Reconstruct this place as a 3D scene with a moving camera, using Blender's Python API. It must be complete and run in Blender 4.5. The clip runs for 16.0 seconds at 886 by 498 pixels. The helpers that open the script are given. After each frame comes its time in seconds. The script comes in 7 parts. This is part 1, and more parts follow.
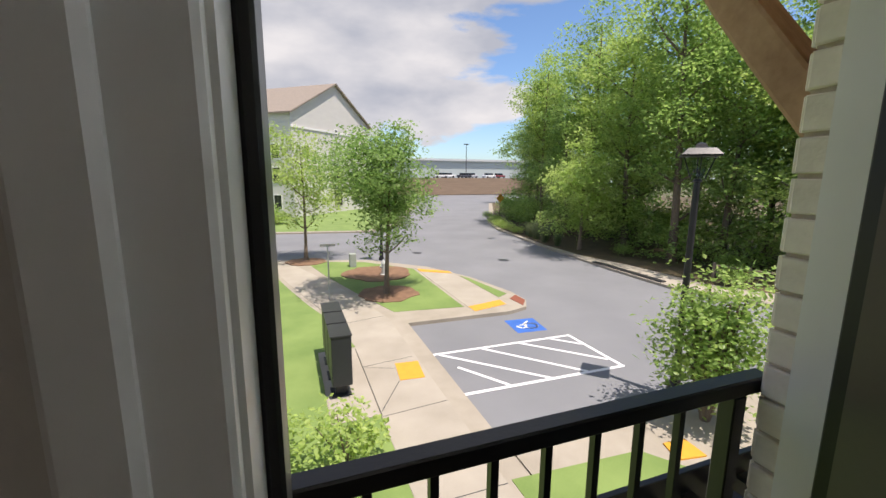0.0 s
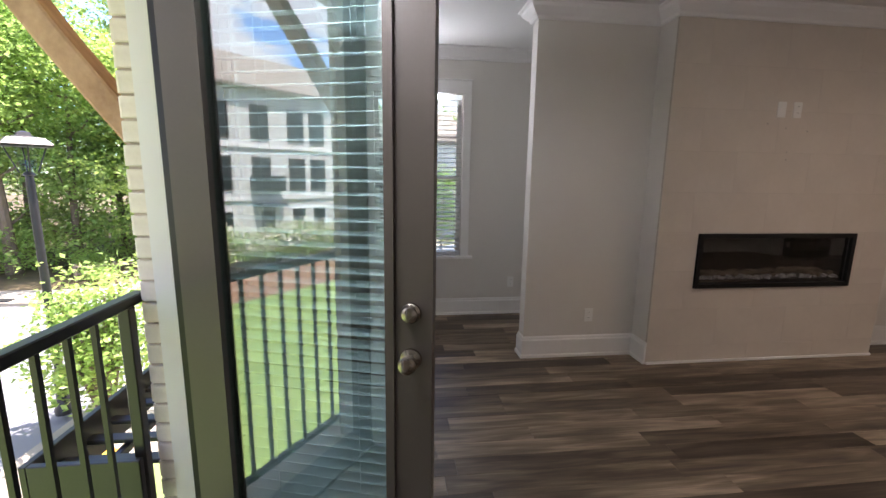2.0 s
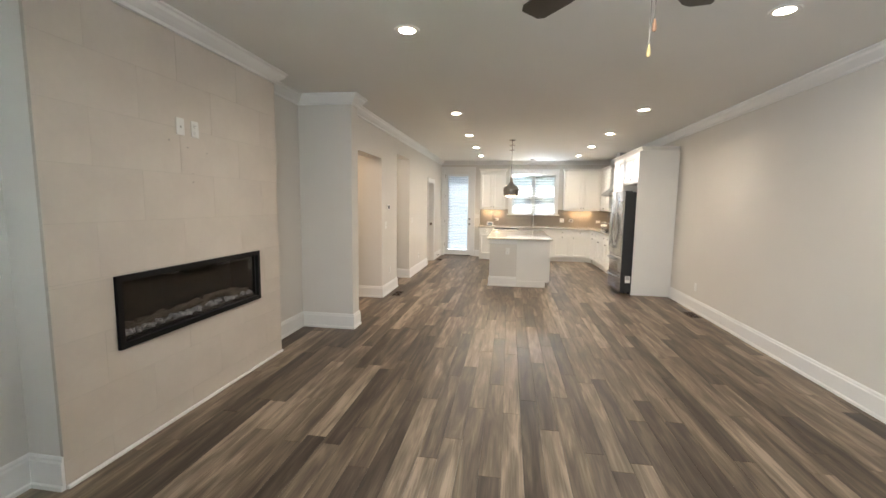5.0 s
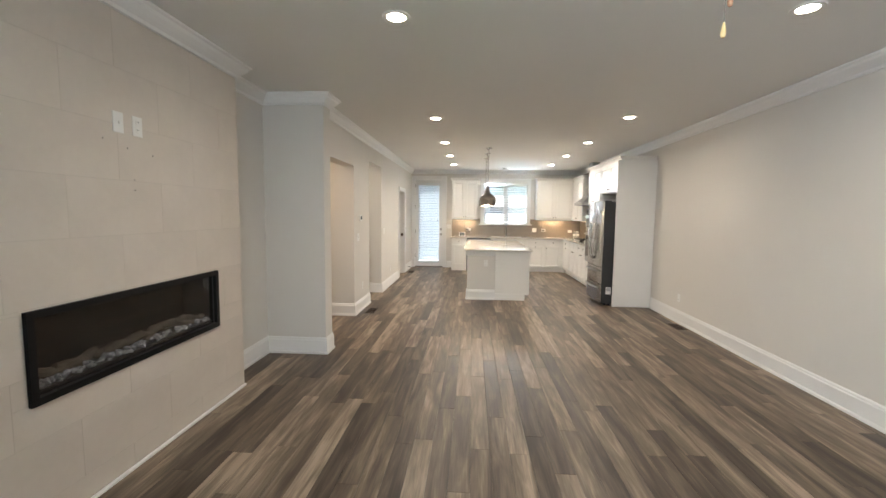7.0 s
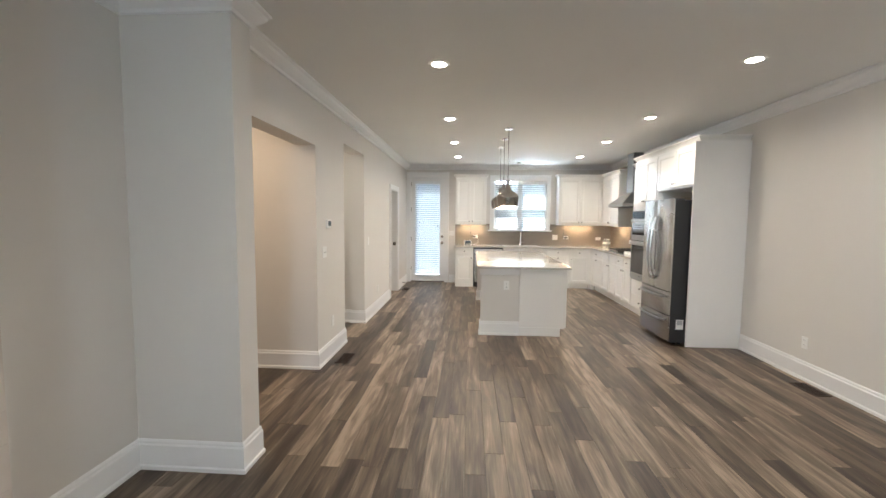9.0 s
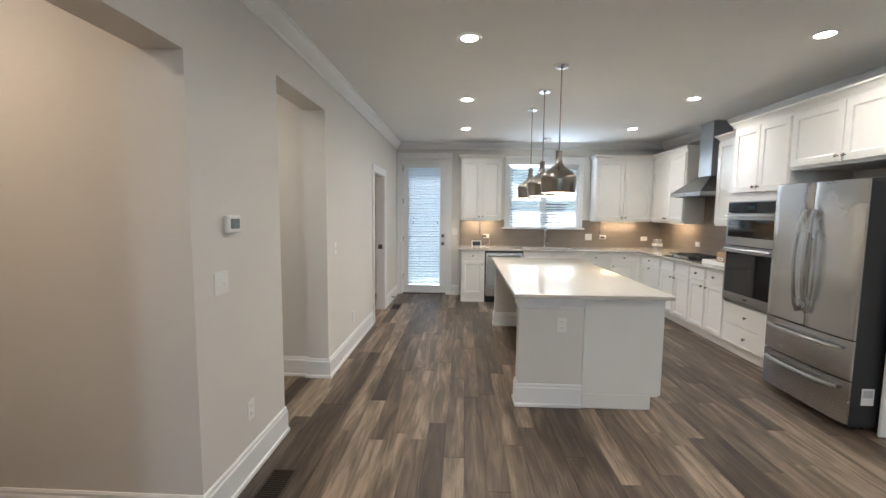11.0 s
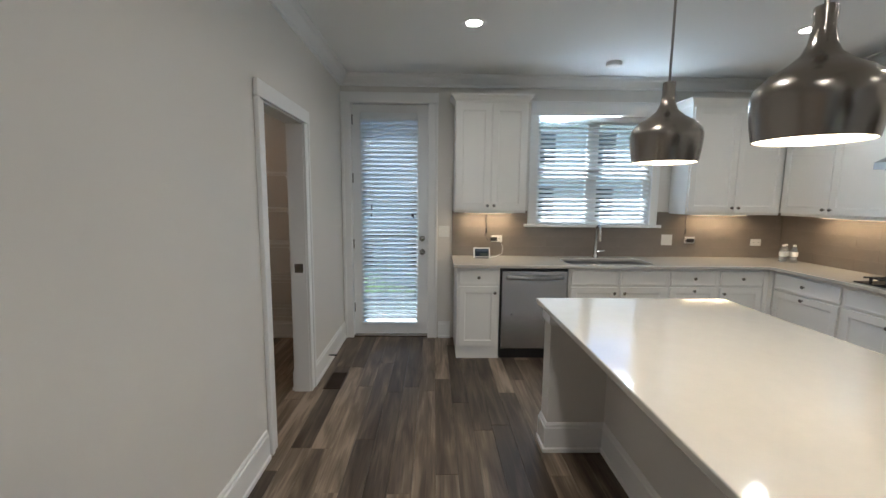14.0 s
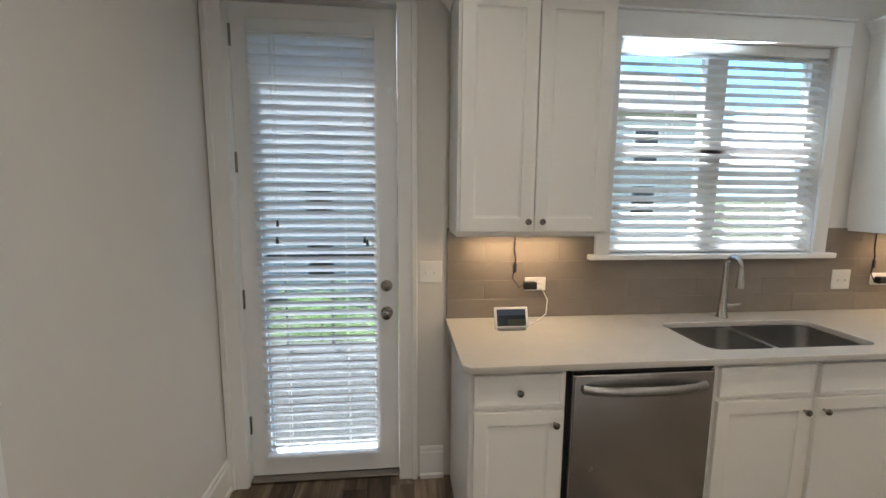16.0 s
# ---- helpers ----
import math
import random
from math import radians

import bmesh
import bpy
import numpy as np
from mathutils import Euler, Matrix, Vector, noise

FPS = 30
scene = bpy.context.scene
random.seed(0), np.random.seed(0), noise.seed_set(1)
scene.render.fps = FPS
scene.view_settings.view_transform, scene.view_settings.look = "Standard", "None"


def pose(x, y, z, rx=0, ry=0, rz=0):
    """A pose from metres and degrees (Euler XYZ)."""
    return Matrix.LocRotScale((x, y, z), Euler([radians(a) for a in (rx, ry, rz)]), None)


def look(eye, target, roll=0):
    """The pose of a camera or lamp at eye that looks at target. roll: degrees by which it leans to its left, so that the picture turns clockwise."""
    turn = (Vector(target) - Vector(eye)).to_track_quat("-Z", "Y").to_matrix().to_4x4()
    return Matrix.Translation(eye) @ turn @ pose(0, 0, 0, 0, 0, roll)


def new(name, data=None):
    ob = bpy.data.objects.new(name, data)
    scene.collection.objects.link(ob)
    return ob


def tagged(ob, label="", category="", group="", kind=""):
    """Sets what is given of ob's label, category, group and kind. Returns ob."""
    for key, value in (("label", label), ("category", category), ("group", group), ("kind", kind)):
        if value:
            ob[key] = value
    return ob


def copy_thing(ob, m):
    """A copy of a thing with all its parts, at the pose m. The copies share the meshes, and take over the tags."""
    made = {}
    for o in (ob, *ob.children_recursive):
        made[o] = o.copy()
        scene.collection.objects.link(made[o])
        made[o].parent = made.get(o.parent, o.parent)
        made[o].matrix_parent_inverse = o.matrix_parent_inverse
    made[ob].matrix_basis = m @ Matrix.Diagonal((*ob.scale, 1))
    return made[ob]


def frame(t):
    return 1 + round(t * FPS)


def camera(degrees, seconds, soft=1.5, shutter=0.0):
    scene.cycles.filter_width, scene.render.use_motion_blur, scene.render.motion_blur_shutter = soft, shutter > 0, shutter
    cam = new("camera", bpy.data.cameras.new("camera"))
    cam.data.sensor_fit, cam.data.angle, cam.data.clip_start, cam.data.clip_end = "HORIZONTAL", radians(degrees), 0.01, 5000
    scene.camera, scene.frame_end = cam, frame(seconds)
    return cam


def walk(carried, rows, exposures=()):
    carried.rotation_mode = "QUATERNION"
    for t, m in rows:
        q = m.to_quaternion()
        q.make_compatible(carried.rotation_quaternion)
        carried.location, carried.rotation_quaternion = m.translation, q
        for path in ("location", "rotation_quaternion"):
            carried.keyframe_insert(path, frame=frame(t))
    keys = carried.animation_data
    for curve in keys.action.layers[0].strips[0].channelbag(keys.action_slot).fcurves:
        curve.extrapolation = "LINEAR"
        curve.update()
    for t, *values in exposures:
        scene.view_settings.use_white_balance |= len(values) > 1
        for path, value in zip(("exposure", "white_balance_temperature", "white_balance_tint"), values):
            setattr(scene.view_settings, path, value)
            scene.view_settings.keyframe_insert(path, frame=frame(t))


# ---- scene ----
cam = camera(93.9, 16.0)
METRES, EYE, TILT, LEAN, TURN = 11.5, 1.5, 0.0, 0.0, -20.6
ROWS = [
    (0.0, 0.0027, 0.0010, 0.0, 0.06, -9.95, -0.36),
    (0.5, -0.0079, -0.0057, -0.0014, -15.97, -9.84, -0.12),
    (1.0, -0.0191, -0.0166, -0.001, -34.6, -9.94, -0.21),
    (1.5, -0.0293, -0.035, -0.0005, -55.45, -9.98, -0.57),
    (2.0, -0.034, -0.045, -0.0012, -76.17, -9.77, -0.79),
    (2.5, -0.0272, -0.0481, -0.0005, -95.69, -9.58, -0.58),
    (3.0, -0.0098, -0.0501, 0.0006, -113.69, -9.07, -0.86),
    (3.5, 0.0109, -0.0525, -0.0001, -127.82, -8.54, -0.96),
    (4.0, 0.0242, -0.0541, 0.002, -138.37, -7.76, -0.91),
    (4.5, 0.0295, -0.0528, 0.0026, -145.62, -6.95, -0.87),
    (7.0, 0.0672, -0.073, 0.004, -155.38, -4.95, -0.66),
    (7.5, 0.0862, -0.1033, 0.0037, -155.71, -4.62, -0.61),
    (8.0, 0.1085, -0.1388, 0.0038, -155.69, -4.43, -0.51),
    (8.5, 0.1277, -0.1835, 0.0027, -155.62, -4.28, -0.51),
    (11.0, 0.2383, -0.399, 0.0028, -156.67, -5.16, -0.51),
    (11.5, 0.2625, -0.4371, 0.003, -157.08, -5.55, -0.48),
    (12.0, 0.2818, -0.4764, 0.0018, -157.61, -5.93, -0.49),
    (12.5, 0.3004, -0.5198, 0.0032, -158.35, -6.26, -0.51),
    (13.0, 0.3198, -0.5627, 0.0044, -159.03, -6.6, -0.52),
    (13.5, 0.3346, -0.6073, 0.0019, -159.92, -6.65, -0.57),
    (14.0, 0.3557, -0.6506, 0.0029, -160.67, -7.14, -0.58),
    (14.5, 0.3753, -0.6938, 0.0015, -161.66, -7.22, -0.46),
    (15.0, 0.3927, -0.7414, 0.0012, -162.83, -7.16, -0.43),
    (15.5, 0.4112, -0.7881, 0.0040, -164.02, -7.37, -0.39),
    (16.0, 0.4287, -0.8335, 0.0065, -165.27, -7.52, -0.44),
]
walk(cam, [(t, pose(0, 0, EYE, TILT, LEAN, TURN) @ pose(METRES * x, METRES * y, METRES * z, 90 + pitch, roll, yaw)) for t, x, y, z, yaw, pitch, roll in ROWS],
     exposures=[(0.0, 0.35, 6900, 17), (0.5, 0.75, 6850, 20), (1.0, 1.4, 6700, 25), (1.5, 1.85, 6700, 25), (2.0, 2.25, 6700, 25), (2.5, 2.6, 6800, 23), (3.0, 2.95, 6850, 19), (4.0, 3.3, 6300, 12), (4.5, 3.35, 6200, 11), (7.0, 3.3, 6000, 10), (8.5, 3.3, 5800, 10), (11.0, 2.9, 5450, 9), (13.0, 2.45, 5350, 8), (14.5, 2.2, 5350, 7), (16.0, 2.25, 5850, 10)])

# ---- light ----
world = bpy.data.worlds.new("sky")
scene.world = world
world.use_nodes = True
wn, wl = world.node_tree.nodes, world.node_tree.links
wn.clear()
SUN_EL, SUN_AZ = 71.0, 156.0        # elevation; compass turn from +y towards +x
w_out = wn.new("ShaderNodeOutputWorld")
w_bg = wn.new("ShaderNodeBackground")
w_sky = wn.new("ShaderNodeTexSky")
w_sky.sky_type = "NISHITA"
w_sky.sun_disc = False
w_sky.sun_elevation = radians(SUN_EL)
w_sky.sun_rotation = radians(SUN_AZ)
w_sky.air_density, w_sky.dust_density, w_sky.ozone_density = 1.0, 0.6, 2.0
w_tc = wn.new("ShaderNodeTexCoord")
w_map = wn.new("ShaderNodeMapping")
w_map.inputs["Scale"].default_value = (1.0, 1.0, 2.3)
w_map.inputs["Location"].default_value = (0.35, 0.2, 0.1)
w_n1 = wn.new("ShaderNodeTexNoise")
w_n1.inputs["Scale"].default_value = 1.35
w_n1.inputs["Detail"].default_value = 9
w_n1.inputs["Roughness"].default_value = 0.52
w_n1.inputs["Distortion"].default_value = 0.35
w_ramp = wn.new("ShaderNodeValToRGB")
w_ramp.color_ramp.elements[0].position, w_ramp.color_ramp.elements[1].position = 0.485, 0.51
w_n2 = wn.new("ShaderNodeTexNoise")
w_n2.inputs["Scale"].default_value = 3.4
w_n2.inputs["Detail"].default_value = 8
w_r2 = wn.new("ShaderNodeValToRGB")
w_r2.color_ramp.elements[0].position, w_r2.color_ramp.elements[1].position = 0.35, 0.62
w_r2.color_ramp.elements[0].color = (2.6, 2.9, 3.4, 1)
w_r2.color_ramp.elements[1].color = (4.6, 4.75, 4.9, 1)
w_mix = wn.new("ShaderNodeMixRGB")
wl.new(w_tc.outputs["Generated"], w_map.inputs["Vector"])
wl.new(w_map.outputs[0], w_n1.inputs["Vector"])
wl.new(w_map.outputs[0], w_n2.inputs["Vector"])
wl.new(w_n1.outputs["Fac"], w_ramp.inputs["Fac"])
wl.new(w_n2.outputs["Fac"], w_r2.inputs["Fac"])
wl.new(w_ramp.outputs["Color"], w_mix.inputs["Fac"])
w_blue = wn.new("ShaderNodeMixRGB")
w_blue.blend_type = "MULTIPLY"
w_blue.inputs["Fac"].default_value = 1.0
w_blue.inputs["Color2"].default_value = (0.72, 0.89, 1.05, 1)
wl.new(w_sky.outputs[0], w_blue.inputs["Color1"])
wl.new(w_blue.outputs[0], w_mix.inputs["Color1"])
wl.new(w_r2.outputs["Color"], w_mix.inputs["Color2"])
wl.new(w_mix.outputs[0], w_bg.inputs["Color"])
w_bg.inputs["Strength"].default_value = 0.14
wl.new(w_bg.outputs[0], w_out.inputs["Surface"])

sun = new("sun", bpy.data.lights.new("sun", "SUN"))
sun.data.energy, sun.data.angle, sun.data.color = 5.0, radians(0.5), (1.0, 0.96, 0.9)
_sd = Vector((math.sin(radians(SUN_AZ)) * math.cos(radians(SUN_EL)), math.cos(radians(SUN_AZ)) * math.cos(radians(SUN_EL)), math.sin(radians(SUN_EL))))
sun.matrix_world = look(_sd * 60, (0, 0, 0))

# daylight through the upper part of the balcony door
day = new("door_daylight", bpy.data.lights.new("door_daylight", "AREA"))
day.data.shape, day.data.size, day.data.size_y, day.data.energy, day.data.color = "RECTANGLE", 0.88, 0.18, 10.5, (0.92, 0.97, 1.0)
day.matrix_world = look((0.475, 0.192, 2.385), (0.475, -3.0, 2.05))

# sky light at the heads of the nook window and the kitchen window
for eye_, aim_, width_, watts_ in (((3.796, -0.61, 2.302), (0.5, -1.4, 1.9), 0.82, 5.0), ((-0.5, -12.846, 2.366), (-0.3, -9.5, 2.2), 1.1, 2.4)):
    sky_lamp = new("window_daylight", bpy.data.lights.new("window_daylight", "AREA"))
    sky_lamp.data.shape, sky_lamp.data.size, sky_lamp.data.size_y, sky_lamp.data.energy, sky_lamp.data.color = "RECTANGLE", width_, 0.02, watts_, (0.84, 0.95, 1.0)
    sky_lamp.matrix_world = look(eye_, aim_)

# ---- plan, in metres ----
XL, XR, YB, YF, H = 2.16, -2.585, -12.85, 0.20, 2.76
DOWNLIGHTS = [(x, y) for y in (-3.72, -6.48, -8.32, -9.93, -11.54) for x in (0.92, -1.5)]
GROUND = -3.5
DOWN_W = 6.4
TILE_Z0 = 0.152
FRONT_SWING = 72.8


# ---- materials ----
def mat(name, rgb, rough=0.5, metal=0.0, var=0.08, scale=6.0, bump=0.05, bscale=60.0, stretch=None, spec=0.5, coat=0.0, rand=0.0, rgb2=None, rvar=0.08):
    """A procedural surface: two scales of colour variation, gloss variation, fine relief; rand varies it from piece to piece."""
    m = bpy.data.materials.new(name)
    m.use_nodes = True
    nd, ln = m.node_tree.nodes, m.node_tree.links
    b = nd["Principled BSDF"]
    tc = nd.new("ShaderNodeTexCoord")
    mp = nd.new("ShaderNodeMapping")
    if stretch:
        mp.inputs["Scale"].default_value = stretch
    ln.new(tc.outputs["Object"], mp.inputs["Vector"])
    n1, n2 = nd.new("ShaderNodeTexNoise"), nd.new("ShaderNodeTexNoise")
    n1.inputs["Scale"].default_value, n1.inputs["Detail"].default_value = scale, 5
    n2.inputs["Scale"].default_value, n2.inputs["Detail"].default_value = bscale, 4
    ln.new(mp.outputs[0], n1.inputs["Vector"])
    ln.new(mp.outputs[0], n2.inputs["Vector"])
    add = nd.new("ShaderNodeMath")
    add.operation = "MULTIPLY_ADD"
    ln.new(n2.outputs["Fac"], add.inputs[0])
    add.inputs[1].default_value = 0.35
    ln.new(n1.outputs["Fac"], add.inputs[2])
    last = add
    if rand:
        oi = nd.new("ShaderNodeObjectInfo")
        r = nd.new("ShaderNodeMath")
        r.operation = "MULTIPLY_ADD"
        ln.new(oi.outputs["Random"], r.inputs[0])
        r.inputs[1].default_value = rand
        ln.new(add.outputs[0], r.inputs[2])
        last = r
    cr = nd.new("ShaderNodeValToRGB")
    cr.color_ramp.elements[0].position, cr.color_ramp.elements[1].position = 0.3, min(1.0, 0.98 + rand)
    c2 = rgb2 or tuple(min(1, c * (1 + var)) for c in rgb)
    c1 = rgb if rgb2 else tuple(c * (1 - var) for c in rgb)
    cr.color_ramp.elements[0].color, cr.color_ramp.elements[1].color = (*c1, 1), (*c2, 1)
    ln.new(last.outputs[0], cr.inputs["Fac"])
    ln.new(cr.outputs["Color"], b.inputs["Base Color"])
    rr = nd.new("ShaderNodeMapRange")
    rr.inputs["To Min"].default_value, rr.inputs["To Max"].default_value = max(0.02, rough - rvar), min(1, rough + rvar)
    ln.new(n1.outputs["Fac"], rr.inputs["Value"])
    ln.new(rr.outputs[0], b.inputs["Roughness"])
    b.inputs["Metallic"].default_value = metal
    b.inputs["Specular IOR Level"].default_value = spec
    b.inputs["Coat Weight"].default_value = coat
    if bump:
        bp = nd.new("ShaderNodeBump")
        bp.inputs["Strength"].default_value, bp.inputs["Distance"].default_value = bump, 0.004
        ln.new(n2.outputs["Fac"], bp.inputs["Height"])
        ln.new(bp.outputs[0], b.inputs["Normal"])
    return m


def glow(name, rgb, strength):
    m = bpy.data.materials.new(name)
    m.use_nodes = True
    b = m.node_tree.nodes["Principled BSDF"]
    b.inputs["Base Color"].default_value = (*rgb, 1)
    b.inputs["Emission Color"].default_value = (*rgb, 1)
    b.inputs["Emission Strength"].default_value = strength
    return m


def pane(name, tint, gloss):
    """Window glass: clear, with a share of mirror gloss that grows at grazing angles."""
    m = bpy.data.materials.new(name)
    m.use_nodes = True
    nd, ln = m.node_tree.nodes, m.node_tree.links
    nd.clear()
    out = nd.new("ShaderNodeOutputMaterial")
    tr, gl, mx, lw = nd.new("ShaderNodeBsdfTransparent"), nd.new("ShaderNodeBsdfGlossy"), nd.new("ShaderNodeMixShader"), nd.new("ShaderNodeLayerWeight")
    tr.inputs[0].default_value = (*tint, 1)
    gl.inputs["Roughness"].default_value = 0.0
    lw.inputs[0].default_value = 0.5
    pw = nd.new("ShaderNodeMath")
    pw.operation = "POWER"
    pw.inputs[1].default_value = 4.5
    ln.new(lw.outputs["Facing"], pw.inputs[0])
    ad = nd.new("ShaderNodeMath")
    ad.operation = "MULTIPLY_ADD"
    ad.use_clamp = True
    ad.inputs[1].default_value, ad.inputs[2].default_value = 0.9, gloss
    ln.new(pw.outputs[0], ad.inputs[0])
    ln.new(ad.outputs[0], mx.inputs[0])
    ln.new(tr.outputs[0], mx.inputs[1])
    ln.new(gl.outputs[0], mx.inputs[2])
    ln.new(mx.outputs[0], out.inputs[0])
    return m


WALL = mat("wall_paint", (0.68, 0.65, 0.605), 0.75, var=0.02, scale=1.5, bump=0.10, bscale=220)
CEIL = mat("ceiling_paint", (0.81, 0.81, 0.79), 0.85, var=0.02, scale=1.2, bump=0.15, bscale=180)
TRIM = mat("white_trim_paint", (0.80, 0.79, 0.77), 0.35, var=0.02, scale=3, bump=0.02, bscale=40)
CABINET = mat("white_cabinet_paint", (0.80, 0.78, 0.74), 0.32, var=0.02, scale=3, bump=0.02, bscale=50)
QUARTZ = mat("white_quartz", (0.55, 0.52, 0.47), 0.09, var=0.03, scale=14, bump=0.0, bscale=90, coat=0.2, rvar=0.03)
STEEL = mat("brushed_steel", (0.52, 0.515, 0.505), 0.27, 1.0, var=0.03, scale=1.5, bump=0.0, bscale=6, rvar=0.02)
# same steel in a darker tone, without any grain direction
STEEL_DARK = mat("brushed_steel_dark", (0.37, 0.37, 0.365), 0.29, 1.0, var=0.03, scale=1.5, bump=0.0, bscale=6, rvar=0.02)
NICKEL = mat("brushed_nickel", (0.30, 0.275, 0.245), 0.24, 1.0, var=0.05, scale=8, bump=0.0, bscale=60, stretch=(6, 6, 0.5))
CHROME = mat("polished_chrome", (0.75, 0.75, 0.75), 0.08, 1.0, var=0.03, scale=5, bump=0.0)
BLACK = mat("black_metal", (0.012, 0.012, 0.013), 0.38, var=0.3, scale=9, bump=0.08, bscale=120)
BLACKGLASS = mat("black_glass", (0.008, 0.008, 0.009), 0.05, var=0.2, scale=3, bump=0.0, rvar=0.02)
DARKGREY = mat("dark_grey_steel", (0.035, 0.036, 0.038), 0.4, 0.2, var=0.1, scale=5, bump=0.05)
PLASTIC = mat("white_plastic", (0.80, 0.79, 0.76), 0.35, var=0.02, scale=8, bump=0.0)
BRONZE = mat("dark_bronze_paint", (0.068, 0.058, 0.050), 0.42, var=0.12, scale=4, bump=0.05, bscale=90)
BROWNVENT = mat("brown_vent_metal", (0.05, 0.032, 0.022), 0.45, 0.3, var=0.15, scale=10, bump=0.05)
GLASS = pane("window_glass", (0.78, 0.83, 0.83), 0.04)
BACKGLASS = pane("tinted_door_glass", (0.60, 0.67, 0.70), 0.04)
DOORGLASS = pane("door_glass", (0.66, 0.82, 0.82), 0.20)
GREYBLIND = mat("white_blind_slat", (0.84, 0.84, 0.83), 0.5, var=0.02, scale=5, bump=0.0)
_n, _l = GREYBLIND.node_tree.nodes, GREYBLIND.node_tree.links
_t, _m = _n.new("ShaderNodeBsdfTranslucent"), _n.new("ShaderNodeMixShader")
_t.inputs["Color"].default_value = (0.80, 0.86, 0.90, 1)
_m.inputs[0].default_value = 0.24
_l.new(_n["Principled BSDF"].outputs[0], _m.inputs[1])
_l.new(_t.outputs[0], _m.inputs[2])
_l.new(_m.outputs[0], _n["Material Output"].inputs["Surface"])
LAMPGLOW = glow("downlight_glow", (1.0, 0.86, 0.66), 14.0)
BULB = glow("pendant_glow", (1.0, 0.80, 0.55), 10.0)
TILE_FP = mat("chimney_tile", (0.56, 0.50, 0.44), 0.40, var=0.05, scale=2.5, bump=0.03, bscale=25, rand=0.08, rgb2=(0.645, 0.58, 0.51))
TILE_BS = mat("backsplash_tile", (0.20, 0.17, 0.14), 0.22, var=0.06, scale=4, bump=0.03, bscale=25, rand=0.15, rgb2=(0.25, 0.215, 0.18))
GROUT = mat("grout", (0.50, 0.45, 0.39), 0.9, var=0.06, scale=30, bump=0.1)
GROUT_BS = mat("taupe_grout", (0.24, 0.205, 0.17), 0.9, var=0.06, scale=30, bump=0.1)
BRICKW = mat("whitewashed_brick", (0.70, 0.64, 0.56), 0.85, var=0.1, scale=14, bump=0.4, bscale=70, rand=0.2, rgb2=(0.85, 0.79, 0.71))
MORTAR = mat("pale_mortar", (0.52, 0.44, 0.36), 0.95, var=0.12, scale=30, bump=0.3)
TIMBER = mat("cedar_timber", (0.24, 0.115, 0.055), 0.7, var=0.3, scale=2.5, bump=0.4, bscale=24, stretch=(7, 1.5, 1.5), rgb2=(0.66, 0.44, 0.28))


def plank_material():
    """Grey-brown vinyl plank: long soft streaks, knots and grain, shifted from plank to plank."""
    m = bpy.data.materials.new("grey_brown_plank")
    m.use_nodes = True
    nd, ln = m.node_tree.nodes, m.node_tree.links
    b = nd["Principled BSDF"]
    tc, oi, geo, mp, mp2 = nd.new("ShaderNodeTexCoord"), nd.new("ShaderNodeObjectInfo"), nd.new("ShaderNodeNewGeometry"), nd.new("ShaderNodeMapping"), nd.new("ShaderNodeMapping")

    def op(kind, x, y, z=None):
        n = nd.new("ShaderNodeMath")
        n.operation = kind
        for i, v in enumerate((x, y, z)):
            if v is None:
                continue
            if isinstance(v, (int, float)):
                n.inputs[i].default_value = v
            else:
                ln.new(v, n.inputs[i])
        return n.outputs[0]
    rnd_ = op("FRACT", op("ADD", oi.outputs["Random"], geo.outputs["Random Per Island"]), 0.0)
    sc = nd.new("ShaderNodeVectorMath")
    sc.operation = "SCALE"
    sc.inputs[0].default_value = (37.0, 91.0, 53.0)
    ln.new(rnd_, sc.inputs["Scale"])
    for q, st in ((mp, (15.0, 1.7, 1.0)), (mp2, (110.0, 4.0, 1.0))):
        q.inputs["Scale"].default_value = st
        ln.new(tc.outputs["Object"], q.inputs["Vector"])
        ln.new(sc.outputs[0], q.inputs["Location"])
    n1, n2 = nd.new("ShaderNodeTexNoise"), nd.new("ShaderNodeTexNoise")
    n1.inputs["Scale"].default_value, n1.inputs["Detail"].default_value, n1.inputs["Distortion"].default_value = 1.0, 3, 0.6
    n2.inputs["Scale"].default_value, n2.inputs["Detail"].default_value = 1.0, 3
    ln.new(mp.outputs[0], n1.inputs["Vector"])
    ln.new(mp2.outputs[0], n2.inputs["Vector"])
    v = op("MULTIPLY_ADD", n1.outputs["Fac"], 1.55, -0.275)
    v = op("MULTIPLY_ADD", n2.outputs["Fac"], 0.6, op("SUBTRACT", v, 0.30))
    v = op("MULTIPLY_ADD", rnd_, 0.64, op("SUBTRACT", v, 0.32))
    cr = nd.new("ShaderNodeValToRGB")
    cr.color_ramp.elements[0].color, cr.color_ramp.elements[1].color = (0.034, 0.023, 0.016, 1), (0.34, 0.26, 0.188, 1)
    for p, c in ((0.30, (0.074, 0.053, 0.036, 1)), (0.58, (0.138, 0.101, 0.068, 1)), (0.82, (0.23, 0.178, 0.126, 1))):
        cr.color_ramp.elements.new(p).color = c
    ln.new(v, cr.inputs["Fac"])
    ln.new(cr.outputs["Color"], b.inputs["Base Color"])
    ln.new(op("MULTIPLY_ADD", n2.outputs["Fac"], 0.12, 0.36), b.inputs["Roughness"])
    b.inputs["Specular IOR Level"].default_value = 0.42
    bp = nd.new("ShaderNodeBump")
    bp.inputs["Strength"].default_value, bp.inputs["Distance"].default_value = 0.12, 0.002
    ln.new(n2.outputs["Fac"], bp.inputs["Height"])
    ln.new(bp.outputs[0], b.inputs["Normal"])
    return m


PLANK = plank_material()


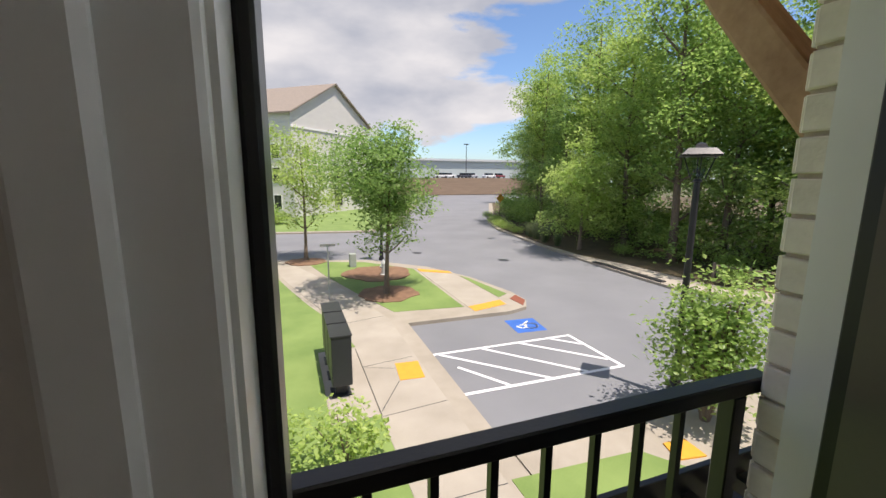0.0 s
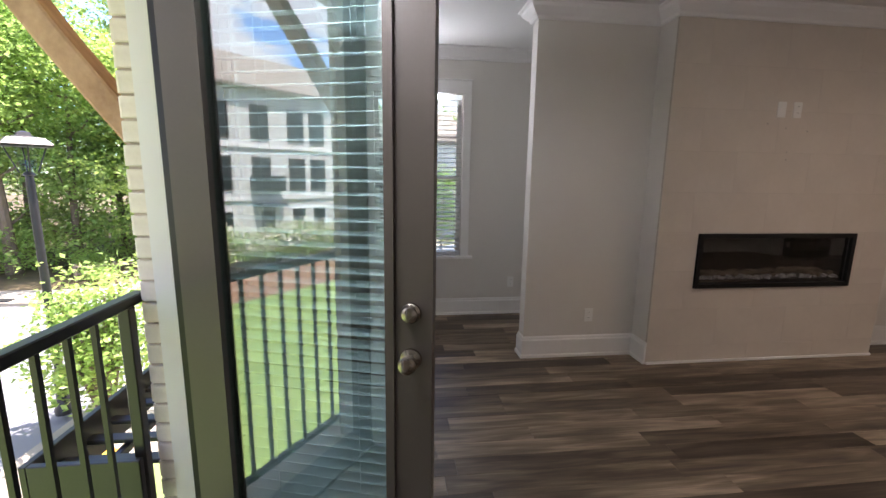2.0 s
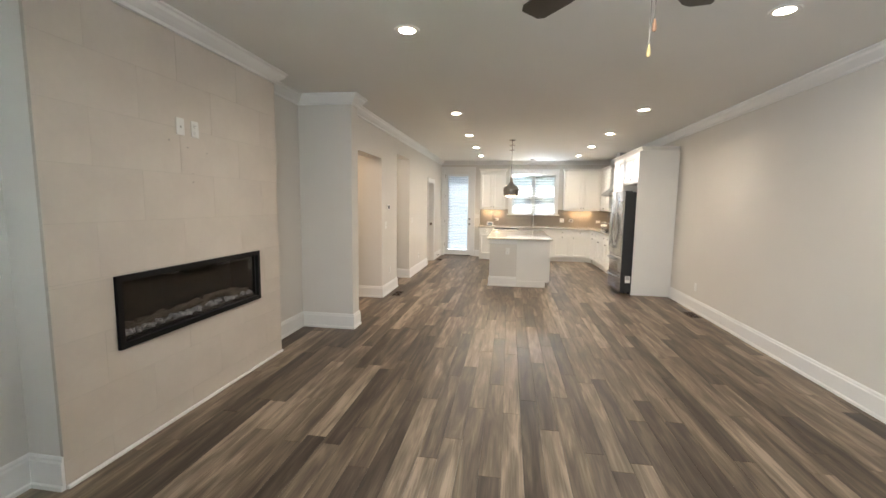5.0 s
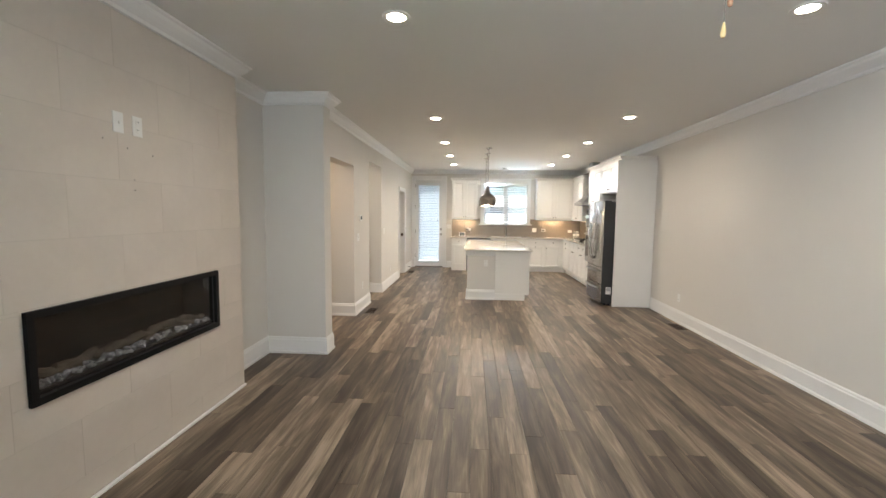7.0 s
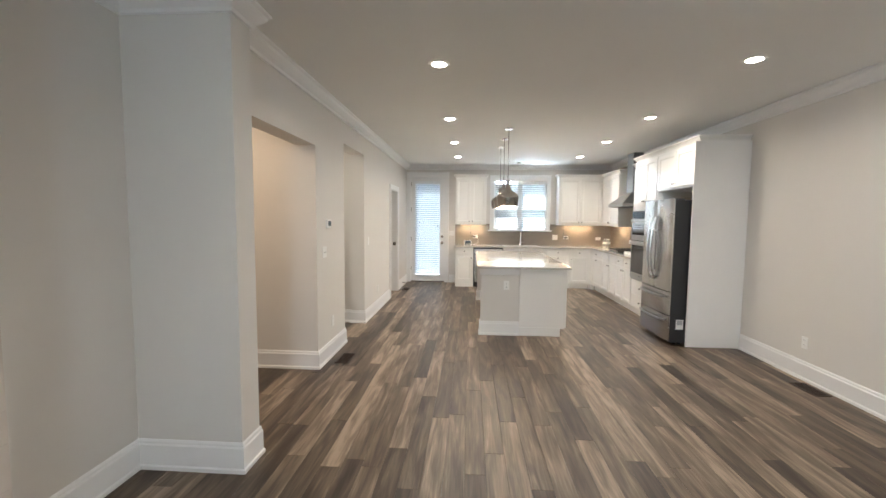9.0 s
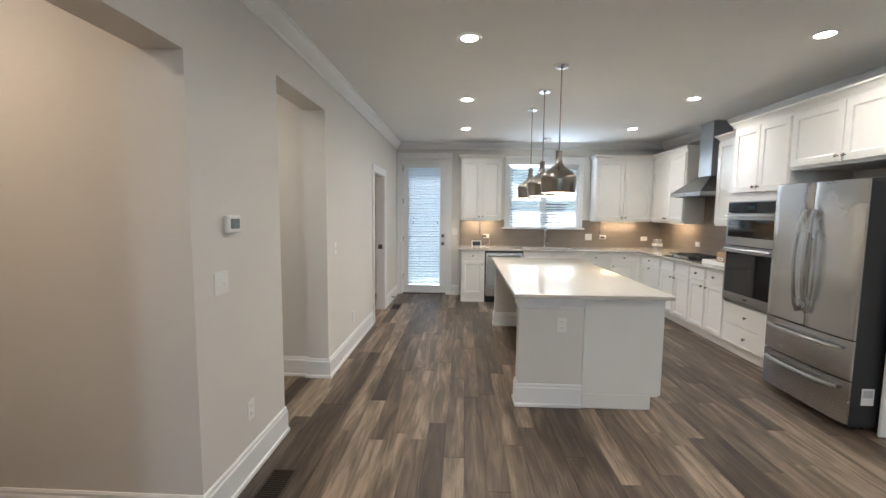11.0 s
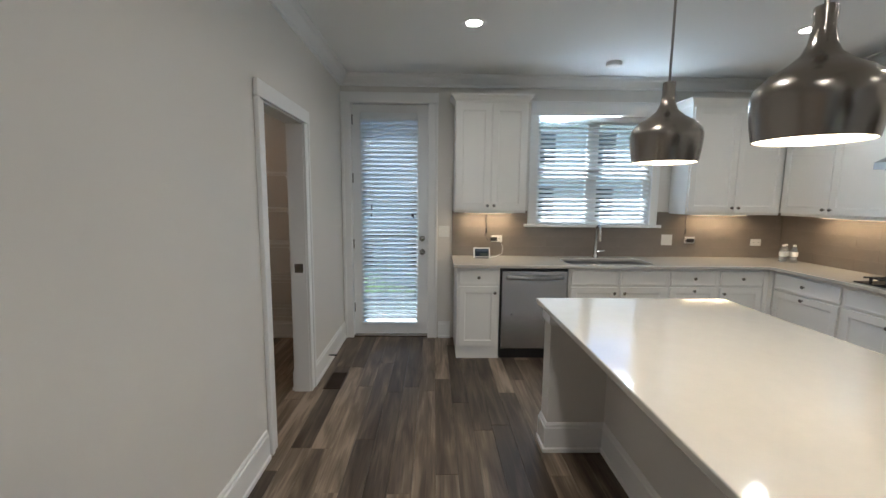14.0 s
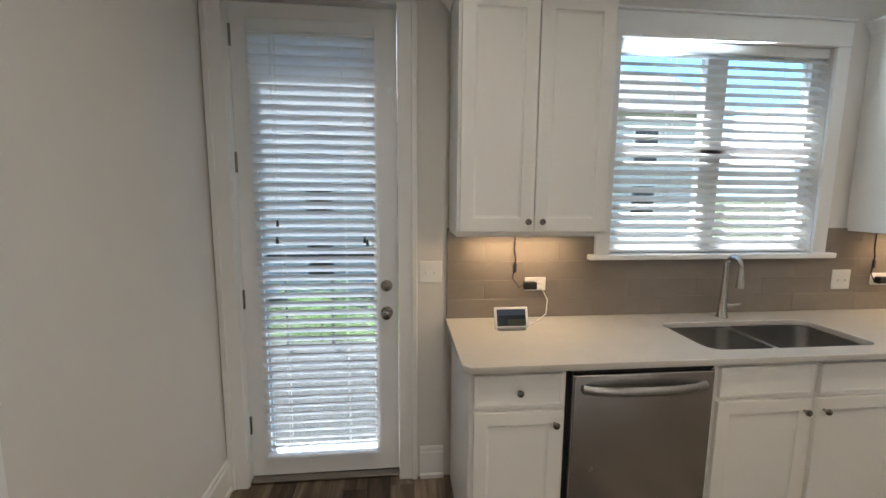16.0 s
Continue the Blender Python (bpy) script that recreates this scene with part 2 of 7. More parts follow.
# ---- builders ----
def cube(bm, x0, x1, y0, y1, z0, z1, bevel=0.0, seg=1):
    v = [bm.verts.new(p) for p in ((x0, y0, z0), (x1, y0, z0), (x1, y1, z0), (x0, y1, z0), (x0, y0, z1), (x1, y0, z1), (x1, y1, z1), (x0, y1, z1))]
    fs = [bm.faces.new([v[i] for i in q]) for q in ((3, 2, 1, 0), (4, 5, 6, 7), (0, 1, 5, 4), (1, 2, 6, 5), (2, 3, 7, 6), (3, 0, 4, 7))]
    if bevel:
        es = list({e for f in fs for e in f.edges})
        bmesh.ops.bevel(bm, geom=es, offset=bevel, segments=seg, affect="EDGES", profile=0.5)
    return bm


def B(x0, x1, y0, y1, z0, z1, bevel=0.0, seg=1):
    return cube(bmesh.new(), min(x0, x1), max(x0, x1), min(y0, y1), max(y0, y1), min(z0, z1), max(z0, z1), bevel, seg)


def lathe(bm, profile, seg=24, at=(0, 0, 0), axis="z", caps=True):
    """Turns (radius, height) pairs about an axis through at."""
    rings = []
    for r, h in profile:
        ring = []
        for i in range(seg):
            a = 2 * math.pi * i / seg
            p = (r * math.cos(a), r * math.sin(a), h)
            if axis == "y":
                p = (p[0], p[2], p[1])
            elif axis == "x":
                p = (p[2], p[0], p[1])
            ring.append(bm.verts.new((p[0] + at[0], p[1] + at[1], p[2] + at[2])))
        rings.append(ring)
    for a, b in zip(rings, rings[1:]):
        for i in range(seg):
            j = (i + 1) % seg
            bm.faces.new((a[i], a[j], b[j], b[i]))
    if caps:
        bm.faces.new(rings[0][::-1])
        bm.faces.new(rings[-1])
    bmesh.ops.recalc_face_normals(bm, faces=bm.faces)
    return bm


def tube(bm, pts, r, seg=8):
    """A round bar along points; r may be one radius or one for each point."""
    pts = [Vector(p) for p in pts]
    rad = r if isinstance(r, (list, tuple)) else [r] * len(pts)
    rings = []
    for i, p in enumerate(pts):
        d = (pts[min(i + 1, len(pts) - 1)] - pts[max(i - 1, 0)]).normalized()
        up = Vector((0, 0, 1)) if abs(d.z) < 0.9 else Vector((0, 1, 0))
        s = d.cross(up).normalized()
        u = s.cross(d)
        rings.append([bm.verts.new(p + rad[i] * (math.cos(2 * math.pi * k / seg) * s + math.sin(2 * math.pi * k / seg) * u)) for k in range(seg)])
    for a, b in zip(rings, rings[1:]):
        for i in range(seg):
            j = (i + 1) % seg
            bm.faces.new((a[i], a[j], b[j], b[i]))
    bm.faces.new(rings[0][::-1])
    bm.faces.new(rings[-1])
    bmesh.ops.recalc_face_normals(bm, faces=bm.faces)
    return bm


def mesh_of(name, bm, material, smooth=False):
    me = bpy.data.meshes.new(name)
    bm.to_mesh(me)
    bm.free()
    me.materials.append(material)
    if smooth:
        me.shade_smooth()
        me.set_sharp_from_angle(angle=radians(35))
    return me


def root_of(ob):
    while ob.parent:
        ob = ob.parent
    return ob


def thing(name, at, label, category, group=""):
    ob = new(name)
    ob.empty_display_size = 0.1
    ob.location = at
    return tagged(ob, label, category, group)


def part(name, bm, material, parent, label="", smooth=False):
    """Links a bmesh, in the world's metres, as one mesh under a thing or part that still stands as it was made."""
    at = root_of(parent).location
    bmesh.ops.translate(bm, verts=bm.verts, vec=(-at[0], -at[1], -at[2]))
    ob = new(name, mesh_of(name, bm, material, smooth))
    ob.parent = parent
    if label:
        tagged(ob, label)
    return ob


def solo(name, bm, material, label, category, group="", smooth=False, kind=""):
    """A thing of one single mesh, its origin at the middle of its base."""
    xs, ys, zs = zip(*(v.co for v in bm.verts))
    at = ((min(xs) + max(xs)) / 2, (min(ys) + max(ys)) / 2, min(zs))
    bmesh.ops.translate(bm, verts=bm.verts, vec=(-at[0], -at[1], -at[2]))
    ob = new(name, mesh_of(name, bm, material, smooth))
    ob.location = at
    return tagged(ob, label, category, group, kind)


def structure(name, bm, material, label, category):
    ob = new(name, mesh_of(name, bm, material))
    return tagged(ob, label, category, kind="structure")


def block(bm, box, holes=()):
    """A solid box (x0, x1, y0, y1, z0, z1) with boxes taken out of it; faces only where solid meets air."""
    cuts = [sorted({box[2 * a], box[2 * a + 1], *(min(max(h[2 * a + k], box[2 * a]), box[2 * a + 1]) for h in holes for k in (0, 1))}) for a in range(3)]
    nx, ny, nz = (len(c) - 1 for c in cuts)
    full = {}
    for i in range(nx):
        for j in range(ny):
            for k in range(nz):
                c = [(cuts[a][n] + cuts[a][n + 1]) / 2 for a, n in zip(range(3), (i, j, k))]
                full[i, j, k] = not any(h[0] < c[0] < h[1] and h[2] < c[1] < h[3] and h[4] < c[2] < h[5] for h in holes)
    vs = {}

    def vert(i, j, k):
        if (i, j, k) not in vs:
            vs[i, j, k] = bm.verts.new((cuts[0][i], cuts[1][j], cuts[2][k]))
        return vs[i, j, k]
    dirs = (((-1, 0, 0), ((0, 0, 0), (0, 0, 1), (0, 1, 1), (0, 1, 0))), ((1, 0, 0), ((1, 0, 0), (1, 1, 0), (1, 1, 1), (1, 0, 1))),
            ((0, -1, 0), ((0, 0, 0), (1, 0, 0), (1, 0, 1), (0, 0, 1))), ((0, 1, 0), ((0, 1, 0), (0, 1, 1), (1, 1, 1), (1, 1, 0))),
            ((0, 0, -1), ((0, 0, 0), (0, 1, 0), (1, 1, 0), (1, 0, 0))), ((0, 0, 1), ((0, 0, 1), (1, 0, 1), (1, 1, 1), (0, 1, 1))))
    for (i, j, k), on in full.items():
        if on:
            for d, q in dirs:
                if not full.get((i + d[0], j + d[1], k + d[2]), False):
                    bm.faces.new([vert(i + a, j + b, k + c) for a, b, c in q])
    return bm


def sweep(bm, path, profile, closed=False):
    """Runs a profile of (out, z) pairs along a plan line; out is to the left of the way it runs; corners are mitred."""
    n = len(path)
    pts = [Vector((p[0], p[1])) for p in path]
    rings = []
    for i, p in enumerate(pts):
        a = pts[i - 1] if (i > 0 or closed) else None
        b = pts[(i + 1) % n] if (i < n - 1 or closed) else None
        da = (p - a).normalized() if a is not None else (b - p).normalized()
        db = (b - p).normalized() if b is not None else da
        na, nb = Vector((-da.y, da.x)), Vector((-db.y, db.x))
        m = (na + nb)
        m = m / max(0.2, m.dot(na)) if m.length > 1e-6 else na
        rings.append([bm.verts.new((p.x + m.x * o, p.y + m.y * o, z)) for o, z in profile])
    k = len(profile)
    for i in range(n if closed else n - 1):
        a, b = rings[i], rings[(i + 1) % n]
        for j in range(k):
            bm.faces.new((a[j], b[j], b[(j + 1) % k], a[(j + 1) % k]))
    if not closed:
        bm.faces.new(rings[0])
        bm.faces.new(rings[-1][::-1])
    bmesh.ops.recalc_face_normals(bm, faces=bm.faces)
    return bm


def panel(bm, w, h, t, x=0, y=0, z=0, rail=0.055, dip=0.009, slope=0.012, bevel=0.002):
    """A framed, recessed panel; its face at y, turned towards -y, and t thick."""
    def ring(i, d):
        return [bm.verts.new((x + a, y + d, z + b)) for a, b in ((i, i), (w - i, i), (w - i, h - i), (i, h - i))]
    rs = [ring(0, t), ring(0, bevel), ring(bevel, 0), ring(rail, 0), ring(rail + 0.003, dip * 0.6), ring(rail + slope, dip)]
    for a, b in zip(rs, rs[1:]):
        for i in range(4):
            j = (i + 1) % 4
            bm.faces.new((a[i], a[j], b[j], b[i]))
    bm.faces.new(rs[0][::-1])
    bm.faces.new(rs[-1])
    bmesh.ops.recalc_face_normals(bm, faces=bm.faces)
    return bm


KNOB = [(0.006, 0.0), (0.006, -0.014), (0.013, -0.018), (0.015, -0.024), (0.012, -0.029), (0.004, -0.031)]


def knob_bm(x, y, z):
    return lathe(bmesh.new(), [(r, h) for r, h in KNOB], 14, (x, y, z), "y")


# ---- structure: shell of the house ----
bm = block(bmesh.new(), (-2.74, 5.2, YB - 0.15, YF + 0.12, -0.25, -0.02))
floor = structure("floor", bm, mat("subfloor", (0.05, 0.04, 0.03), 0.9), "dark sub-floor under grey-brown vinyl planks", "floor")
structure("wall_lower", block(bmesh.new(), (-2.74, 5.2, YB - 0.15, YF + 0.11, GROUND - 0.2, -0.251)), BRICKW, "whitewashed brick lower storey", "wall")
bm = block(bmesh.new(), (-2.74, 5.2, YB - 0.15, YF + 0.12, H, H + 0.25))
ceiling = structure("ceiling", bm, CEIL, "flat matt off-white painted ceiling", "ceiling")

DOOR0, DOOR1 = -0.008, 0.955          # front door opening in x
BD0, BD1 = 1.235, 2.075              # back door opening in x
PD0, PD1 = -11.585, -10.83            # pantry door opening in y
WIN = (-1.11, 0.11, 1.26, 2.38)      # kitchen window opening: x0, x1, z0, z1
NW = (-1.06, -0.16, 0.66, 2.32)      # nook window opening: y0, y1, z0, z1

bm = block(bmesh.new(), (-2.74, 5.2, YF, YF + 0.12, 0, H), [(DOOR0, DOOR1, 0, 9, -1, 2.5)])
structure("wall_front", bm, WALL, "warm grey painted wall with the balcony door", "wall")
bm = block(bmesh.new(), (-2.74, 5.2, YB - 0.15, YB, 0, H), [(BD0, BD1, -20, 0, -1, 2.5), (WIN[0], WIN[1], -20, 0, WIN[2], WIN[3])])
structure("wall_back", bm, WALL, "warm grey painted kitchen wall with door and window", "wall")
bm = block(bmesh.new(), (XR - 0.12, XR, YB, YF, 0, H))
structure("wall_right", bm, WALL, "long plain warm grey painted wall", "wall")
bm = block(bmesh.new(), (XL, XL + 0.12, YB, -8.90, 0, H), [(0, 9, PD0, PD1, -1, 2.07)])
structure("wall_pantry", bm, WALL, "warm grey painted wall with the pantry doorway", "wall")
bm = block(bmesh.new(), (XL, XL + 0.19, -8.90, -5.56, 0, H), [(0, 9, -8.895, -7.95, -1, 2.40), (0, 9, -7.05, -5.5, -1, 2.22)])
structure("wall_hall", bm, WALL, "warm grey painted wall with two cased-free hall openings", "wall")
bm = block(bmesh.new(), (1.99, 2.84, -5.56, -5.36, 0, H))
structure("wall_column", bm, WALL, "pale grey painted projecting wall end", "wall")
bm = block(bmesh.new(), (2.64, 2.76, -5.36, -4.5, 0, H))
structure("wall_alcove", bm, WALL, "warm grey painted alcove wall", "wall")
bm = block(bmesh.new(), (2.64, 2.76, -2.39, -1.42, 0, H))
structure("wall_wing", bm, WALL, "pale grey painted wing wall beside the nook", "wall")
bm = block(bmesh.new(), (2.445, 2.76, -4.5, -2.39, 0, H), [(0, 2.70, -4.13, -2.73, 0.65, 1.07)])
structure("wall_chimney", bm, WALL, "chimney breast behind the large tiles", "wall")
bm = block(bmesh.new(), (3.8, 3.92, -2.4, YF, 0, H), [(0, 9, NW[0], NW[1], NW[2], NW[3])])
structure("wall_nook", bm, WALL, "warm grey painted nook wall with a window", "wall")
bm = block(bmesh.new(), (2.76, 3.92, -2.52, -2.4, 0, H))
structure("wall_nook_end", bm, WALL, "warm grey painted nook end wall", "wall")
bm = block(bmesh.new(), (2.35, 5.0, -7.35, -7.05, 0, H))
structure("wall_stair", bm, WALL, "warm grey painted passage wall", "wall")
bm = block(bmesh.new(), (2.35, 5.0, -5.68, -5.56, 0, H))
structure("wall_stair_near", bm, WALL, "warm grey painted passage wall", "wall")
bm = block(bmesh.new(), (4.2, 4.32, -7.05, -5.68, 0, H))
structure("wall_stair_end", bm, WALL, "warm grey painted passage end wall", "wall")
bm = block(bmesh.new(), (2.35, 5.0, -9.08, -8.93, 0, H), [(3.08, 3.80, -20, 0, -1, 2.05)])
structure("wall_lobby", bm, WALL, "warm grey painted lobby wall", "wall")
bm = block(bmesh.new(), (3.9, 4.02, -8.93, -7.35, 0, H))
structure("wall_lobby_end", bm, WALL, "warm grey painted lobby end wall", "wall")
bm = block(bmesh.new(), (2.28, 3.6, -10.5, -10.38, 0, H))
structure("wall_pantry_near", bm, WALL, "warm grey painted pantry wall", "wall")
bm = block(bmesh.new(), (3.48, 3.6, YB, -10.5, 0, H))
structure("wall_pantry_end", bm, WALL, "warm grey painted pantry wall", "wall")

# baseboards and crown mouldings
BASE = [(0, 0), (0.024, 0), (0.024, 0.022), (0.016, 0.03), (0.016, 0.150), (0.010, 0.160), (0.010, 0.172), (0.004, 0.184), (0, 0.184)]
CROWN = [(0, H), (0.095, H), (0.095, H - 0.012), (0.080, H - 0.022), (0.072, H - 0.042), (0.045, H - 0.068), (0.020, H - 0.088), (0.016, H - 0.108), (0, H - 0.112)]
RUNS = {
    "baseboard": [
        [(XL, -10.72), (XL, -8.90), (2.35, -8.90), (2.35, -8.93), (2.985, -8.93)],
        [(XL, YB), (XL, -11.672)],
        [(3.9, -7.35), (2.35, -7.35), (2.35, -7.95), (XL, -7.95), (XL, -7.05), (4.2, -7.05)],
        [(2.35, -5.56), (1.99, -5.56), (1.99, -5.36), (2.64, -5.36), (2.64, -4.505)],
        [(2.425, -2.39), (2.64, -2.39), (2.64, -1.42), (2.76, -1.42), (2.76, -2.4), (3.8, -2.4), (3.8, YF), (DOOR1 + 0.085, YF)],
        [(DOOR0 - 0.085, YF), (XR, YF), (XR, -8.13)],
        [(1.01, YB), (1.14, YB)],
        [(2.28, PD0), (2.28, YB), (3.48, YB), (3.48, -10.5)],
    ],
    "trim": [
        [(-1.4, YB), (XL, YB), (XL, -5.56), (1.99, -5.56), (1.99, -5.36), (2.64, -5.36), (2.64, -4.5), (2.425, -4.5), (2.425, -2.39), (2.64, -2.39), (2.64, -1.42), (2.76, -1.42), (2.76, -2.4), (3.8, -2.4), (3.8, YF), (XR, YF), (XR, YB), (-1.39, YB)],
    ],
}
for kind_name, runs in RUNS.items():
    for run in runs:
        bm = sweep(bmesh.new(), run, BASE if kind_name == "baseboard" else CROWN)
        structure(kind_name, bm, TRIM, "white painted profiled skirting" if kind_name == "baseboard" else "white painted crown moulding", kind_name)


# ---- doors and windows of the shell ----
def casing_x(name, x0, x1, ztop, y, out, w=0.095, head=0.10):
    """White casing round an opening in a wall that runs along x; out is +1 or -1, the way its face looks along y."""
    bm = bmesh.new()
    a, b = sorted((y, y + out * 0.018))
    c, d = sorted((y, y + out * 0.026))
    for u0, u1 in ((x0 - w, x0), (x1, x1 + w)):
        cube(bm, u0 + 0.004, u1 - 0.004 if u0 >= x0 else u1, a, b, 0, ztop, 0.003)
        o = u0 if u0 < x0 else u1 - 0.03
        cube(bm, o, o + 0.03, c, d, 0, ztop, 0.004)
    cube(bm, x0 - w - 0.004, x1 + w + 0.004, min(a, c), max(b, d) - 0.003, ztop, ztop + head, 0.004)
    return structure(name, bm, TRIM, "white painted door casing", "trim")


def casing_y(name, y0, y1, ztop, x, out, w=0.085):
    bm = bmesh.new()
    a, b = sorted((x, x + out * 0.018))
    c, d = sorted((x, x + out * 0.026))
    for u0, u1 in ((y0 - w, y0), (y1, y1 + w)):
        cube(bm, a, b, u0 + 0.004, u1 - 0.004 if u0 >= y0 else u1, 0, ztop, 0.003)
        o = u0 if u0 < y0 else u1 - 0.03
        cube(bm, c, d, o, o + 0.03, 0, ztop, 0.004)
    cube(bm, min(a, c), max(b, d) - 0.003, y0 - w - 0.004, y1 + w + 0.004, ztop, ztop + w, 0.004)
    return structure(name, bm, TRIM, "white painted door casing", "trim")


def lining(name, box, wall_axis, t=0.02, sill=False):
    """The jambs and head that line an opening (x0, x1, y0, y1, z0, z1)."""
    x0, x1, y0, y1, z0, z1 = box
    bm = bmesh.new()
    if wall_axis == "x":
        cube(bm, x0, x0 + t, y0, y1, z0, z1 - t)
        cube(bm, x1 - t, x1, y0, y1, z0, z1 - t)
    else:
        cube(bm, x0, x1, y0, y0 + t, z0, z1 - t)
        cube(bm, x0, x1, y1 - t, y1, z0, z1 - t)
    cube(bm, x0, x1, y0, y1, z1 - t, z1)
    return structure(name, bm, TRIM, "white painted door lining", "trim")


casing_x("trim", BD0 + 0.02, BD1 - 0.02, 2.485, YB, 1, 0.10, 0.105)
lining("trim", (BD0, BD1, YB - 0.15, YB - 0.001, 0, 2.5), "x", 0.018)
casing_y("trim", PD0 + 0.012, PD1 - 0.012, 2.06, XL, -1, 0.095)
lining("trim", (XL + 0.001, XL + 0.121, PD0, PD1, 0, 2.07), "y", 0.016)
casing_x("trim", 3.09, 3.79, 2.04, -8.93, 1, 0.09, 0.09)
lining("trim", (3.08, 3.80, -9.08, -8.931, 0, 2.05), "x", 0.016)
casing_x("trim", DOOR0 + 0.015, DOOR1 - 0.015, 2.485, YF, -1, 0.062, 0.1)
lining("trim", (DOOR0, DOOR1, YF + 0.001, YF + 0.268, 0, 2.5), "x", 0.018)
bm = B(DOOR0 + 0.018, DOOR1 - 0.018, YF + 0.05, YF + 0.235, 0, 0.022, 0.004)
structure("trim", bm, BRONZE, "dark bronze door threshold", "trim")
bm = bmesh.new()
# left strip runs on across the white jamb, black in place of its shade
for x, y0 in ((DOOR0 + 0.018, 0.07), (DOOR1 - 0.030, 0.165)):
    cube(bm, x, x + 0.012, YF + y0, YF + 0.20, 0.022, 2.47, 0.003)
structure("trim", bm, BLACK, "black rubber weatherstrip, the left one widened as shade on the jamb", "trim")
bm = B(BD0 + 0.018, BD1 - 0.018, YB - 0.14, YB - 0.005, 0, 0.02, 0.004)
structure("trim", bm, NICKEL, "metal door threshold", "trim")
bm = B(XL + 0.025, XL + 0.09, PD0 + 0.016, PD0 + 0.0185, 0.95, 1.02, 0.001)
solo("strike_plate", bm, NICKEL, "brushed nickel strike plate on the pantry door jamb", "door hardware")


def blind_slats(parent, x0, x1, z0, z1, y, pitch, tilt, depth=0.05):
    """Each slat of a venetian blind, sharing one mesh, with ladder strings; the blind lies in a plane along x."""
    w = x1 - x0
    bm = bmesh.new()
    n = 5
    top, bot = [], []
    for i in range(n):
        v = (i / (n - 1) - 0.5) * depth
        sag = 0.003 * (1 - (2 * i / (n - 1) - 1) ** 2)
        yy, zz = v * math.cos(tilt) - sag * math.sin(tilt), v * math.sin(tilt) + sag * math.cos(tilt)
        top.append((yy, zz + 0.0012))
        bot.append((yy, zz - 0.0012))
    ring = top + bot[::-1]
    a = [bm.verts.new((-w / 2, p[0], p[1])) for p in ring]
    b = [bm.verts.new((w / 2, p[0], p[1])) for p in ring]
    for i in range(len(ring)):
        j = (i + 1) % len(ring)
        bm.faces.new((a[i], a[j], b[j], b[i]))
    bm.faces.new(a[::-1])
    bm.faces.new(b)
    bmesh.ops.recalc_face_normals(bm, faces=bm.faces)
    me = mesh_of("slat", bm, GREYBLIND, True)
    at = root_of(parent).location
    z = z1 - 0.066
    while z > z0 + 0.03:
        s = new("slat", me)
        s.parent = parent
        s.location = ((x0 + x1) / 2 - at[0], y - at[1], z - at[2])
        z -= pitch
    part("headrail", B(x0, x1, y - 0.022, y + 0.022, z1 - 0.052, z1, 0.003), GREYBLIND, parent)
    part("bottom_rail", B(x0, x1, y - 0.024, y + 0.024, z0, z0 + 0.016, 0.004), GREYBLIND, parent)
    for f in (0.22, 0.74):
        xx = x0 + w * f
        for d in (-depth / 2, depth / 2):
            part("ladder_string", tube(bmesh.new(), [(xx, y + d, z0 + 0.01), (xx, y + d, z1 - 0.01)], 0.0011, 5), GREYBLIND, parent)
    return parent


def knob_set(parent, x, y, z0, z1, out, material):
    """Deadbolt and round knob on one face of a leaf along x; out: the way they stand off along y."""
    s = out
    part("deadbolt", lathe(bmesh.new(), [(0.031, 0), (0.031, s * 0.012), (0.026, s * 0.018), (0.024, s * 0.03), (0.018, s * 0.034)], 20, (x, y, z1), "y"), material, parent, "brushed nickel deadbolt", True)
    part("door_knob", lathe(bmesh.new(), [(0.033, 0), (0.033, s * 0.010), (0.014, s * 0.016), (0.012, s * 0.034), (0.024, s * 0.042), (0.028, s * 0.055), (0.024, s * 0.066), (0.010, s * 0.071)], 20, (x, y, z0), "y"), material, parent, "brushed nickel knob", True)


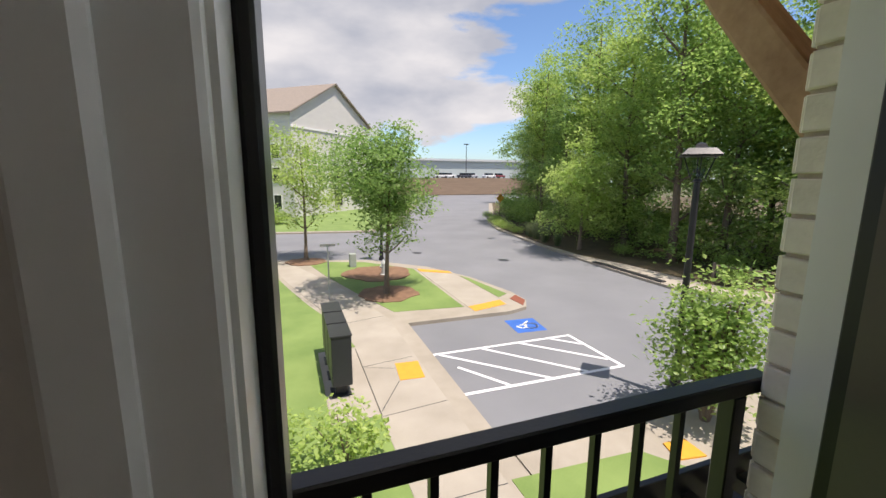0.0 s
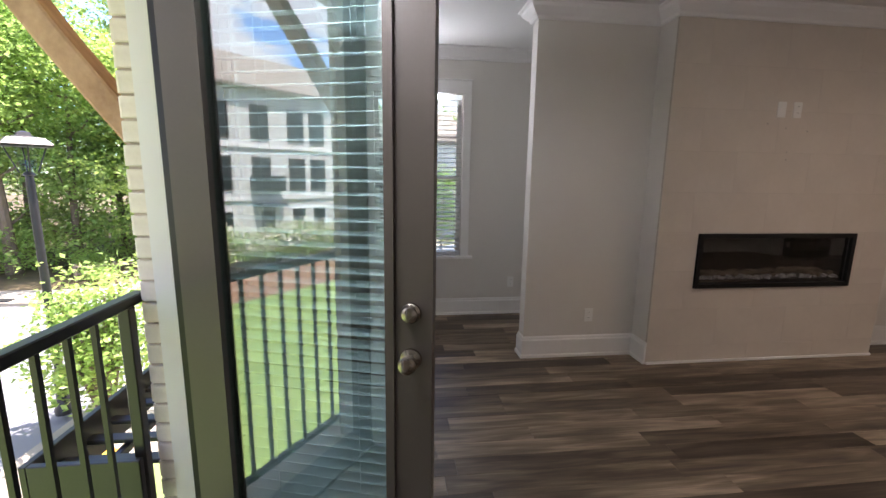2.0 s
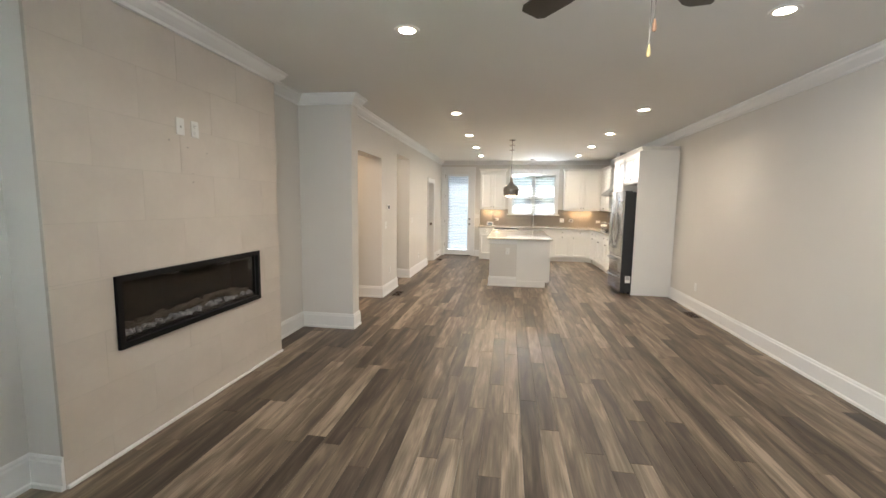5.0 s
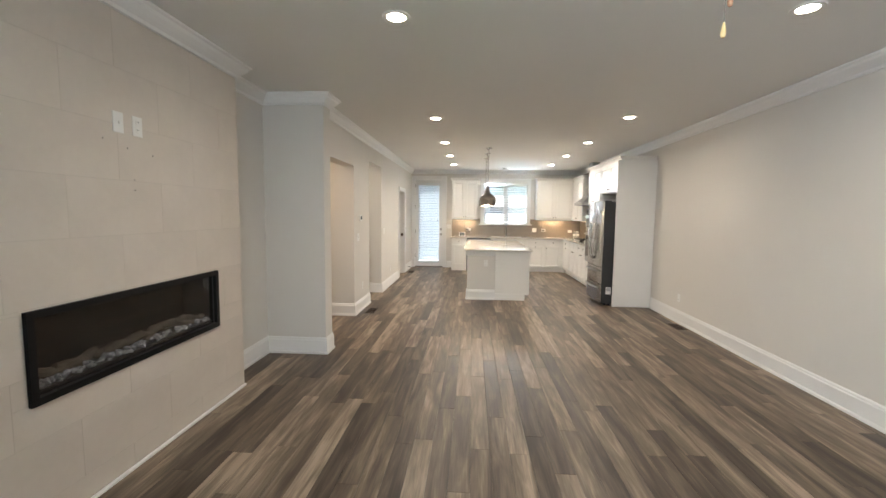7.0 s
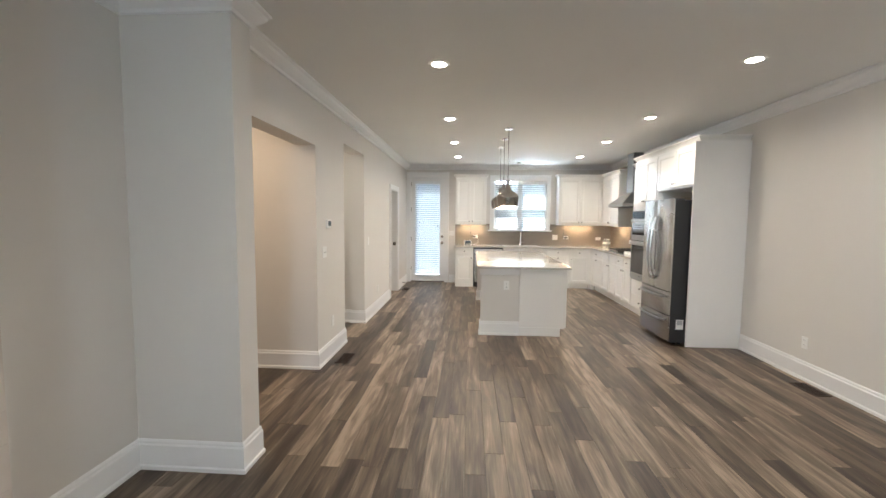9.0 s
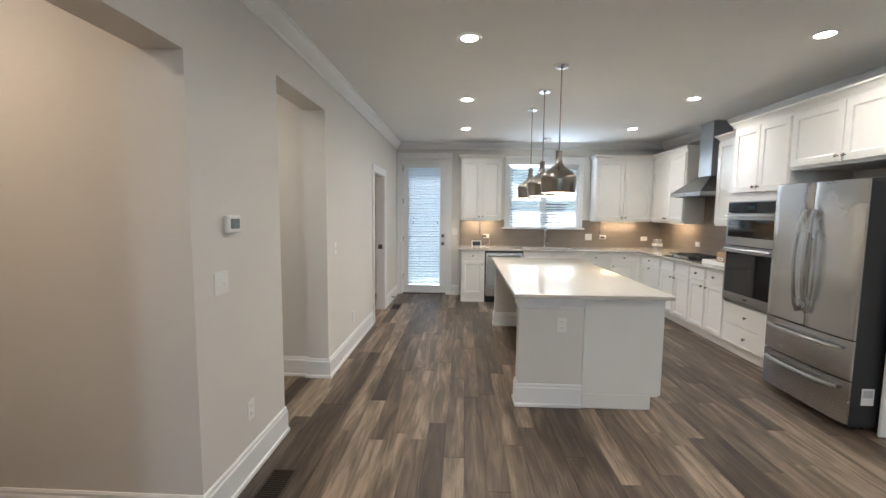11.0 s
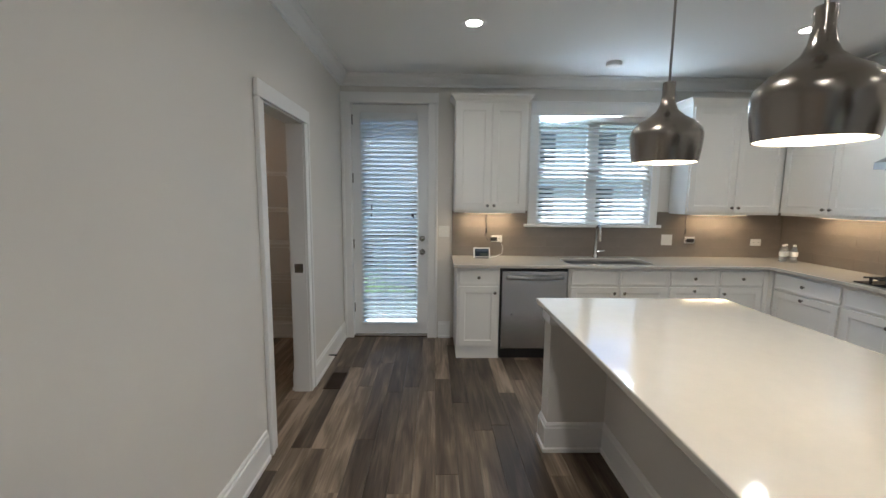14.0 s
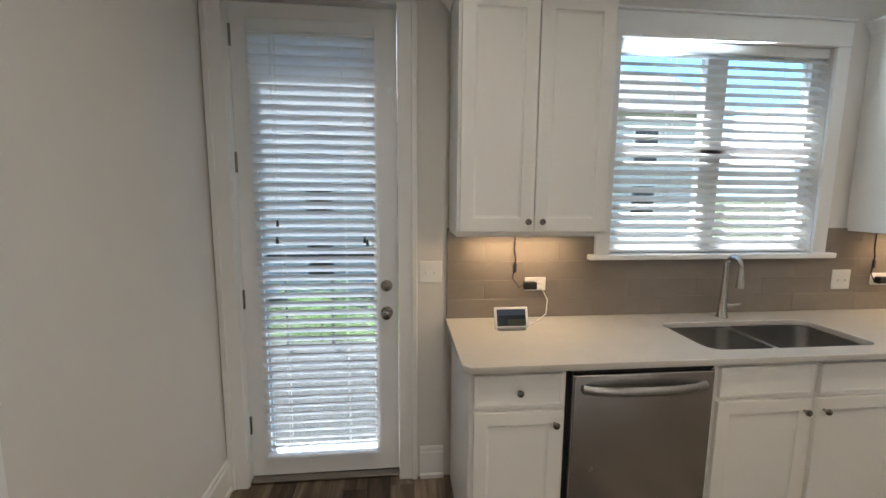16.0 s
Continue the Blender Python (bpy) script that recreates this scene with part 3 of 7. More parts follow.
def glazed_leaf(name, w, h, face_mat, label, at, slat_y, tilt, pitch, knob_x, hinge_x, g=(0.135, 0.135, 0.24, 0.135)):
    """A full-glass door leaf built along x, from x=0 to w, outside face at y=0.045, with a blind on its inner side."""
    d = thing(name, (0, 0, 0), label, "door")
    L, R, Bt, T = g
    part("door_frame", block(bmesh.new(), (0, w, 0, 0.045, 0, h), [(L, w - R, -1, 1, Bt, h - T)]), face_mat, d)
    for ys, nm in ((0.046, "outer_bead"), (-0.011, "inner_bead")):
        part(nm, block(bmesh.new(), (L - 0.022, w - R + 0.022, ys, ys + 0.010, Bt - 0.022, h - T + 0.022), [(L + 0.006, w - R - 0.006, -1, 1, Bt + 0.006, h - T - 0.006)]), face_mat, d)
    ob = part("pane", B(L, w - R, 0.020, 0.025, Bt, h - T), DOORGLASS if name == "door_2" else BACKGLASS, d, "clear glass")
    ob.visible_shadow = False
    bl = part("blind_valance", B(L + 0.0, w - R - 0.0, slat_y - 0.03, slat_y + 0.022, h - T - 0.045, h - T + 0.012, 0.003), GREYBLIND, d)
    blind_slats(d, L - 0.010, w - R + 0.010, Bt - 0.012, h - T - 0.005, slat_y, pitch, tilt)
    for s, yy in ((1, 0.045), (-1, 0.0)):
        knob_set(d, knob_x, yy, 0.915, 1.062, s, NICKEL)
    if name == "door_1":
        for tx, tz in ((0.205, 1.385), (0.200, 1.30), (0.632, 1.30), (0.645, 1.285)):
            part("pull_cord", tube(bmesh.new(), [(tx, -0.066, tz + 0.03), (tx, -0.066, h - T - 0.04)], 0.0009, 4), GREYBLIND, d)
            part("cord_tassel", lathe(bmesh.new(), [(0.003, tz + 0.034), (0.006, tz + 0.02), (0.009, tz), (0.002, tz - 0.002)], 10, (tx, -0.066, 0)), DARKGREY, d, "small grey cord tassel", True)
    for z in (0.25, 0.95, 1.65, 2.25):
        part("hinge", lathe(bmesh.new(), [(0.007, 0), (0.007, 0.1)], 10, (hinge_x, -0.006, z)), NICKEL, d)
    return d


back_door = glazed_leaf("door_1", 0.798, 2.456, TRIM, "closed white glazed back door with a lowered white blind", (0, 0, 0), -0.035, radians(-46), 0.0465, 0.798 - 0.06, 0.002, g=(0.10, 0.118, 0.14, 0.105))
back_door.matrix_basis = pose(1.257, YB - 0.055, 0.025) @ pose(0.798, 0, 0, 0, 0, 180) @ pose(0, 0, 0)
front_door = glazed_leaf("door_2", 0.86, 2.45, BRONZE, "dark bronze balcony door standing open, glazed with a white blind", (0, 0, 0), -0.035, radians(-8), 0.0415, 0.065, 0.86, g=(0.14, 0.14, 0.26, 0.14))
front_door.matrix_basis = pose(0.93, 0.347, 0.022) @ pose(0, 0, 0, 0, 0, FRONT_SWING) @ pose(-0.86, 0, 0)

# kitchen window
def window(name, at_y, x0, x1, z0, z1, label, tilt, pitch, depth=0.15):
    """A double-hung window with casing, sill and blind in a wall along x; the room lies towards +y of at_y."""
    w = thing(name, ((x0 + x1) / 2, at_y, z0), label, "window")
    c = 0.085
    bm = bmesh.new()
    cube(bm, x0 - c, x0, at_y, at_y + 0.02, z0 - 0.02, z1, 0.004)
    cube(bm, x1, x1 + c, at_y, at_y + 0.02, z0 - 0.02, z1, 0.004)
    cube(bm, x0 - c, x1 + c, at_y, at_y + 0.022, z1, z1 + 0.13, 0.004)
    cube(bm, x0 - c - 0.008, x1 + c + 0.008, at_y, at_y + 0.034, z1 + 0.13, z1 + 0.145, 0.004)
    part("window_casing", bm, TRIM, w)
    part("window_sill", B(x0 - c - 0.04, x1 + c + 0.04, at_y - depth + 0.05, at_y + 0.05, z0 - 0.03, z0, 0.006, 2), TRIM, w)
    bm = bmesh.new()
    f = 0.045
    y1 = at_y - 0.07
    cube(bm, x0, x0 + f, y1 - 0.06, y1, z0, z1)
    cube(bm, x1 - f, x1, y1 - 0.06, y1, z0, z1)
    cube(bm, x0 + f, x1 - f, y1 - 0.06, y1, z1 - f, z1)
    cube(bm, x0 + f, x1 - f, y1 - 0.06, y1, z0, z0 + f)
    zm = (z0 + z1) / 2
    cube(bm, x0 + f, x1 - f, y1 - 0.055, y1 - 0.005, zm - 0.022, zm + 0.022)
    part("window_frame", bm, TRIM, w)
    for a, b in ((z0 + f, zm - 0.022), (zm + 0.022, z1 - f)):
        p = part("pane", B(x0 + f, x1 - f, y1 - 0.032, y1 - 0.027, a, b), GLASS, w)
        p.visible_shadow = False
    blind_slats(w, x0 + 0.008, x1 - 0.008, z0 + 0.004, z1 - 0.002, at_y - 0.032, pitch, tilt)
    return w


win1 = window("window_1", YB, WIN[0], WIN[1], WIN[2], WIN[3], "white double-hung kitchen window with a half-open white blind", radians(-36), 0.047)
bm = B(-0.56, -0.44, YB - 0.13, YB - 0.075, WIN[2] + 0.045, WIN[3] - 0.045)
part("mullion", bm, TRIM, win1)
win2 = window("window_2", 0.0, -0.45, 0.45, NW[2], NW[3], "white double-hung nook window with an open white blind", radians(-12), 0.047)
bm = bmesh.new()
zq = (NW[3] - NW[2]) / 4
cube(bm, -0.011, 0.011, -0.108, -0.092, NW[2] + 0.045, NW[3] - 0.045)
for zz in (NW[2] + zq, NW[2] + 3 * zq):
    cube(bm, -0.405, -0.011, -0.108, -0.092, zz - 0.011, zz + 0.011)
    cube(bm, 0.011, 0.405, -0.108, -0.092, zz - 0.011, zz + 0.011)
part("muntin", bm, TRIM, win2)
win2.matrix_basis = pose(3.8, (NW[0] + NW[1]) / 2, NW[2], 0, 0, 90)

# lobby door, ajar into the room behind it
def panel_door(w, h, label):
    d = thing("door_3", (0, 0, 0), label, "door")
    bm = block(bmesh.new(), (0, w, 0, 0.035, 0, h))
    part("door_frame", bm, TRIM, d)
    for z0, z1 in ((0.15, 0.62), (0.72, 0.86), (0.96, h - 0.14)):
        for s in (-1, 1):
            bm = panel(bmesh.new(), w - 0.22, z1 - z0, 0.006, 0.11, 0, z0, 0.03, 0.004, 0.02)
            bmesh.ops.transform(bm, matrix=Matrix.Translation((0, -0.006 if s < 0 else 0.041, 0)) @ Matrix.Diagonal((1, 1 if s < 0 else -1, 1, 1)), verts=bm.verts)
            bmesh.ops.recalc_face_normals(bm, faces=bm.faces)
            part("door_panel", bm, TRIM, d)
    part("door_knob", lathe(bmesh.new(), [(0.03, 0), (0.03, -0.01), (0.012, -0.016), (0.012, -0.03), (0.026, -0.045), (0.02, -0.06)], 16, (w - 0.06, -0.006, 0.95), "y"), NICKEL, d, smooth=True)
    return d


ld = panel_door(0.70, 2.02, "white panelled lobby door standing open")
ld.matrix_basis = pose(3.79, -9.10, 0.008, 0, 0, -118)
bm = block(bmesh.new(), (2.98, 5.2, -10.40, -10.28, 0, H))
structure("wall_washroom", bm, WALL, "warm grey painted wall behind the lobby door", "wall")
bm = block(bmesh.new(), (5.08, 5.2, -10.28, -5.56, 0, H))
structure("wall_east", bm, WALL, "warm grey painted outer wall", "wall")

# ---- ceiling fittings ----
def downlight():
    d = thing("downlight", (0, 0, 0), "round white recessed ceiling downlight, switched on", "downlight", "ceiling downlights")
    part("trim_ring", lathe(bmesh.new(), [(0.055, -0.002), (0.058, -0.006), (0.084, -0.005), (0.088, 0.0), (0.055, 0.0)], 32, caps=False), TRIM, d, smooth=True)
    part("lens", lathe(bmesh.new(), [(0.056, -0.0035), (0.02, -0.0045), (0.001, -0.0045)], 28), LAMPGLOW, d, "glowing warm lens")
    return d


first = downlight()
for i, (x, y) in enumerate(DOWNLIGHTS):
    m = pose(x, y, H)
    if i == 0:
        first.matrix_basis = m
    else:
        copy_thing(first, m)
    l = new("downlight_lamp", bpy.data.lights.new("downlight_lamp", "SPOT"))
    l.data.energy, l.data.color, l.data.spot_size, l.data.spot_blend, l.data.shadow_soft_size = DOWN_W, (1.0, 0.84, 0.66), radians(165), 0.9, 0.06
    l.location = (x, y, H - 0.02)

for x, y, w in ((3.1, -6.35, 6.0), (3.0, -8.2, 5.5), (2.95, -11.7, 2.0)):
    copy_thing(first, pose(x, y, H))
    l = new("downlight_lamp", bpy.data.lights.new("downlight_lamp", "SPOT"))
    l.data.energy, l.data.color, l.data.spot_size, l.data.spot_blend, l.data.shadow_soft_size = w, (1.0, 0.66, 0.38) if w == 6.0 else (1.0, 0.80, 0.58) if w > 2 else (1.0, 0.50, 0.20), radians(165), 0.9, 0.06
    l.location = (x, y, H - 0.02)


def smoke_detector(x, y):
    d = solo("smoke_detector", lathe(bmesh.new(), [(0.07, 0.038), (0.07, 0.03), (0.066, 0.010), (0.055, 0.002), (0.03, 0.0), (0.001, 0.0)], 28), PLASTIC, "round white plastic smoke detector on the ceiling", "smoke detector", smooth=True)
    d.location = (x, y, H - 0.038)


smoke_detector(-0.43, -12.34)
smoke_detector(2.15, -1.85)


def ceiling_fan(x, y):
    f = thing("ceiling_fan", (x, y, H), "dark bronze ceiling fan with pull chains, at rest", "ceiling fan")
    part("canopy", lathe(bmesh.new(), [(0.07, H), (0.068, H - 0.03), (0.03, H - 0.06)], 24, (x, y, 0)), BRONZE, f, smooth=True)
    part("downrod", lathe(bmesh.new(), [(0.012, H - 0.05), (0.012, H - 0.2)], 12, (x, y, 0)), BRONZE, f, smooth=True)
    part("motor", lathe(bmesh.new(), [(0.04, H - 0.18), (0.11, H - 0.2), (0.12, H - 0.26), (0.115, H - 0.31), (0.07, H - 0.34), (0.065, H - 0.38), (0.01, H - 0.39)], 28, (x, y, 0)), BRONZE, f, smooth=True)
    for k in range(5):
        a = radians(-54 + 72 * k)
        bm = bmesh.new()
        pts = [(0.10, -0.03), (0.20, -0.045), (0.45, -0.068), (0.63, -0.066), (0.66, -0.045), (0.665, 0.045), (0.63, 0.066), (0.45, 0.068), (0.20, 0.045), (0.10, 0.03)]
        lo = [bm.verts.new((u, v, v * 0.2 - 0.004)) for u, v in pts]
        hi = [bm.verts.new((u, v, v * 0.2 + 0.004)) for u, v in pts]
        bm.faces.new(lo[::-1])
        bm.faces.new(hi)
        for i in range(len(pts)):
            j = (i + 1) % len(pts)
            bm.faces.new((lo[i], lo[j], hi[j], hi[i]))
        bmesh.ops.transform(bm, matrix=Matrix.Translation((x, y, H - 0.29)) @ Matrix.Rotation(a, 4, "Z"), verts=bm.verts)
        part("blade", bm, BRONZE, f)
    cxy = (x - 0.06, y - 0.13)
    for dz, dx, mm in ((2.115, 0.0, mat("pale_wood_pull", (0.75, 0.55, 0.25), 0.5)), (2.21, -0.015, mat("copper_wood_pull", (0.42, 0.22, 0.12), 0.5))):
        part("pull_chain", tube(bmesh.new(), [(cxy[0] + dx, cxy[1], dz + 0.04), (cxy[0] + dx, cxy[1], H - 0.36)], 0.0014, 5), NICKEL, f)
        part("chain_pull", lathe(bmesh.new(), [(0.003, dz + 0.045), (0.006, dz + 0.03), (0.0085, dz + 0.012), (0.006, dz), (0.002, dz - 0.002)], 12, (cxy[0] + dx, cxy[1], 0)), mm, f, smooth=True)
    return f


ceiling_fan(-0.30, -2.36)


def pendant():
    p = thing("pendant_lamp", (0, 0, 0), "brushed nickel bottle-shaped pendant lamp over the island, switched on", "pendant lamp", "pendants over the island")
    top = 2.05 - H
    part("canopy", lathe(bmesh.new(), [(0.062, 0), (0.062, -0.012), (0.055, -0.022), (0.012, -0.026)], 28), CHROME, p, smooth=True)
    part("rod", lathe(bmesh.new(), [(0.0055, -0.02), (0.0055, top)], 10), NICKEL, p, smooth=True)
    zb = 1.70 - H
    prof = [(0.026, 0.355), (0.027, 0.345), (0.027, 0.30), (0.032, 0.262), (0.045, 0.232), (0.075, 0.205), (0.115, 0.18), (0.142, 0.152), (0.151, 0.125), (0.151, 0.10), (0.146, 0.05), (0.138, 0.0)]
    bm = lathe(bmesh.new(), [(r, zb + h) for r, h in prof] + [(r - 0.004, zb + h) for r, h in prof[::-1][:-1]], 48, caps=False)
    part("shade", bm, NICKEL, p, "brushed nickel shade, pale inside", True)
    prof2 = [(r - 0.005, zb + h) for r, h in prof[4:]]
    part("shade_lining", lathe(bmesh.new(), [(r, h + (0.002 if i == len(prof2) - 1 else 0)) for i, (r, h) in enumerate(prof2)], 48, caps=False), mat("cream_enamel", (0.85, 0.80, 0.68), 0.5), p, smooth=True)
    part("bulb", lathe(bmesh.new(), [(0.012, zb + 0.16), (0.018, zb + 0.13), (0.030, zb + 0.10), (0.030, zb + 0.08), (0.018, zb + 0.065), (0.002, zb + 0.06)], 16), BULB, p, "glowing bulb", True)
    return p


p0 = pendant()
for i, y in enumerate((-8.88, -9.61, -10.36)):
    m = pose(0.14, y, H)
    if i == 0:
        p0.matrix_basis = m
    else:
        copy_thing(p0, m)
    l = new("pendant_bulb_lamp", bpy.data.lights.new("pendant_bulb_lamp", "POINT"))
    l.data.energy, l.data.color, l.data.shadow_soft_size = 1.1, (1.0, 0.8, 0.58), 0.035
    l.location = (0.14, y, 1.73)


# ---- wall plates ----
def plate(x, y, z, rz, kind_of="outlet", gang=1, level=False, label="", wall_thing="wall outlet"):
    """A white cover plate whose face looks along -y before it is turned by rz."""
    w, h = (0.072 + 0.046 * (gang - 1), 0.116)
    if level:
        w, h = h, w
    d = thing("wall_outlet" if kind_of == "outlet" else "wall_switch", (0, 0, 0), label or ("white plastic wall outlet" if kind_of == "outlet" else "white plastic light switch on the wall"), "outlet" if kind_of == "outlet" else "switch")
    part("cover_plate", B(-w / 2, w / 2, -0.006, 0, -h / 2, h / 2, 0.003, 2), PLASTIC, d)
    grey = DARKGREY
    for g in range(gang):
        cx = (g - (gang - 1) / 2) * 0.046
        if kind_of == "outlet":
            for s in (-1, 1):
                ox, oz = (cx + s * 0.024, 0) if level else (cx, s * 0.024)
                part("socket", lathe(bmesh.new(), [(0.017, -0.006), (0.017, -0.008), (0.015, -0.009)], 14, (ox, 0, oz), "y"), PLASTIC, d)
                for k in (-1, 1):
                    part("slot", B(ox + k * 0.006 - 0.0012, ox + k * 0.006 + 0.0012, -0.0096, -0.008, oz - 0.002, oz + 0.006), grey, d)
        elif kind_of == "switch":
            part("toggle", B(cx - 0.005, cx + 0.005, -0.017, -0.006, -0.010, 0.006, 0.002), PLASTIC, d)
        else:
            part("rocker", B(cx - 0.016, cx + 0.016, -0.010, -0.006, -0.033, 0.033, 0.002), PLASTIC, d)
    d.matrix_basis = pose(x, y, z, 0, 0, rz)
    return d


# rz: 180 looks +y, 90 looks +x, 270 looks -x, 0 looks -y
plate(2.425, -3.30, 2.035, 270, "switch", label="white plastic plate with two small screws on the tiled chimney")
plate(2.425, -3.435, 2.035, 270, "outlet", label="white plastic outlet plate on the tiled chimney")
plate(2.64, -1.98, 0.36, 270)
plate(3.80, -1.63, 0.36, 270)
plate(XL, -7.26, 1.165, 270, "switch", 2, label="white plastic double light switch on the hall wall")
plate(XL, -9.12, 1.18, 270, "switch")
plate(XL, -7.50, 0.385, 270)
plate(XL, -9.75, 0.36, 270)
plate(XR, -7.2, 0.36, 90)
plate(1.085, YB, 1.17, 180, "switch", 2, label="white plastic double light switch beside the back door")
t = thing("thermostat", (0, 0, 0), "white thermostat with a grey screen on the wall", "thermostat")
part("case", B(-0.06, 0.06, -0.026, 0, -0.045, 0.045, 0.008, 3), PLASTIC, t)
part("screen", B(-0.042, 0.042, -0.0275, -0.026, -0.024, 0.028), mat("grey_lcd", (0.12, 0.15, 0.16), 0.2), t)
t.matrix_basis = pose(XL, -7.365, 1.458, 0, 0, 270)
for dy, z in ((-3.20, 1.93), (-3.36, 1.90), (-3.55, 1.88), (-3.40, 1.72), (-3.40, 1.66)):
    solo("screw_hole", lathe(bmesh.new(), [(0.004, 0), (0.004, 0.002), (0.001, 0.002)], 8, (2.4245, dy, z), "x"), DARKGREY, "small dark screw hole in the chimney tile", "screw hole", "screw holes in the chimney")


def floor_vent(x, y, w=0.12, l=0.28, label="brown metal floor vent let into the planks"):
    v = thing("floor_vent", (x, y, 0.002), label, "floor vent")
    part("vent_frame", block(bmesh.new(), (x - w / 2 - 0.012, x + w / 2 + 0.012, y - l / 2 - 0.012, y + l / 2 + 0.012, 0.002, 0.008), [(x - w / 2, x + w / 2, y - l / 2, y + l / 2, -1, 1)]), BROWNVENT, v)
    part("vent_well", B(x - w / 2, x + w / 2, y - l / 2, y + l / 2, 0.0005, 0.0025), BLACK, v)
    n = 16
    for i in range(n):
        yy = y - l / 2 + (i + 0.5) * l / n
        part("vent_slat", B(x - w / 2, x + w / 2, yy - 0.003, yy + 0.003, 0.003, 0.007), BROWNVENT, v)
    return v


floor_vent(1.98, -7.38)
floor_vent(2.00, -11.76)
floor_vent(-2.45, -6.94)
solo("door_stop", tube(bmesh.new(), [(XL - 0.016, -12.1, 0.09), (XL - 0.09, -12.1, 0.09)], [0.005, 0.008], 10), BLACK, "black spring door stop on the skirting", "door stop")

# ---- fireplace ----
fp = thing("electric_fireplace", (2.425, -3.43, 0.64), "black linear electric fireplace set in the tiled chimney, unlit", "fireplace")
F0, F1, FZ0, FZ1 = -4.145, -2.735, 0.637, 1.08
part("surround", block(bmesh.new(), (2.405, 2.43, F0, F1, FZ0, FZ1), [(0, 9, F0 + 0.035, F1 - 0.035, FZ0 + 0.035, FZ1 - 0.035)]), mat("matte_black_steel", (0.006, 0.006, 0.006), 0.5, spec=0.2), fp)
bm = block(bmesh.new(), (2.43, 2.69, F0 + 0.02, F1 - 0.02, FZ0 + 0.02, FZ1 - 0.02), [(0, 2.68, F0 + 0.04, F1 - 0.04, FZ0 + 0.035, FZ1 - 0.035)])
part("firebox", bm, mat("firebox_black", (0.03, 0.029, 0.028), 0.6, spec=0.2), fp)
g = part("pane", B(2.434, 2.438, F0 + 0.034, F1 - 0.034, FZ0 + 0.034, FZ1 - 0.034), pane("smoked_glass", (0.72, 0.72, 0.72), 0.05), fp, "smoked glass front")
g.visible_shadow = False
rnd = random.Random(4)
part("ember_bed", B(2.442, 2.675, F0 + 0.045, F1 - 0.045, FZ0 + 0.036, FZ0 + 0.062, 0.004), DARKGREY, fp)
ICE = mat("clear_crystals", (0.10, 0.10, 0.105), 0.10, scale=22, bump=0.0, spec=1.0, rand=0.35, rgb2=(0.75, 0.76, 0.78))
LOG = mat("grey_driftwood", (0.05, 0.04, 0.03), 0.8, var=0.3, scale=12, bump=0.5, bscale=40, rgb2=(0.24, 0.20, 0.16))
for i in range(130):
    yy = rnd.uniform(F0 + 0.06, F1 - 0.06)
    xx = rnd.uniform(2.452, 2.53)
    bm = bmesh.new()
    bmesh.ops.create_icosphere(bm, subdivisions=1, radius=rnd.uniform(0.008, 0.021))
    for v in bm.verts:
        v.co *= rnd.uniform(0.6, 1.25)
    bmesh.ops.translate(bm, verts=bm.verts, vec=(xx, yy, FZ0 + 0.064 + rnd.uniform(0, 0.016)))
    part("crystal", bm, ICE, fp)
for i in range(7):
    yy = F0 + 0.16 + i * 0.18
    a = rnd.uniform(-0.5, 0.5)
    l = rnd.uniform(0.10, 0.16)
    bm = tube(bmesh.new(), [(2.54 + math.sin(a) * l * s, yy + math.cos(a) * l * s, FZ0 + 0.098 + 0.02 * math.sin(3 * s + i)) for s in (-1, -0.5, 0, 0.5, 1)], [0.016, 0.026, 0.03, 0.024, 0.014], 9)
    part("log", bm, LOG, fp, smooth=True)


# ---- kitchen ----
YC = -12.24                          # fronts of the back run
XC = -2.0                            # fronts of the side run
CT = 0.915                           # worktop height


def place(ob, side, u):
    """Sets a unit built along local x, face towards -y at y=0: side 'back' starts at world x=u, side 'right' at world y=u."""
    ob.matrix_basis = pose(u, YC, 0, 0, 0, 180) if side == "back" else pose(XC, u, 0, 0, 0, 90)
    return ob


def base_unit(side, u, w, label, drawer=True, doors=1, knob="right", drawer_knob=True, depth=0.59, feet=False, side_open=""):
    c = thing("base_cabinet", (0, 0, 0), label, "cabinet", "base cabinets")
    bm = block(bmesh.new(), (0, w, 0.02, depth, 0.10, CT - 0.031), [(0.018 if side_open != "left" else -1, w - 0.018 if side_open != "right" else 9, 0.04, depth - 0.018, 0.12, 9)] if side_open else [])
    part("body", bm, CABINET, c)
    part("plinth", B(0, w, 0.02 if feet else 0.075, depth, 0, 0.10), CABINET, c)
    g = 0.018
    zt = CT - 0.055
    z_d = 0.725
    if drawer:
        d = part("drawer", panel(bmesh.new(), w - 2 * g, zt - z_d, 0.02, g, 0, z_d, 0.012, 0.002, 0.02), CABINET, c)
        if drawer_knob:
            part("knob", knob_bm(w / 2, 0, (zt + z_d) / 2), NICKEL, d, smooth=True)
    h1 = (z_d - 0.022) if drawer else zt
    dw = (w - 2 * g - (doors - 1) * 0.012) / doors
    for i in range(doors):
        x0 = g + i * (dw + 0.012)
        d = part("door", panel(bmesh.new(), dw, h1 - 0.125, 0.02, x0, 0, 0.125), CABINET, c)
        k = knob if doors == 1 else ("right" if i == 0 else "left")
        kx = {"right": x0 + dw - 0.03, "left": x0 + 0.03, "mid": x0 + dw / 2}[k]
        part("knob", knob_bm(kx, 0, h1 - (0.055 if k != "mid" else 0.03)), NICKEL, d, smooth=True)
    return place(c, side, u)


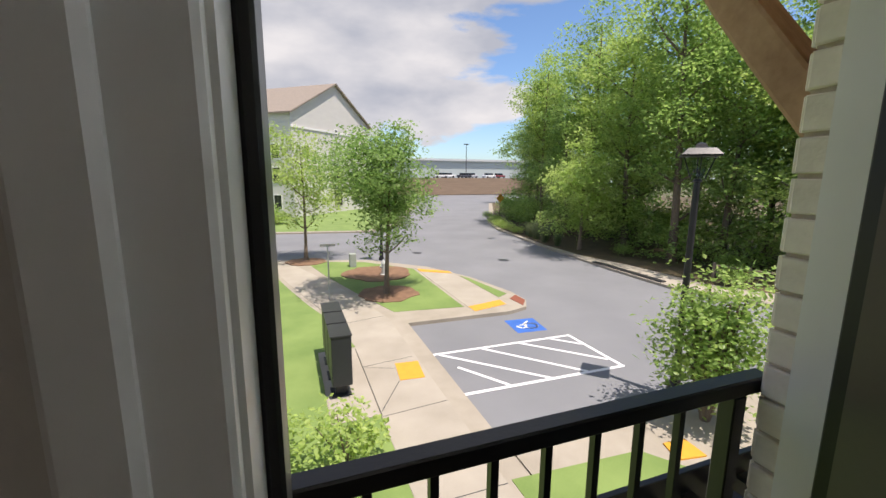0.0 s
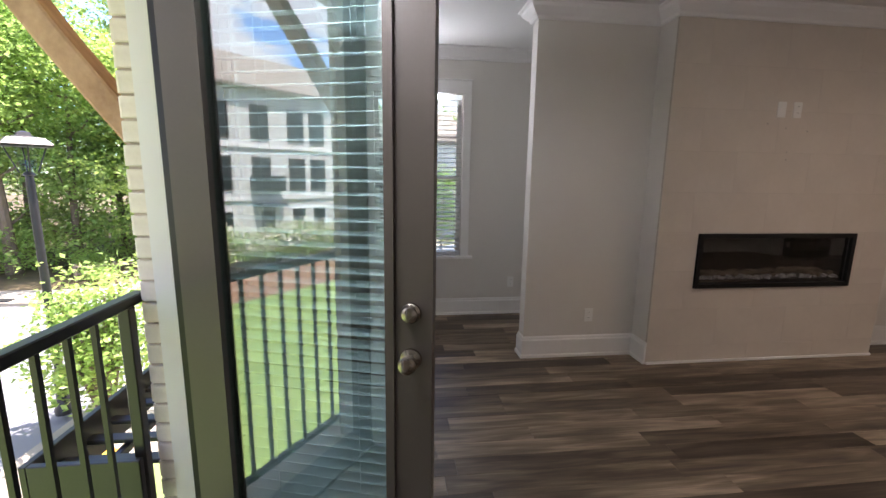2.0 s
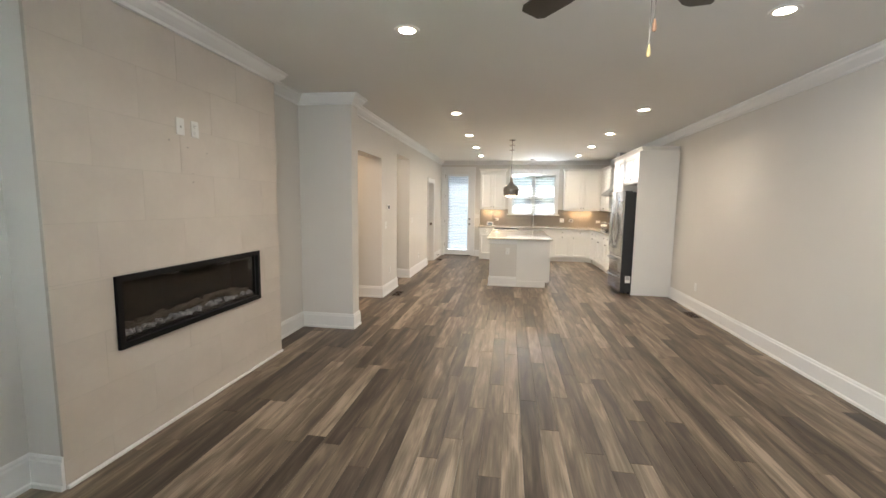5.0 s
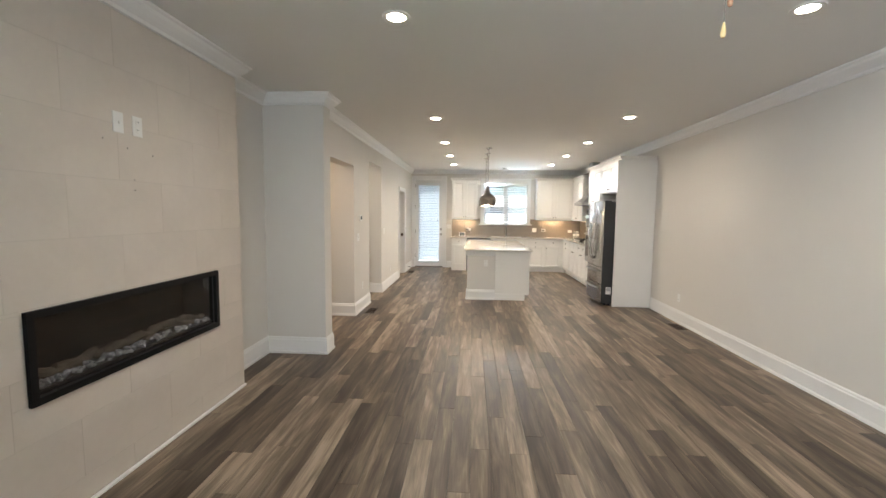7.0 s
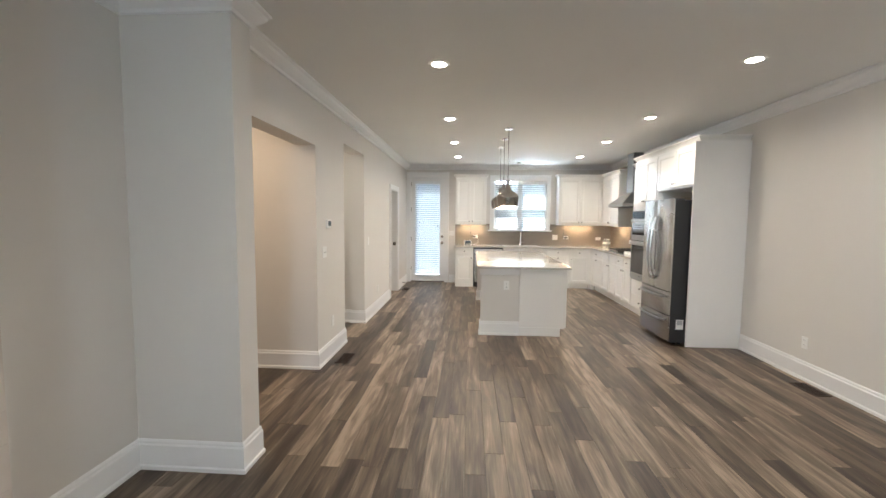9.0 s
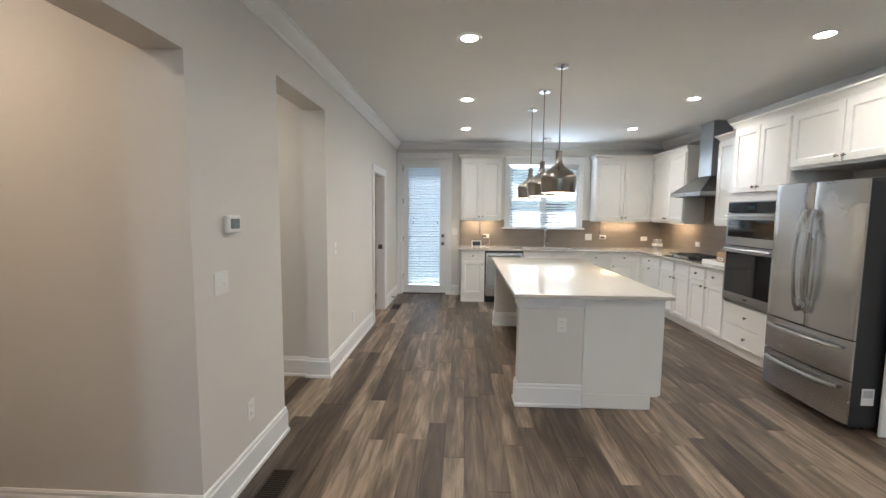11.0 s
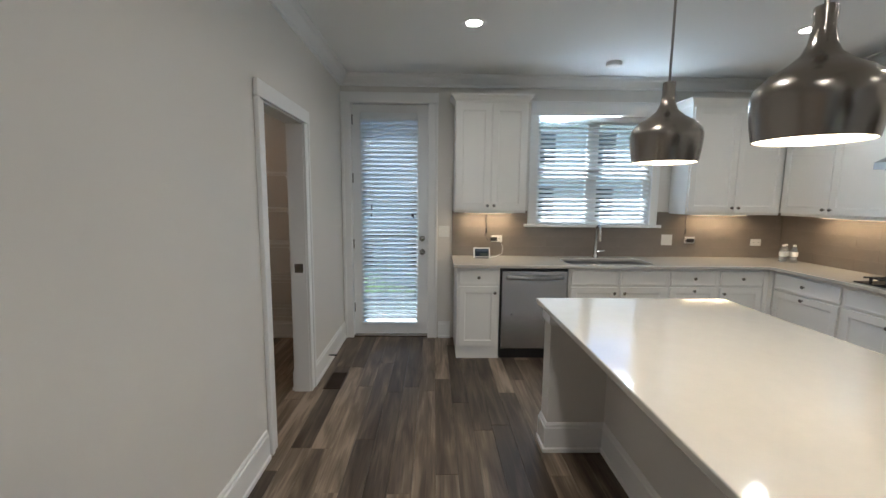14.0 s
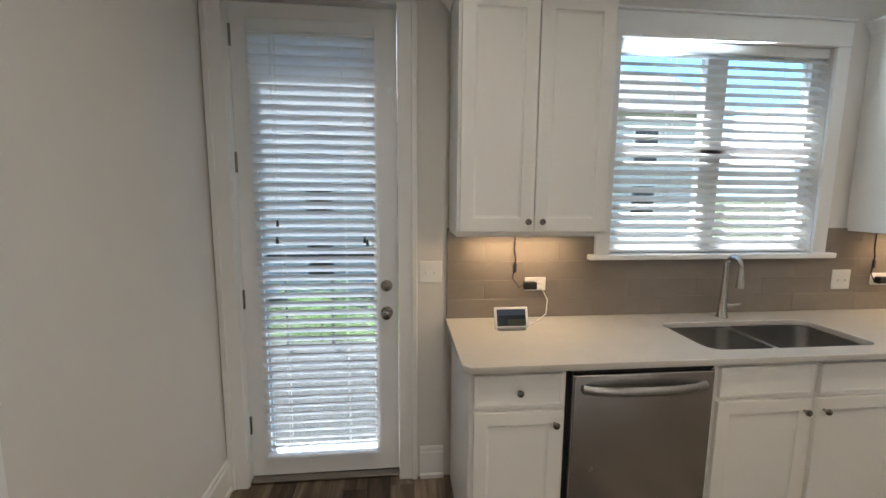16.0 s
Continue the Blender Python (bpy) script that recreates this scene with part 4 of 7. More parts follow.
base_unit("back", 0.972, 0.402, "white base cabinet with drawer and door at the counter's end", knob="right", feet=True)
base_unit("back", -0.085, 0.475, "white sink base cabinet with a false drawer front", drawer_knob=False, knob="right", side_open="right")
base_unit("back", -0.56, 0.475, "white sink base cabinet with a false drawer front", drawer_knob=False, knob="left", side_open="left")
base_unit("back", -1.035, 0.48, "white base cabinet with drawer and pull-out door", knob="mid")
base_unit("back", -1.515, 0.44, "white base cabinet with drawer and door", knob="left")
solo("corner_filler", block(bmesh.new(), (-2.06, -1.955, -12.30, -12.20, 0.0, CT - 0.031), [(-2.0, 0, -12.25, 0, -1, 9)]), CABINET, "white filler panel in the cabinet corner", "cabinet panel")
base_unit("right", -12.20, 0.66, "white corner base cabinet with drawer and door", knob="mid")
base_unit("right", -11.54, 0.41, "white base cabinet under the cooktop", drawer_knob=False, knob="right")
base_unit("right", -11.13, 0.39, "white base cabinet under the cooktop", drawer_knob=False, knob="left")
base_unit("right", -10.74, 0.36, "white base cabinet with drawer and door", knob="right")
base_unit("right", -10.38, 0.37, "white base cabinet with drawer and door", knob="left")

# dishwasher
dwsh = thing("dishwasher", (0.24, YC, 0), "stainless steel dishwasher with a curved bar handle under the worktop", "dishwasher")
part("body", B(0.565, -0.08, YC - 0.03, YB + 0.02, 0.02, CT - 0.035), BLACK, dwsh)
part("kick_plate", B(0.555, -0.072, YC - 0.055, YC - 0.031, 0.0, 0.10), BLACK, dwsh)
part("door", B(0.55, -0.065, YC - 0.03, YC + 0.012, 0.105, 0.855, 0.006, 2), STEEL, dwsh)
part("control_strip", B(0.55, -0.065, YC - 0.03, YC + 0.002, 0.858, 0.880, 0.003), BLACK, dwsh)
hn = []
for i in range(13):
    s = i / 12 * 2 - 1
    hn.append((0.2425 + s * 0.265, YC + 0.014 + 0.040 * (1 - s * s) ** 0.6, 0.795 - 0.0 * s))
bm = bmesh.new()
tube(bm, hn, 0.014, 10)
bmesh.ops.scale(bm, vec=(1, 1, 1.35), space=Matrix.Translation((0, 0, -0.795)), verts=bm.verts)
part("handle", bm, STEEL_DARK, dwsh, smooth=True)

# worktop with the sink cut into it
SK = (-0.93, -0.10, -12.68, -12.30)


def rounded(x0, x1, y0, y1, r, n=5):
    pts = []
    for cx, cy, a0 in ((x1 - r, y1 - r, 0), (x0 + r, y1 - r, 90), (x0 + r, y0 + r, 180), (x1 - r, y0 + r, 270)):
        for i in range(n + 1):
            a = radians(a0 + 90 * i / n)
            pts.append((cx + r * math.cos(a), cy + r * math.sin(a)))
    return pts


outer = [(1.005, YB + 0.002), (1.005, -12.235), (0.975, -12.205), (-1.945, -12.205), (-1.975, -12.175), (-1.975, -10.012), (XR + 0.002, -10.012), (XR + 0.002, YB + 0.002)]
inner = rounded(SK[0], SK[1], SK[2], SK[3], 0.06)
wt = bpy.data.curves.new("worktop_outline", "CURVE")
wt.dimensions = "2D"
for loop in (outer, inner):
    sp = wt.splines.new("POLY")
    sp.points.add(len(loop) - 1)
    for q, (a, b) in zip(sp.points, loop):
        q.co = (a, b, 0, 1)
    sp.use_cyclic_u = True
wt.extrude, wt.bevel_depth, wt.bevel_resolution, wt.offset = 0.011, 0.004, 2, -0.004
wt.fill_mode = "BOTH"
tmp = bpy.data.objects.new("worktop_outline", wt)
scene.collection.objects.link(tmp)
bpy.context.view_layer.update()
me = bpy.data.meshes.new_from_object(tmp.evaluated_get(bpy.context.evaluated_depsgraph_get()))
bpy.data.objects.remove(tmp)
me.materials.clear()
me.materials.append(QUARTZ)
worktop = new("worktop", me)
worktop.location = (0, 0, CT - 0.015)
tagged(worktop, "white quartz worktop running round the kitchen corner", "countertop")

sink = thing("kitchen_sink", (-0.51, -12.49, CT - 0.24), "undermounted double-bowl stainless steel sink", "sink")


def bowl(x0, x1, y0, y1):
    bm = bmesh.new()
    rings = []
    for inset, z in ((-0.012, CT - 0.031), (0.0, CT - 0.033), (0.006, CT - 0.15), (0.03, CT - 0.205), (0.09, CT - 0.212)):
        rings.append([bm.verts.new((x, y, z)) for x, y in rounded(x0 + inset, x1 - inset, y0 + inset, y1 - inset, 0.055)])
    for a, b in zip(rings, rings[1:]):
        for i in range(len(a)):
            j = (i + 1) % len(a)
            bm.faces.new((a[i], b[i], b[j], a[j]))
    bm.faces.new(rings[-1][::-1])
    return bm


part("large_bowl", bowl(-0.93, -0.50, SK[2], SK[3]), STEEL_DARK, sink, smooth=True)
part("small_bowl", bowl(-0.475, -0.10, SK[2], SK[3]), STEEL_DARK, sink, smooth=True)
for x in (-0.71, -0.29):
    part("drain", lathe(bmesh.new(), [(0.04, CT - 0.2115), (0.042, CT - 0.209), (0.030, CT - 0.2095), (0.002, CT - 0.2105)], 20, (x, -12.5, 0)), CHROME, sink, smooth=True)
fa = thing("kitchen_faucet", (-0.52, -12.755, CT), "brushed nickel pull-down faucet behind the sink", "faucet")
part("body", lathe(bmesh.new(), [(0.030, CT), (0.030, CT + 0.006), (0.026, CT + 0.012), (0.020, CT + 0.08), (0.015, CT + 0.20), (0.013, CT + 0.30)], 20, (-0.52, -12.755, 0)), STEEL, fa, smooth=True)
arc = [(-0.52, -12.755 + 0.05 - 0.05 * math.cos(radians(a)), CT + 0.29 + 0.05 * math.sin(radians(a))) for a in range(0, 181, 15)]
part("spout", tube(bmesh.new(), arc + [(-0.52, -12.655, CT + 0.27)], 0.0125, 12), STEEL, fa, smooth=True)
part("spray_head", lathe(bmesh.new(), [(0.013, CT + 0.29), (0.017, CT + 0.26), (0.020, CT + 0.20), (0.018, CT + 0.185)], 16, (-0.52, -12.654, 0)), STEEL, fa, smooth=True)
part("lever", tube(bmesh.new(), [(-0.535, -12.755, CT + 0.065), (-0.575, -12.75, CT + 0.068), (-0.615, -12.745, CT + 0.075)], [0.012, 0.007, 0.006], 10), STEEL, fa, smooth=True)

# upper cabinets
def upper_unit(side, u, w, label, doors=2, z0=1.385, z1=2.45, depth=0.315, knob="right", front=None, name="wall_cabinet", group="wall cabinets", knob_h=0.045, left_end=True, right_end=True, rail=0.06):
    """A wall cabinet with its face at y=0 of its own axes."""
    c = thing(name, (0, 0, 0), label, "cabinet", group)
    part("body", B(0, w, 0.02, depth, z0, z1), CABINET, c)
    g = 0.012
    dw = (w - 2 * g - (doors - 1) * 0.006) / doors
    for i in range(doors):
        x0 = g + i * (dw + 0.006)
        d = part("door", panel(bmesh.new(), dw, z1 - z0 - 0.05, 0.02, x0, 0, z0 + 0.025, rail), CABINET, c)
        k = knob if doors == 1 else ("right" if i == 0 else "left")
        kx = x0 + dw - 0.03 if k == "right" else x0 + 0.03
        part("knob", knob_bm(kx, 0, z0 + 0.025 + knob_h), NICKEL, d, smooth=True)
    prof = [(0, z1), (0.006, z1), (0.012, z1 + 0.016), (0.030, z1 + 0.040), (0.046, z1 + 0.052), (0.046, z1 + 0.068), (0, z1 + 0.068)]
    path = [(w, 0.02), (0, 0.02)]
    if left_end:
        path = path + [(0, depth)]
    if right_end:
        path = [(w, depth)] + path
    part("cornice", sweep(bmesh.new(), path[::-1], [(-o, z) for o, z in prof]), CABINET, c)
    if side == "back":
        c.matrix_basis = pose(u, YB + depth, 0, 0, 0, 180)
    else:
        c.matrix_basis = pose((XR + depth) if front is None else front, u, 0, 0, 0, 90)
    return c


upper_unit("back", 0.99, 0.705, "white two-door wall cabinet beside the kitchen window")
upper_unit("back", -1.325, 0.955, "white two-door wall cabinet in the kitchen corner", right_end=False)
upper_unit("right", -12.537, 1.027, "white two-door wall cabinet in the kitchen corner", left_end=False)
upper_unit("right", -10.755, 0.72, "white wall cabinet beside the range hood", doors=2)

# oven tower
TZ = 2.45
tower = thing("oven_cabinet", (0, 0, 0), "tall white cabinet housing the wall ovens", "cabinet")
W_T = 0.79
part("body", block(bmesh.new(), (0, W_T, 0.02, 0.57, 0.10, TZ), [(0.03, W_T - 0.03, -1, 0.5, 0.585, 1.665)]), CABINET, tower)
part("plinth", B(0, W_T, 0.07, 0.57, 0, 0.10), CABINET, tower)
for z0, z1 in ((0.125, 0.335), (0.35, 0.56)):
    d = part("drawer", panel(bmesh.new(), W_T - 0.036, z1 - z0, 0.02, 0.018, 0, z0, 0.012, 0.002, 0.02), CABINET, tower)
    part("knob", knob_bm(W_T / 2, 0, (z0 + z1) / 2), NICKEL, d, smooth=True)
dw = (W_T - 0.03) / 2
for i in range(2):
    x0 = 0.012 + i * (dw + 0.006)
    d = part("door", panel(bmesh.new(), dw, TZ - 0.025 - 1.76, 0.02, x0, 0, 1.76, 0.06), CABINET, tower)
    part("knob", knob_bm(x0 + (dw - 0.03 if i == 0 else 0.03), 0, 1.81), NICKEL, d, smooth=True)
prof = [(0, TZ), (0.006, TZ), (0.012, TZ + 0.016), (0.030, TZ + 0.040), (0.046, TZ + 0.052), (0.046, TZ + 0.068), (0, TZ + 0.068)]
part("cornice", sweep(bmesh.new(), [(0, 0.57), (0, 0.02), (W_T, 0.02)], [(-o, z) for o, z in prof]), CABINET, tower)
tower.matrix_basis = pose(XC, -10.01, 0, 0, 0, 90)

oven = thing("wall_oven", (0, 0, 0), "stainless steel double wall oven with black glass doors", "oven")
part("body", B(0.035, W_T - 0.035, 0.0, 0.48, 0.59, 1.66), BLACK, oven)
part("control_panel", B(0.02, W_T - 0.02, -0.025, 0.0, 1.545, 1.655, 0.004), BLACKGLASS, oven)
part("display", B(0.33, 0.45, -0.0265, -0.025, 1.58, 1.62), mat("oven_display", (0.03, 0.05, 0.06), 0.15), oven)
part("top_strip", B(0.02, W_T - 0.02, -0.028, 0.0, 1.657, 1.670, 0.003), STEEL_DARK, oven)
for z0, z1, nm in ((1.205, 1.540, "microwave_door"), (0.605, 1.190, "oven_door")):
    d = part(nm, block(bmesh.new(), (0.02, W_T - 0.02, -0.03, 0.0, z0, z1), [(0.045, W_T - 0.045, -1, 1, z0 + 0.085, z1 - 0.065)]), STEEL_DARK, oven)
    part("glass", B(0.045, W_T - 0.045, -0.0285, -0.004, z0 + 0.085, z1 - 0.065), BLACKGLASS, d)
    hz = z1 - 0.03
    part("handle", tube(bmesh.new(), [(0.05, -0.06, hz), (0.25, -0.066, hz), (W_T - 0.25, -0.066, hz), (W_T - 0.05, -0.06, hz)], 0.012, 12), STEEL_DARK, d, smooth=True)
    for x in (0.07, W_T - 0.07):
        part("bracket", tube(bmesh.new(), [(x, -0.028, hz), (x, -0.06, hz)], 0.009, 10), STEEL_DARK, d, smooth=True)
part("badge", B(W_T / 2 - 0.03, W_T / 2 + 0.03, -0.0315, -0.03, 0.64, 0.655), DARKGREY, oven)
part("lower_vent", B(0.02, W_T - 0.02, -0.018, 0.0, 0.575, 0.598, 0.003), STEEL_DARK, oven)
oven.matrix_basis = pose(XC, -10.01, 0, 0, 0, 90)

# fridge recess: end panel and the cabinet over it
bm = B(-1.955, XR + 0.002, -8.16, -8.14, 0.0, TZ, 0.002)
solo("fridge_panel", bm, CABINET, "tall white painted end panel beside the fridge", "cabinet panel")
upper_unit("right", -9.215, 1.05, "deep white two-door cabinet over the fridge", z0=1.93, z1=TZ, depth=0.57, front=XC, left_end=False)

fr = thing("refrigerator", (0, 0, 0), "stainless steel french-door refrigerator with dark grey sides", "refrigerator")
FW, FH = 0.82, 1.782
part("body", B(0.002, FW - 0.002, 0.042, 0.74, 0.035, FH - 0.010, 0.006), DARKGREY, fr)
part("kick_grille", B(0.03, FW - 0.03, 0.10, 0.13, 0.012, 0.06), BLACK, fr)
part("top_hinge_cover", B(0.02, 0.14, 0.03, 0.16, FH - 0.018, FH + 0.008, 0.006), DARKGREY, fr)
part("top_hinge_cover", B(FW - 0.14, FW - 0.02, 0.03, 0.16, FH - 0.018, FH + 0.008, 0.006), DARKGREY, fr)


def fridge_front(x0, x1, z0, z1):
    bm = bmesh.new()
    n = 10
    fr_, bk = [], []
    for i in range(n + 1):
        x = x0 + (x1 - x0) * i / n
        s = (x - FW / 2) / (FW / 2)
        y = 0.012 * s * s
        e = min(i, n - i)
        if e == 0:
            y += 0.014
        fr_.append(x)
        bk.append(y)
    lo = [bm.verts.new((x, y, z0)) for x, y in zip(fr_, bk)] + [bm.verts.new((x1, 0.041, z0)), bm.verts.new((x0, 0.041, z0))]
    hi = [bm.verts.new((x, y, z1)) for x, y in zip(fr_, bk)] + [bm.verts.new((x1, 0.041, z1)), bm.verts.new((x0, 0.041, z1))]
    bm.faces.new(lo[::-1])
    bm.faces.new(hi)
    for i in range(len(lo)):
        j = (i + 1) % len(lo)
        bm.faces.new((lo[i], lo[j], hi[j], hi[i]))
    bmesh.ops.recalc_face_normals(bm, faces=bm.faces)
    return bm


mid = 0.40
for x0, x1, hx in ((0.0, FW / 2 - 0.003, FW / 2 - 0.045), (FW / 2 + 0.003, FW, FW / 2 + 0.045)):
    d = part("door", fridge_front(x0, x1, 0.665, FH), STEEL, fr, smooth=True)
    sgn = -1 if hx < FW / 2 else 1
    pts = []
    for i in range(15):
        s = i / 14 * 2 - 1
        pts.append((hx + sgn * 0.0, -0.012 - 0.062 * (1 - s * s) ** 0.7, 1.17 + s * 0.40))
    part("handle", tube(bmesh.new(), pts, 0.016, 10), STEEL, d, "curved stainless steel bar handle", True)
for z0, z1, hz in ((0.375, 0.655, 0.59), (0.06, 0.365, 0.305)):
    d = part("freezer_drawer", fridge_front(0, FW, z0, z1), STEEL, fr, smooth=True)
    pts = []
    for i in range(15):
        s = i / 14 * 2 - 1
        pts.append((FW / 2 + s * 0.345, -0.004 - 0.048 * (1 - s * s) ** 0.6, hz))
    part("handle", tube(bmesh.new(), pts, 0.014, 10), STEEL_DARK, d, "curved stainless steel bar handle", True)
part("sticker", B(FW + 0.0005, FW - 0.004, 0.115, 0.20, 0.20, 0.32), PLASTIC, fr, "white paper sticker")
part("sticker_print", B(FW + 0.0012, FW - 0.004, 0.125, 0.19, 0.255, 0.31), mat("grey_print", (0.45, 0.45, 0.45), 0.6), fr, "grey printed block")
for x in (0.08, FW - 0.08):
    part("foot", lathe(bmesh.new(), [(0.02, 0.0), (0.02, 0.02), (0.012, 0.04)], 12, (x, 0.2, 0)), BLACK, fr)
    part("foot", lathe(bmesh.new(), [(0.02, 0.0), (0.02, 0.02), (0.012, 0.04)], 12, (x, 0.62, 0)), BLACK, fr)
fr.matrix_basis = pose(-1.745, -9.015, 0, 0, 0, 90)

# range hood
hood = thing("range_hood", (-2.3, -11.13, 1.62), "stainless steel chimney range hood over the cooktop", "range hood")
HY, HZ = -11.13, 1.77
bm = bmesh.new()
lo = [(-2.08, HY - 0.38), (-2.08, HY + 0.38), (XR + 0.004, HY + 0.38), (XR + 0.004, HY - 0.38)]
hi = [(-2.33, HY - 0.15), (-2.33, HY + 0.15), (XR + 0.004, HY + 0.15), (XR + 0.004, HY - 0.15)]
rings = [[bm.verts.new((x, y, z)) for x, y in q] for q, z in ((lo, HZ), (lo, HZ + 0.05), (hi, HZ + 0.27))]
for a, b in zip(rings, rings[1:]):
    for i in range(4):
        bm.faces.new((a[i], a[(i + 1) % 4], b[(i + 1) % 4], b[i]))
bm.faces.new(rings[0][::-1])
bm.faces.new(rings[2])
bmesh.ops.recalc_face_normals(bm, faces=bm.faces)
part("canopy", bm, STEEL_DARK, hood)
part("duct_cover", B(-2.33, XR + 0.004, HY - 0.15, HY + 0.15, HZ + 0.268, H - 0.002, 0.003), STEEL_DARK, hood)
part("filter", B(-2.12, XR + 0.05, HY - 0.33, HY + 0.33, HZ - 0.008, HZ - 0.001), DARKGREY, hood)
part("badge", B(-2.0795, -2.0782, HY - 0.03, HY + 0.03, HZ + 0.018, HZ + 0.030), DARKGREY, hood)

# cooktop
ck = thing("gas_cooktop", (-2.29, HY, CT), "black gas cooktop with cast-iron grates set in the worktop", "cooktop")
part("glass_top", B(-2.04, -2.54, HY - 0.38, HY + 0.38, CT + 0.0005, CT + 0.010, 0.004), BLACKGLASS, ck)
IRON = mat("cast_iron", (0.015, 0.015, 0.016), 0.6, var=0.2, scale=20, bump=0.2)
for gy in (HY - 0.25, HY, HY + 0.25):
    bm = bmesh.new()
    for s in (-1, 0, 1):
        cube(bm, -2.50, -2.13 if gy == HY else -2.10, gy + s * 0.105 - 0.006, gy + s * 0.105 + 0.006, CT + 0.036, CT + 0.048)
    for x in (-2.50, -2.40, -2.30, -2.20, -2.14):
        cube(bm, x - 0.006, x + 0.006, gy - 0.105, gy + 0.105, CT + 0.0355, CT + 0.0475)
    for x in (-2.49, -2.15):
        for s in (-1, 1):
            cube(bm, x - 0.007, x + 0.007, gy + s * 0.10 - 0.007, gy + s * 0.10 + 0.007, CT + 0.0095, CT + 0.04)
    part("grate", bm, IRON, ck)
    for x in ((-2.42, -2.22) if gy != HY else (-2.32,)):
        part("burner", lathe(bmesh.new(), [(0.045, CT + 0.0095), (0.045, CT + 0.018), (0.034, CT + 0.024), (0.032, CT + 0.032), (0.002, CT + 0.033)], 20, (x, gy, 0)), IRON, ck, smooth=True)
for i in range(5):
    part("control_knob", lathe(bmesh.new(), [(0.021, CT + 0.0095), (0.021, CT + 0.016), (0.017, CT + 0.030), (0.014, CT + 0.036), (0.002, CT + 0.037)], 18, (-2.085, HY - 0.15 + i * 0.075, 0)), STEEL_DARK, ck, smooth=True)

# plates in the backsplash
plate(0.52, YB + 0.012, 1.10, 180, "outlet", level=True, label="white horizontal outlet in the tiled backsplash")
plate(-1.32, YB + 0.012, 1.10, 180, "switch", 2, label="white switch plate in the tiled backsplash")
plate(-1.57, YB + 0.012, 1.10, 180, "outlet", level=True, label="white horizontal outlet in the tiled backsplash")
plate(-2.30, YB + 0.012, 1.08, 180, "outlet", level=True, label="white horizontal outlet in the tiled backsplash")
plate(XR + 0.012, -11.62, 1.08, 90, "outlet", level=True, label="white horizontal outlet in the tiled backsplash")

# under-cabinet lamps with their cords and plugs
UC = glow("under_cabinet_glow", (1.0, 0.72, 0.42), 0.8)


def under_light(x, y, lx, ly, power):
    d = thing("under_cabinet_light", (x, y, 1.37), "slim warm light strip under the wall cabinets", "under-cabinet light")
    part("housing", B(x - lx / 2, x + lx / 2, y - ly / 2, y + ly / 2, 1.372, 1.384, 0.003), PLASTIC, d)
    part("lens", B(x - lx / 2 + 0.01, x + lx / 2 - 0.01, y - ly / 2 + 0.006, y + ly / 2 - 0.006, 1.3695, 1.3722), UC, d)
    l = new("under_cabinet_lamp", bpy.data.lights.new("under_cabinet_lamp", "AREA"))
    l.data.shape, l.data.size, l.data.size_y, l.data.energy, l.data.color = "RECTANGLE", lx, ly, power, (1.0, 0.68, 0.36)
    l.location = (x, y, 1.366)


under_light(0.63, YB + 0.11, 0.5, 0.03, 0.55)
under_light(-1.80, YB + 0.11, 0.6, 0.03, 0.55)
under_light(XR + 0.11, -12.0, 0.03, 0.6, 0.55)


def cord(x, y, z0, z1, dx, label):
    c = thing("power_cord", (x, y, z0), label, "cord")
    part("cable", tube(bmesh.new(), [(x, y, z1), (x + 0.006, y + 0.004, z1 - 0.10), (x - 0.004, y + 0.004, (z0 + z1) / 2), (x + 0.012, y + 0.008, z0 + 0.05), (x + dx * 0.5, y + 0.02, z0), (x + dx, y + 0.018, z0 + 0.012)], 0.0032, 7), BLACK, c, smooth=True)
    part("inline_switch", B(x - 0.008, x + 0.008, y, y + 0.012, z1 - 0.22, z1 - 0.17, 0.003), BLACK, c)
    part("plug", B(x + dx - 0.005, x + dx - 0.075, y + 0.006, y + 0.04, z0 - 0.008, z0 + 0.032, 0.006, 2), BLACK, c)


cord(0.635, YB + 0.016, 1.085, 1.384, -0.04, "black under-cabinet light cord plugged into the backsplash outlet")
cord(-1.515, YB + 0.016, 1.085, 1.384, -0.01, "black under-cabinet light cord plugged into the backsplash outlet")

# small things on the worktop
hub = thing("smart_display", (0.70, -12.62, CT), "small white smart display with a landscape on its screen", "smart display")
SC = Matrix.Translation((0.70, -12.62, CT)) @ Matrix.Rotation(radians(20), 4, "X")


def tilted(x0, x1, y0, y1, z0, z1, bev=0.0):
    b = B(x0, x1, y0, y1, z0, z1, bev, 2)
    bmesh.ops.transform(b, matrix=SC, verts=b.verts)
    return b


part("bezel", tilted(-0.085, 0.085, -0.012, 0.0, 0.010, 0.116, 0.004), PLASTIC, hub)
part("screen", tilted(-0.072, 0.072, -0.002, 0.0012, 0.022, 0.104), mat("screen_dark", (0.012, 0.02, 0.03), 0.12), hub)
part("screen_sky", tilted(-0.070, 0.070, 0.0, 0.0018, 0.074, 0.102), glow("screen_blue", (0.02, 0.035, 0.06), 0.05), hub, "blue band of sky on the screen")
part("screen_forest", tilted(-0.070, 0.020, 0.0, 0.0016, 0.024, 0.055), glow("screen_green", (0.01, 0.018, 0.008), 0.04), hub, "green band of trees on the screen")
part("stand", B(0.63, 0.77, -12.70, -12.615, CT, CT + 0.018, 0.006, 2), mat("grey_fabric", (0.25, 0.25, 0.25), 0.9, bump=0.3, bscale=400), hub)
